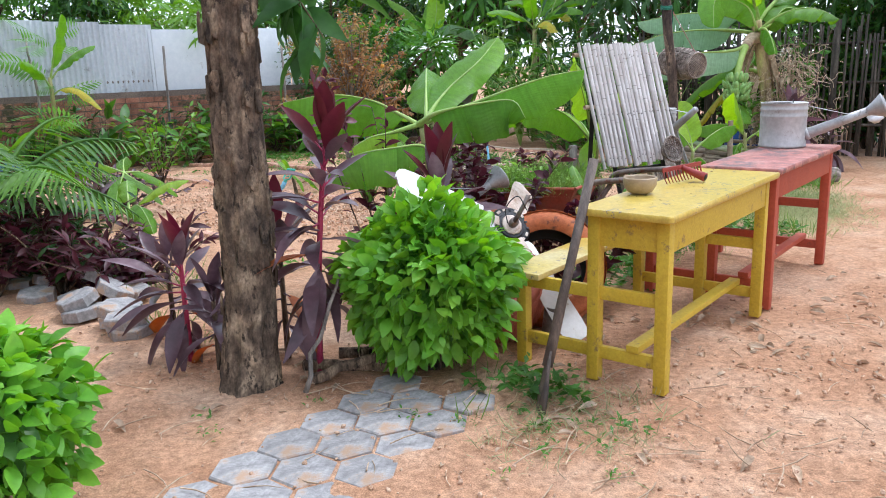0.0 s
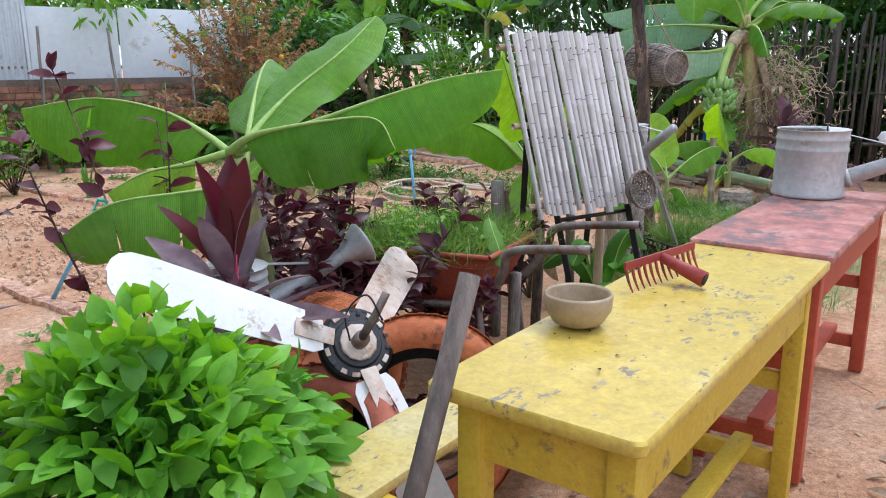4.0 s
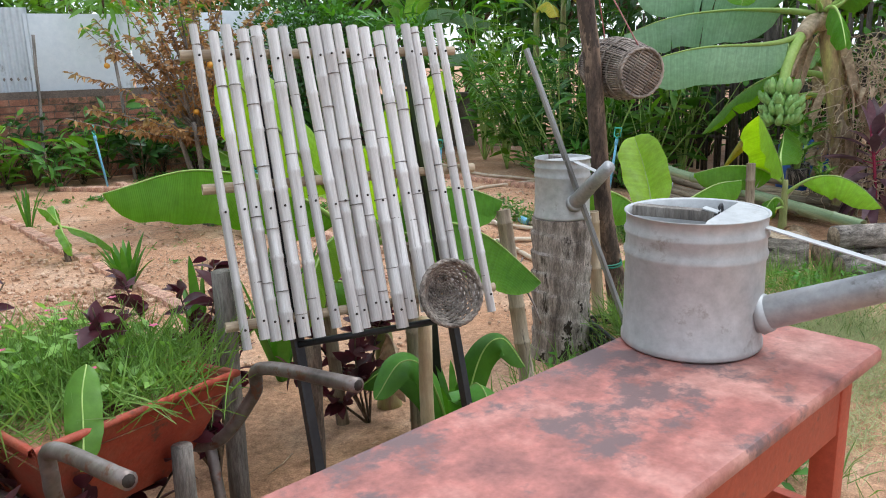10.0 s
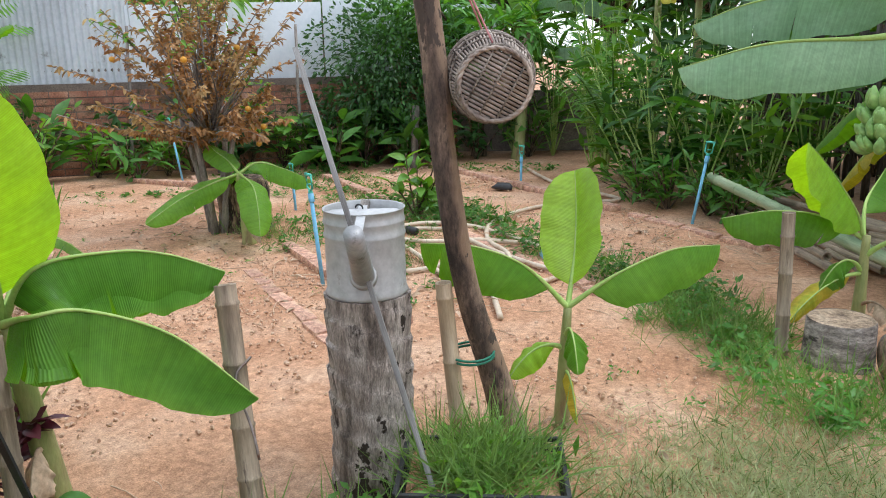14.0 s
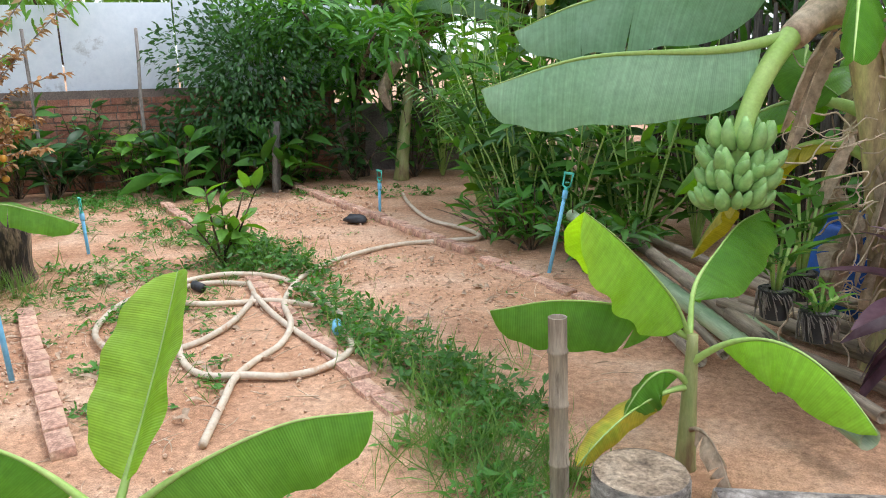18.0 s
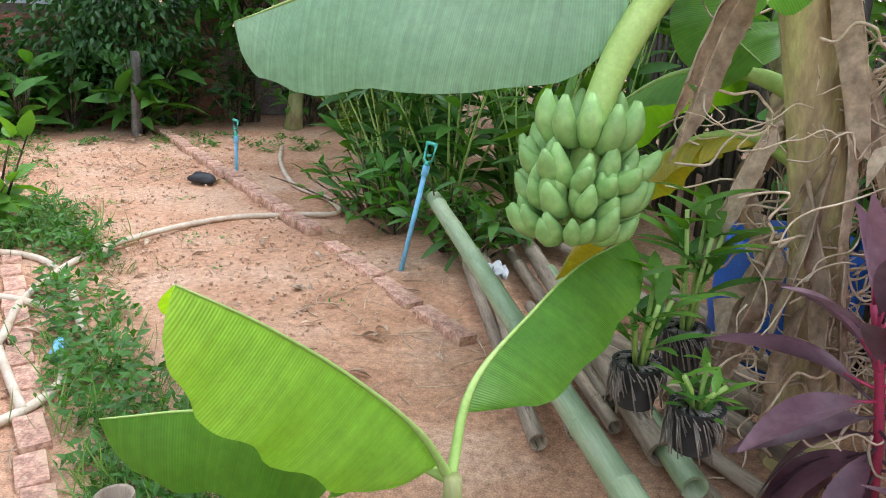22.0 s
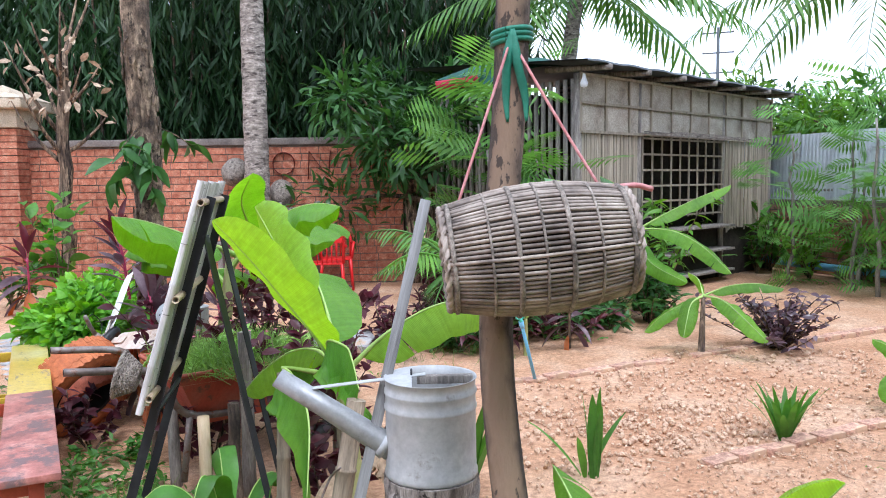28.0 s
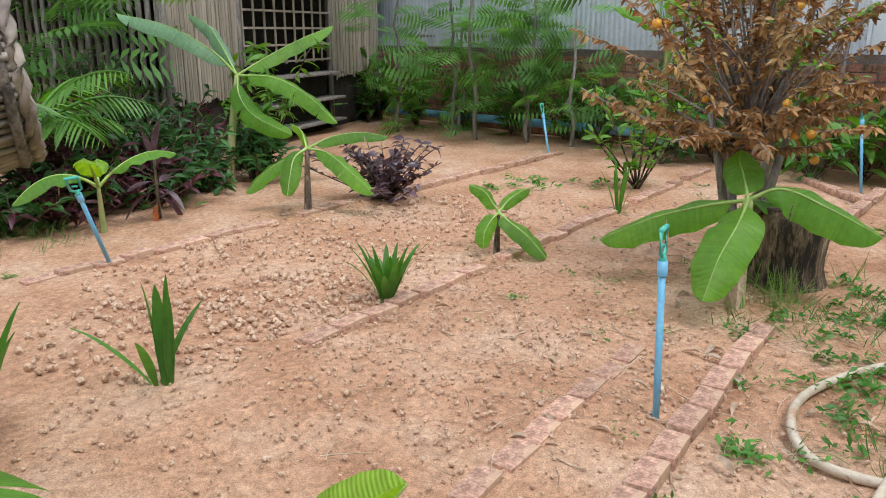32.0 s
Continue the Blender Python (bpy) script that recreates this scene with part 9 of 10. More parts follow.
def frond(g, base, tip, n=26, L=0.5, sag=0.4, width=0.05):
    """A palm frond: leaflets hanging from a curved rib."""
    base, tip = np.asarray(base, float), np.asarray(tip, float)
    line = bez(base, (base + tip) / 2 + (0, 0, sag), tip, n)
    tan = np.gradient(line, axis=0)
    tan /= np.linalg.norm(tan, axis=1)[:, None]
    side = np.cross(tan, (0, 0, 1.0))
    side /= np.linalg.norm(side, axis=1)[:, None] + 1e-9
    k = np.arange(3, n)
    ll = L * np.sin(np.pi * np.clip(k / n * 0.8 + 0.18, 0, 0.97))
    for sg in (1, -1):
        d = side[k] * sg + tan[k] * 0.6 + np.array([0, 0, -0.45])
        strew(g, *blade(3, 0.09, 0.3, 0.25), line[k], frames(d, rng.normal(size=len(k)) * 0.3), ll * rng.uniform(0.85, 1.1, len(k)))
    g.tube(line, np.linspace(0.022, 0.004, n), 5)


def palm(base, h, n, label, L=2.2, leaf=0.55, r=0.16, lean=(0, 0), material=None, trunk=None, crown=True):
    t = thing("palm_tree", label, "palm", pose(*base), "palms round the garden")
    line = bez((0, 0, -0.1), (lean[0] * 0.2, lean[1] * 0.2, h * 0.5), (lean[0], lean[1], h), 40)
    wob = np.where(np.arange(40) % 2, 1.05, 0.98)
    part("trunk", rod(line, np.linspace(r, r * 0.75, 40) * wob, 14), trunk or M_PALMTRUNK, t)
    if crown:
        for k in range(n):
            a = k * 2.4
            el = 0.6 - 1.1 * (k / n)
            g = Geo()
            tip = line[-1] + L * np.array([math.cos(a) * math.cos(el), math.sin(a) * math.cos(el), math.sin(el) - 0.25])
            frond(g, line[-1], tip, 28, leaf, 0.3 * L)
            part("frond", g, material or L_PALM, t)
    return t


# behind the back wall and the hut
for k, s_ in enumerate(np.arange(-1, 17.5, 1.6)):
    x, y, _ = wall_at(s_, 0, -1.6 - 1.2 * rng.random())
    tree((x, y, 0), 3.0 + rng.random() * 0.8, 1.25, 1500, 0.2, (L_MID, L_DARKGREEN, L_LIGHT)[k % 3], "leafy tree beyond a zinc fence", (1.1, 1.1, 0.7))
for x, y, h in ((1.6, 17.5, 4.0), (3.2, 17.0, 4.2), (5.0, 15.2, 4.0), (6.2, 13.6, 4.2), (7.4, 12.0, 4.0), (8.6, 10.4, 4.0), (10.0, 8.6, 4.2), (0.0, 18.5, 4.2), (4.4, 18.6, 5.0), (7.5, 16.0, 5.2), (10.2, 13.0, 5.5), (11.0, 5.0, 4.5), (9.0, 3.0, 4.0), (7.8, -1.0, 4.2)):
    tree((x, y, 0), h, 1.7, 1500, 0.3, L_MID if rng.random() < 0.5 else L_DARKGREEN, "dense leafy tree beyond a bamboo fence", (1.1, 1.1, 1.0), LANCE, 12)
end_banana = banana((0.81, 15.00, 0), 1.65, "tall banana plant at the end of the garden", [], 0.08, (0.09, 0.45), stem=None, seed=150)
rib_leaf(end_banana, (0.81, 15.00, 0), [(0.90, 15.45, 1.65), (0.66, 15.41, 1.85), (0.09, 14.87, 1.91), (-0.64, 14.26, 1.51)], (0.2, -0.4, 0.9), 0.42, (0.9, 0.8), L_BANANA, 3, 150, 0.12, 0.0144)
rib_leaf(end_banana, (0.81, 15.00, 0), [(0.90, 15.45, 1.65), (0.84, 15.51, 1.98), (1.33, 15.73, 2.08), (2.12, 16.20, 1.84)], (0.2, -0.4, 0.9), 0.42, (0.7, 0.9), L_BANANA_PALE, 2, 153, 0.12, 0.0144)
rib_leaf(end_banana, (0.81, 15.00, 0), [(0.90, 15.45, 1.65), (1.27, 15.21, 1.42), (1.74, 15.18, 1.44), (2.39, 15.23, 1.52)], (0.2, -0.4, 0.9), 0.36, (0.8, 0.8), L_BANANA_PALE, 2, 156, 0.12, 0.0132)
rib_leaf(end_banana, (0.81, 15.00, 0), [(0.90, 15.45, 1.65), (0.71, 15.69, 2.03), (0.46, 15.79, 2.38), (0.09, 15.81, 2.60)], (0.2, -0.4, 0.9), 0.4, (0.5, 0.5), L_BANANA, 2, 159, 0.12, 0.014)
rib_leaf(end_banana, (0.81, 15.00, 0), [(0.90, 15.45, 1.65), (0.87, 15.76, 2.03), (1.03, 16.06, 2.57), (1.41, 16.52, 2.93)], (0.2, -0.4, 0.9), 0.4, (0.5, 0.5), L_BANANA, 2, 162, 0.12, 0.014)
rib_leaf(end_banana, (0.81, 15.00, 0), [(0.90, 15.45, 1.65), (0.93, 15.22, 1.99), (0.99, 15.25, 2.48), (0.93, 15.21, 2.85)], (0.2, -0.4, 0.9), 0.36, (0.3, 0.3), L_BANANA_LIGHT, 1, 165, 0.12, 0.0132)
rib_leaf(end_banana, (0.81, 15.00, 0), [(0.90, 15.45, 1.65), (0.85, 15.06, 1.49), (0.72, 14.82, 1.18), (0.81, 14.76, 0.80)], (0.2, -0.4, 0.9), 0.25, (0.9, 0.9), L_DRY, 3, 168, 0.12, 0.011)
for x, y, h, r in ((2.6, 14.2, 1.9, 0.07), (3.0, 14.9, 2.1, 0.07)):
    b = (x, y, 0)
    lv = [(h, (x - 0.9, y - 0.6, h + 0.25), 0.32, 0.15, 0.4, 0, L_BANANA), (h, (x + 0.7, y - 0.7, h + 0.2), 0.34, 0.2, 0.5, 0, L_BANANA), (h, (x - 0.3, y - 0.9, h + 0.75), 0.32, 0.05, 0.3, 0, L_BANANA), (h, (x + 0.5, y + 0.5, h + 0.8), 0.34, 0.1, 0.3, 0, L_BANANA), (h * 0.95, (x + 0.2, y - 0.9, h - 0.1), 0.3, 0.2, 0.5, 0, L_BANANA_YEL if r > 0.06 else L_BANANA)]
    banana(b, h, "tall banana plant at the end of the garden", lv, r, seed=int(x * 50))
tree((0.2, 15.2, 0), 2.2, 0.8, 900, 0.2, L_MID, "leafy young trees at the end of a wall", (1.2, 1, 0.9))
g_ = Geo()
yp = thing("young_palm", "young palm with long thin fronds", "palm", pose(2.3, 13.2, 0))
for k in range(9):
    a = k * 2.4
    g_ = Geo()
    frond(g_, (0, 0, 0.3), (0.8 * math.cos(a), 0.8 * math.sin(a), 1.1 + 0.1 * (k % 3)), 22, 0.3, 0.35)
    part("frond", g_, L_PALM if k % 3 else L_LIGHT, yp)
# left of the start
for x, y, h in ((-2.6, 5.6, 1.2),):
    yp = thing("young_palm", "bushy young palm with arching fronds", "palm", pose(x, y, 0), "young palms")
    part("trunk", rod([(0, 0, -0.05), (0.02, 0, 0.55)], [0.04, 0.03], 10), L_STEM, yp)
    for k in range(13):
        a = k * 2.4
        g_ = Geo()
        frond(g_, (0, 0, 0.5), (0.95 * math.cos(a), 0.95 * math.sin(a), h * (0.35 + 0.6 * (k / 13))), 24, 0.34, 0.4)
        part("frond", g_, L_LIGHT if k % 2 else L_PALM, yp)
banana((-1.95, 6.3, 0), 0.3, "small banana seedling beyond a trunk", [(0.3, (-1.5, 6.35, 0.55), 0.2, 0.08, 0.3, 0, L_BANANA_LIGHT), (0.3, (-2.35, 6.2, 0.4), 0.2, 0.1, 0.4, 0, L_BANANA_LIGHT), (0.3, (-1.65, 5.85, 0.25), 0.22, 0.14, 0.4, 0, L_BANANA), (0.3, (-2.1, 6.8, 0.5), 0.2, 0.1, 0.3, 0, L_BANANA)], 0.025, seed=130)

# beside the lane: tall dark bamboo thicket, palms and bare trees
BU = np.array([0.347, -0.938])
BN = np.array([0.938, 0.347])
for s_, back in [(q, 1.6 + 1.6 * rng.random()) for q in np.arange(-1.2, 13, 1.25)] + [(q, 4.2 + rng.random()) for q in np.arange(-0.8, 13, 1.5)]:
    p = B0 + BU * s_ - BN * back
    th = thing("bamboo_thicket", "tall dark bamboo thicket with drooping leaves", "bamboo", pose(p[0], p[1], 0), "bamboo thicket behind a wall")
    cn, lv = Geo(), Geo()
    for i in range(10):
        a = rng.uniform(0, 6.28)
        tip = np.array([0.8 * math.cos(a), 0.8 * math.sin(a), rng.uniform(4.5, 6.5)])
        line = bez((0.2 * math.cos(a), 0.2 * math.sin(a), 0), (0.3 * math.cos(a), 0.3 * math.sin(a), 3), tip, 9)
        cn.tube(line, np.linspace(0.04, 0.012, 9), 6)
        n = 420
        t_ = rng.uniform(0.25, 1, n)
        pos = np.stack([np.interp(t_, np.linspace(0, 1, 9), line[:, j]) for j in range(3)], 1) + rng.normal(size=(n, 3)) * (0.4, 0.4, 0.3)
        d = np.concatenate([rng.normal(size=(n, 2)) * 0.5, -np.ones((n, 1))], 1)
        strew(lv, *blade(2, 0.16, 0.3, 0.1), pos, frames(d, rng.uniform(0, 6.28, n)), 0.34 * rng.uniform(0.6, 1.3, n))
    tagged(part("culm", cn, M_DARKPOLE, th), kind="stuff")
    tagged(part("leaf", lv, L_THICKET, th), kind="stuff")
for s_, off, h, r, bare, nm in ((4.5, 1.0, 3.2, 0.1, 1, "bare dead tree with thin twigs"),):
    p = B0 + BU * s_ + BN * off
    t = thing("tree", nm, "tree", pose(p[0], p[1], 0), "trees by the lane")
    part("trunk", stick((0, 0, -0.1), (-0.1, 0.0, h), r, r * 0.75, 12, 0.03, 12, 3), M_BARK, t)
    if bare:
        g = Geo()
        for k in range(12):
            a = k * 2.4
            z = rng.uniform(1.6, 3.1)
            e = np.array([0.6 * math.cos(a), 0.6 * math.sin(a), z + rng.uniform(0.4, 1.3)])
            g.tube(bez((-0.05, 0, z), e * (0.6, 0.6, 0.5) + (0, 0, z * 0.5 - 0.1), e, 6), np.linspace(0.035, 0.008, 6), 5)
        part("limb", g, M_BARK, t)
        leaf_cloud("dry_leaf", (0.3, 0.4, 2.8), 0.6, 60, 0.14, L_DRY, t)
p = B0 + BU * 2.0 + BN * 0.6
palm((p[0], p[1], 0), 7.0, 14, "coconut palm with a ringed trunk before a brick wall", 2.6, 0.7, 0.18)
p = np.array([-8.6, 5.2])
palm((p[0], p[1], 0), 4.4, 16, "coconut palm leaning behind a hut", 2.9, 0.75, 0.15, (0.6, 0.5))
palm((-11.44, 12.9, 0), 5.3, 22, "coconut palm behind a zinc fence", 3.9, 0.8, 0.15, (0.05, -2.3))
pp = thing("power_pole", "grey power line pole with three cross arms", "pole", pose(-59.6, 7.66, 0))
part("mast", rod([(0, 0, -0.1), (0, 0, 6.5), (0, 0, 13.0)], [0.17, 0.14, 0.1], 10), M_ROOF, pp)
for z in (9.6, 11.1, 12.6):
    arm = part("cross_arm", Geo().box((0, 0, z), (0.1, 2.3, 0.1), bevel=0.01), M_ROOF, pp)
    for y in (-1.08, 1.08):
        part("insulator", Geo().lathe([(0.0, 0.0), (0.07, 0.02), (0.05, 0.1), (0.08, 0.16), (0.05, 0.24), (0.0, 0.3)], 10, (0, y, z + 0.05)), M_CLOTH, arm)
tree(tuple(B0 + BN * 0.3 - BU * 0.4) + (0,), 2.9, 1.1, 1500, 0.22, L_DARKGREEN, "leafy tree with glossy leaves beside a gate", (1, 1, 0.9), LANCE, 9)
tree((-6.2, 3.6, 0), 3.2, 1.2, 1200, 0.22, L_DARKGREEN, "dense dark tree beside a hut", (1, 1, 0.9), LANCE, 9)
leafy_shrub(tuple(B0 + BU * 4.2 + BN * 1.8) + (0,), 1.5, 0.4, 60, 0.26, L_MID, "large leaved shrub by a trunk", "shrub", blade(4, 0.6, 0.3, 0.35), 7)
for s_, off, h in ((4.6, 2.2, 0.7), (5.4, 2.6, 0.8), (3.2, 2.4, 0.6), (6.2, 3.0, 0.9)):
    leafy_shrub(tuple(B0 + BU * s_ + BN * off) + (0,), h, 0.4, 200, 0.12, L_MID if s_ < 5 else L_BUSH, "low leafy plants by a brick wall", "shrub", blade(4, 0.4, 0.3, 0.3), 12)
cordyline(tuple(B0 + BU * 4.2 + BN * 2.6) + (0,), 0.9, 16, "crimson cordyline by the lane", 0.9, 0.45)

# red plastic chair, table and rack
def chair(base, rz):
    c = thing("plastic_chair", "bright red moulded plastic chair", "chair", pose(*base, 0, 0, rz))
    part("seat", Geo().box((0, 0, 0.42), (0.42, 0.42, 0.025), bevel=0.01), M_CHAIR, c, "", "angle")
    for x in (-0.19, 0.19):
        for y in (-0.19, 0.19):
            part("leg", rod([(x, y, 0.42), (x * 1.15, y * 1.15, 0)], [0.024, 0.018], 8), M_CHAIR, c)
    a = np.linspace(0.15, 2.99, 16)
    part("back_frame", Geo().tube(np.concatenate([[(0.21, 0.2, 0.42)], np.stack([0.21 * np.cos(a), 0.2 + 0.06 * np.sin(a), 0.66 + 0.2 * np.sin(a)], 1), [(-0.21, 0.2, 0.42)]]), 0.022, 8), M_CHAIR, c)
    for x in (-0.12, -0.06, 0, 0.06, 0.12):
        part("back_slat", rod([(x, 0.21, 0.43), (x * 1.1, 0.25, 0.7)], 0.016, 6, 0.5), M_CHAIR, c)
    part("back_band", Geo().box((0, 0.25, 0.72), (0.4, 0.02, 0.06), bevel=0.008), M_CHAIR, c, "", "angle")
    part("back_panel", Geo().box((0, 0.255, 0.79), (0.3, 0.02, 0.06), bevel=0.008), M_CHAIR, c, "", "angle")
    for s_ in (-1, 1):
        part("armrest", rod([(s_ * 0.22, 0.21, 0.64), (s_ * 0.25, 0.0, 0.63), (s_ * 0.23, -0.18, 0.62), (s_ * 0.21, -0.19, 0.43)], 0.02, 8), M_CHAIR, c)
    return c


cp = np.array([-4.7, 3.0])
chair((cp[0], cp[1], 0), -62)
chair((cp[0] - 0.55, cp[1] - 0.15, 0), 118)
tb = thing("garden_table", "low grey garden table before a brick wall", "table", pose(*(cp + BU * 0.95), 0, 0, 0, BANG))
part("tabletop", Geo().box((0, 0, 0.7), (0.9, 0.55, 0.03), bevel=0.006), M_CONC, tb, "", "angle")
for x in (-0.38, 0.38):
    part("leg", Geo().box((x, 0, 0.345), (0.06, 0.4, 0.69), bevel=0.006), M_GREYWOOD, tb, "", "angle")
rk = thing("wooden_rack", "rough wooden rack leaning against a brick wall", "rack", pose(*(B0 + BU * 1.7 + BN * 0.4), 0, 0, 0, BANG))
for z in (0.45, 0.8, 1.1):
    part("shelf", Geo().box((0, 0, z), (1.1, 0.3, 0.03), bevel=0.004), M_GREYWOOD, rk, "", "angle")
for x in (-0.5, 0, 0.5):
    for y in (-0.12, 0.12):
        part("upright", rod([(x, y, 0), (x, y, 1.2)], 0.022, 6), M_GREYWOOD, rk)
for z, s_ in ((1.62, 2.4), (1.3, 1.75)):
    p = B0 + BU * s_ + BN * 0.25
    tagged(Geo().lathe([(0.02, -0.2), (0.14, -0.15), (0.19, 0.0), (0.16, 0.16), (0.13, 0.18), (0.15, 0.0), (0.1, -0.13), (0.0, -0.16)], 22).obj("hanging_pot", M_WICKER, at=pose(p[0], p[1], z, 60, 0, BANG)), "round brown pot hung on a wall", "pot", "pots hung on the wall")
gt = thing("lattice_gate", "dark lattice gate at the end of a brick wall", "gate", pose(*(B0 - BU * 0.55), 0, 0, 0, BANG))
for i in range(12):
    part("gate_bar", rod([(-0.45 + i * 0.08, 0, 0.05), (-0.45 + i * 0.08, 0, 1.85)], 0.014, 6), M_DARKPOLE, gt)
for z in (0.3, 1.0, 1.7):
    part("gate_rail", rod([(-0.5, 0, z), (0.5, 0, z)], 0.022, 6), M_DARKPOLE, gt)
# far power pylon
py = thing("power_pylon", "grey lattice power pylon far beyond the trees", "pylon", pose(-62, 26, 0))
for s_ in (-1, 1):
    part("leg", rod([(0.7 * s_, 1.1 * s_, 0), (0.12 * s_, 0.2 * s_, 14.5)], 0.09, 5), M_TIN, py)
    part("leg", rod([(-0.7 * s_, 1.1 * s_, 0), (-0.12 * s_, 0.2 * s_, 14.5)], 0.09, 5), M_TIN, py)
for z in (9.5, 11.5, 13.5):
    part("cross_arm", rod([(-0.6, -1.6, z), (0.6, 1.6, z)], 0.07, 5), M_TIN, py)
for z in np.arange(1, 14, 1.2):
    w = 0.7 - 0.58 * z / 14.5
    part("brace", rod([(w, w * 1.5, z), (-w * 0.9, -w * 1.4, z + 1.2)], 0.05, 4), M_TIN, py)

# ---- ground cover ----
grass("grass_right", "tall green grass along the path", [(3.3, 9.0, 0.3), (3.5, 8.5, 0.28), (3.2, 9.35, 0.25), (3.45, 8.85, 0.3), (3.75, 8.15, 0.3), (3.95, 8.0, 0.35), (4.3, 8.05, 0.3), (3.62, 8.75, 0.2), (2.6, 6.75, 0.22), (2.95, 6.95, 0.2), (2.45, 6.7, 0.18), (2.35, 6.55, 0.2), (3.15, 8.9, 0.2)], 1100, 0.18, L_GRASS, 0.7, 21, 0.005)
weeds("path_weeds", "leafy weeds among grass along the path", [(3.3, 9.0, 0.3), (3.5, 8.5, 0.28), (3.45, 8.85, 0.3), (3.75, 8.15, 0.3), (4.0, 8.0, 0.35), (2.6, 6.75, 0.25), (3.6, 8.4, 0.25)], 620, 0.05, L_MID, 51, 0.14)
weeds("pebble_weeds", "tiny weeds and crumbs on bare earth", [(0.3, 9.4, 1.2), (1.5, 10.2, 1.0), (2.8, 7.9, 0.7), (-1.5, 10.8, 1.2), (0.6, 12.2, 1.0), (2.4, 11.0, 0.8), (0.6, 2.9, 0.7), (-0.7, 3.3, 0.5)], 60, 0.022, L_MID, 52, 0.02)
grass("shovel_grass", "thin trampled grass round a shovel", [(0.75, 3.0, 0.3), (0.6, 3.2, 0.25), (0.85, 3.25, 0.2), (0.5, 2.95, 0.2)], 900, 0.07, L_DRYGRASS, 1.1, 53, 0.004)
weeds("shovel_weeds", "small weeds round a shovel", [(0.75, 3.05, 0.32), (0.6, 3.25, 0.25), (0.5, 3.0, 0.25)], 180, 0.03, L_MID, 54, 0.04)
grass("lawn_green", "short green grass among pale trampled grass", [(3.3, 7.2, 0.3), (3.6, 7.55, 0.4), (3.0, 6.75, 0.25), (3.85, 7.45, 0.35)], 900, 0.07, L_GRASS, 1.0, 62, 0.004)
grass("crate_grass", "thin green grass growing out of a crate", [(2.72, 6.95, 0.14, 0.13), (2.85, 7.02, 0.14, 0.13), (2.78, 6.98, 0.16, 0.13)], 6500, 0.19, L_GRASS, 1.0, 25, 0.005)
weeds("crate_weeds", "small weeds growing out of a crate", [(2.78, 6.98, 0.22, 0.14)], 1600, 0.05, L_LIGHT, 9, 0.12)
grass("lawn_patch", "short pale trampled grass beside the path", [(3.25, 7.2, 0.45), (3.6, 7.5, 0.5), (3.1, 6.75, 0.4), (3.5, 6.8, 0.5), (3.9, 7.4, 0.4), (3.25, 6.35, 0.35), (3.7, 7.1, 0.4)], 5600, 0.055, L_DRYGRASS, 1.2, 22, 0.004)
weeds("weed_strip", "low green weeds along a buried brick edging", [(2.27, 10.1, 0.2), (2.68, 9.77, 0.25), (3.05, 9.46, 0.28), (3.3, 9.2, 0.28), (2.9, 9.6, 0.22), (2.48, 9.95, 0.22), (1.63, 10.93, 0.25), (1.3, 11.05, 0.35), (1.0, 11.2, 0.35), (1.9, 10.5, 0.15), (0.85, 11.45, 0.3), (0.55, 11.6, 0.2), (2.1, 10.3, 0.2)], 1500, 0.05, L_MID, 31, 0.2)
grass("bed_grass", "thin green grass among bricks", [(1.3, 11.05, 0.3), (1.0, 11.3, 0.3), (2.7, 9.75, 0.25), (3.1, 9.4, 0.25), (-0.3, 10.35, 0.25), (-0.15, 10.2, 0.2), (2.4, 10.0, 0.2), (0.1, 10.1, 0.15)], 700, 0.17, L_GRASS, 0.5, 32, 0.006)
weeds("garden_weeds", "scattered low weeds on bare earth", [(-0.2, 12.1, 0.5), (-1.1, 13.1, 0.6), (-1.9, 13.0, 0.5), (-1.5, 12.4, 0.5), (-1.0, 11.8, 0.4), (1.4, 9.8, 0.35), (1.2, 10.3, 0.35), (0.35, 10.25, 0.4), (0.9, 10.7, 0.35), (1.9, 9.2, 0.3), (0.4, 9.9, 0.3), (1.0, 10.0, 0.3), (1.75, 8.7, 0.2), (-0.6, 12.6, 0.5), (0.0, 11.5, 0.4), (0.9, 9.5, 0.12), (1.6, 8.95, 0.12), (-2.0, 11.6, 0.4), (-1.4, 11.2, 0.3), (0.4, 13.9, 0.5), (1.2, 14.2, 0.5), (-0.4, 13.4, 0.3), (-2.6, 11.2, 0.3), (1.0, 9.85, 0.12), (-3.0, 10.3, 0.3)], 420, 0.042, L_MID, 33, 0.05)
weeds("shade_weeds", "green weeds under the desks and the board", [(0.45, 3.35, 0.2), (0.62, 3.5, 0.18), (0.75, 3.3, 0.12), (1.4, 5.0, 0.3), (1.7, 5.5, 0.3), (2.0, 5.9, 0.3), (1.2, 4.75, 0.2), (2.3, 6.3, 0.3), (2.6, 6.3, 0.3), (2.9, 6.0, 0.25), (1.6, 5.2, 0.25), (2.5, 5.9, 0.25), (1.0, 4.95, 0.2)], 750, 0.06, L_MID, 34, 0.14)
grass("shade_grass", "green grass behind the desks", [(1.9, 5.6, 0.3), (2.3, 6.1, 0.35), (2.7, 6.2, 0.3), (1.6, 5.35, 0.25), (2.2, 5.8, 0.25), (3.0, 6.3, 0.25), (0.5, 3.3, 0.15), (3.0, 5.9, 0.2)], 420, 0.14, L_GRASS, 0.5, 35, 0.006)
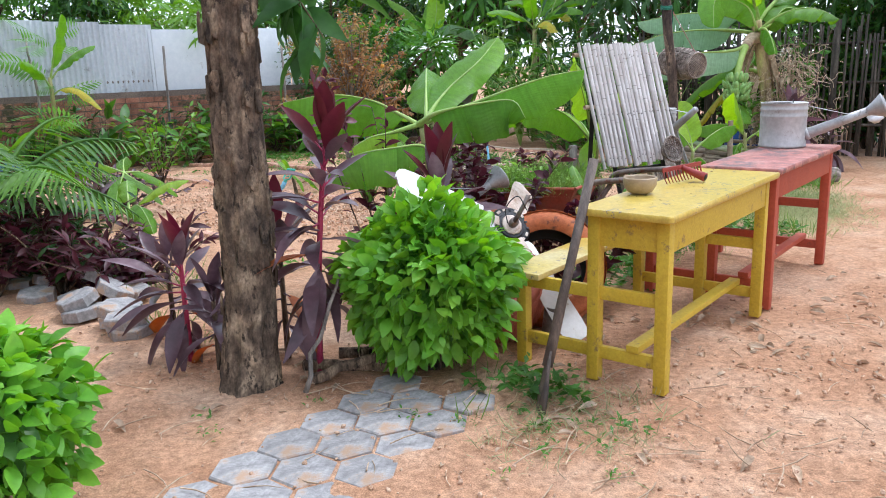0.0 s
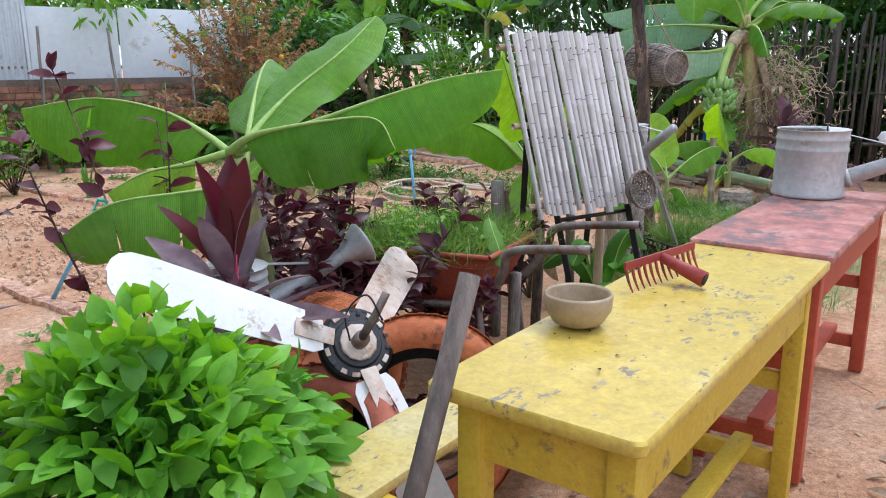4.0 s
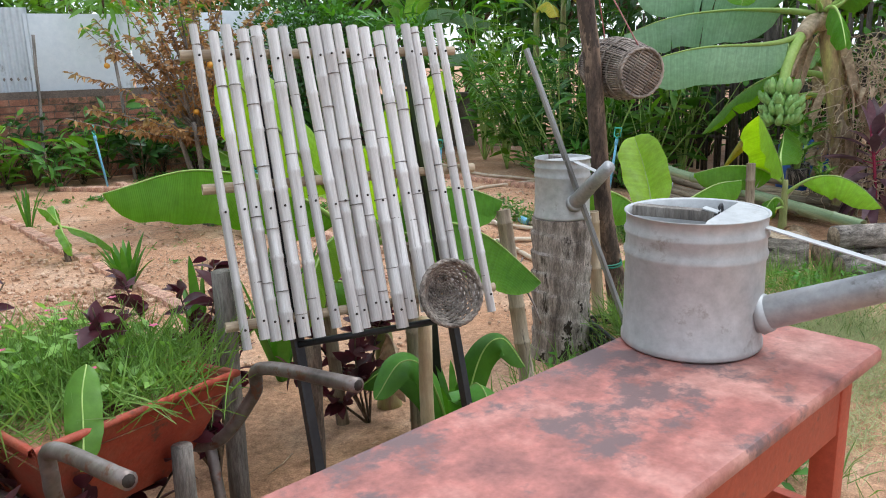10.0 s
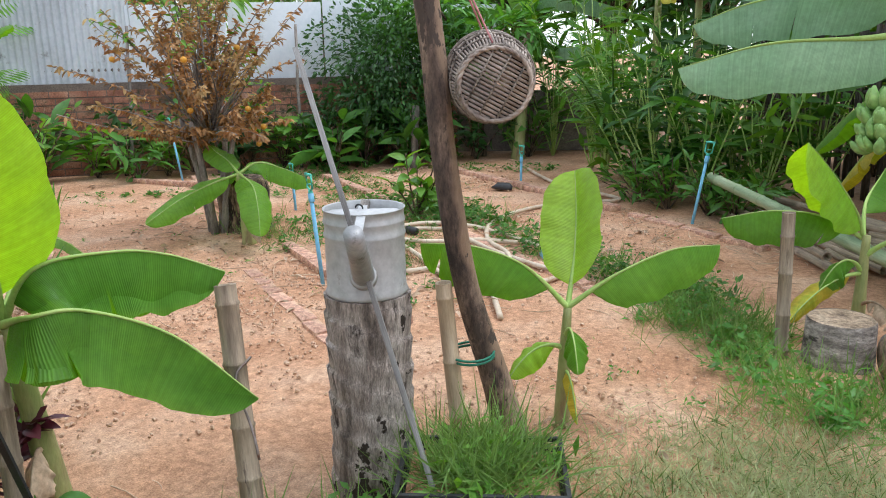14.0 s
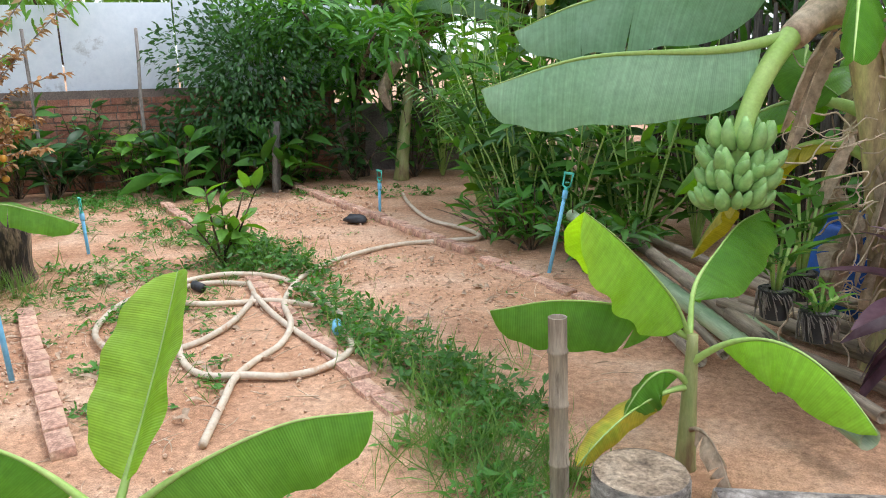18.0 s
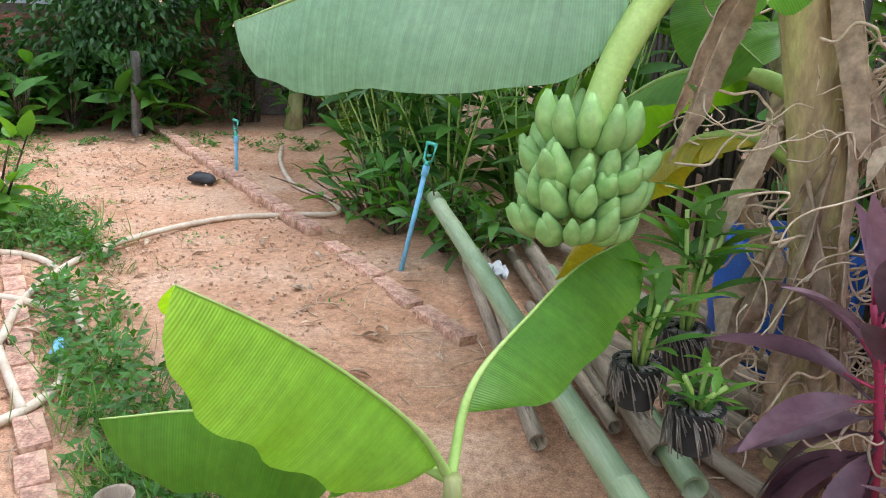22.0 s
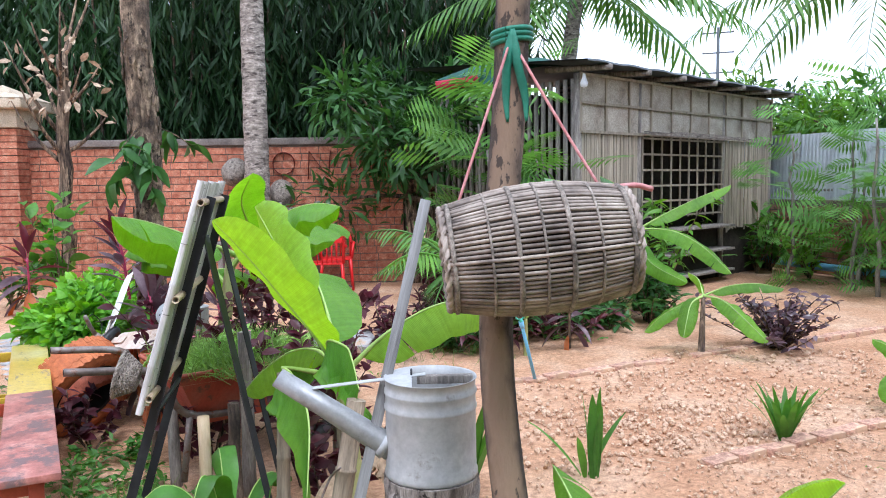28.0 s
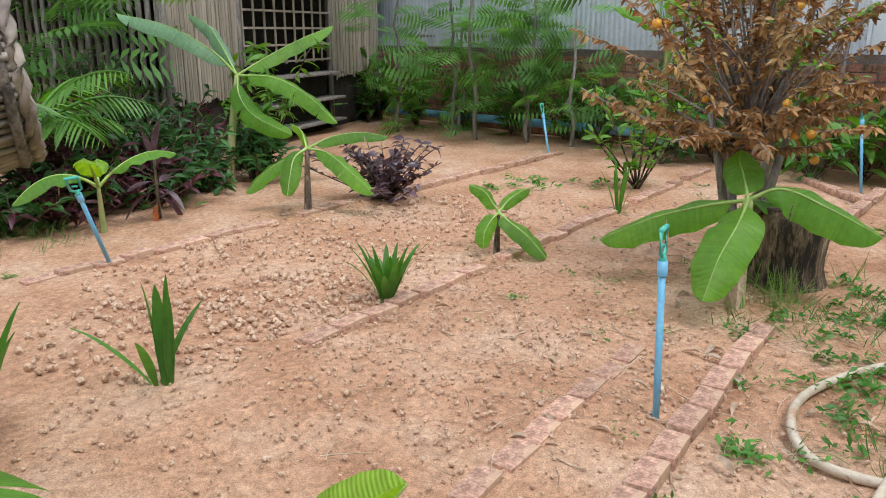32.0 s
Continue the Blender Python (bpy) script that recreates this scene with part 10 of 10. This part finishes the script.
grass("open_grass", "thin tufts of grass on bare earth", [(1.4, 9.8, 0.35), (1.2, 10.3, 0.35), (0.35, 10.25, 0.4), (0.9, 10.7, 0.35), (1.9, 9.2, 0.25), (0.3, 9.9, 0.3), (-0.7, 12.6, 0.5), (0.0, 11.5, 0.4), (-1.6, 12.6, 0.5), (2.0, 10.9, 0.25)], 260, 0.09, L_GRASS, 0.8, 61, 0.005)
grass("left_grass", "thin grass near a heap of slabs", [(-1.5, 5.3, 0.4), (-1.9, 5.8, 0.5), (-1.1, 4.6, 0.2), (-0.9, 4.3, 0.15)], 260, 0.14, L_GRASS, 0.6, 36, 0.006)
weeds("bed_weeds", "patchy low weeds over a garden bed", [(-2.05, 12.75, 0.35), (-2.0, 13.2, 0.4), (-1.9, 13.9, 0.5), (-1.2, 13.9, 0.45), (-0.1, 10.6, 0.25), (0.5, 10.5, 0.25), (0.6, 10.8, 0.25), (0.35, 11.7, 0.3), (1.03, 9.83, 0.2), (1.35, 9.3, 0.18), (-0.4, 14.9, 0.5), (-1.5, 12.9, 0.4), (0.2, 10.9, 0.25)], 700, 0.045, L_MID, 38, 0.07)
weeds("far_weeds", "weedy ground beyond the trunk", [(-3.2, 9.6, 0.5), (-0.8, 5.6, 0.3), (-2.6, 6.6, 0.3), (-1.0, 6.0, 0.2)], 220, 0.05, L_MID, 37, 0.06)
CLOD = rock(21)
strewn("earth_clods", "dry lumps of dug earth", "clods", [(-0.8, 7.4, 0.9, 700), (-1.6, 8.2, 1.1, 700), (0.0, 7.1, 0.6, 450), (-0.3, 7.7, 0.5, 400), (-2.2, 9.0, 0.7, 260), (0.3, 13.4, 0.8, 300), (0.8, 12.9, 0.6, 160), (1.6, 11.6, 0.8, 60)], M_CLOD, 0.01, CLOD, 41)
strewn("pebbles", "small loose crumbs of earth and gravel", "pebbles", [(0, 3.2, 1.5, 700), (2.0, 3.4, 1.3, 700), (1.2, 2.6, 1.0, 500), (2.5, 8.6, 1.2, 500), (1.5, 10.5, 1.6, 900), (-1, 9.5, 1.5, 600), (0.4, 8.6, 0.9, 1300), (1.0, 9.2, 0.9, 900), (2.6, 7.9, 0.7, 600), (-0.4, 8.6, 1.0, 1000), (2.2, 11.0, 1.0, 900), (0.6, 12.6, 1.0, 700), (1.0, 7.6, 0.8, 900), (3.3, 7.6, 1.0, 200), (-1.2, 4.2, 0.8, 160), (2.6, 11.2, 1.2, 160)], M_CLOD, 0.0055, CLOD, 42)
strewn("fallen_leaves", "curled dry leaves lying on the ground", "litter", [(1.2, 2.8, 1.2, 44), (2.6, 4.0, 0.9, 60), (0.6, 3.4, 0.5, 20), (0.9, 2.3, 0.7, 24), (2.2, 3.2, 0.8, 44), (1.5, 3.9, 0.5, 44), (3.4, 6.8, 0.7, 18), (2.0, 9.6, 0.9, 34), (-0.4, 10.0, 0.6, 60), (2.6, 10.9, 0.9, 50), (1.5, 9.8, 1.0, 90), (0.6, 8.6, 0.9, 30), (0.5, 11.8, 1.0, 50), (-1.8, 9.8, 1.0, 30), (2.9, 7.5, 0.5, 14), (-1.0, 3.8, 0.6, 30), (0.0, 4.0, 0.6, 26), (3.3, 10.6, 0.4, 16), (-2.4, 11.8, 0.8, 30)], L_DRY, 0.05, blade(4, 0.35, 0.9, 0.3), 43, True, 0.12)
TW = Geo().tube([(0, 0, 0), (0.35, 0.05, 0.01), (0.7, 0.02, 0.015), (1, -0.06, 0)], [0.017, 0.016, 0.013, 0.007], 5)
strewn("twigs", "thin straws and twigs lying on the ground", "litter", [(-0.4, 3.0, 0.9, 120), (1.8, 3.0, 1.1, 140), (2.8, 4.2, 0.8, 50), (1.0, 2.5, 0.8, 60), (0.7, 3.1, 0.4, 40), (2.2, 9.3, 1.0, 110), (3.2, 10.2, 0.8, 90), (1.3, 10.2, 1.0, 90), (2.5, 11.0, 0.8, 70), (0.6, 8.4, 1.0, 60), (0.2, 12.0, 1.2, 70), (-1.4, 9.4, 1.3, 60), (2.9, 7.6, 0.5, 26), (0.5, 8.8, 0.9, 20), (-0.8, 8.0, 1.0, 20), (3.4, 11.0, 0.5, 40), (1.5, 6.4, 0.5, 16), (-0.5, 10.2, 0.6, 40), (3.3, 6.6, 0.8, 30)], L_DRY, 0.1, (np.concatenate(TW.v), [q for q in TW.f if len(q) == 4]), 44, True, 0.05)
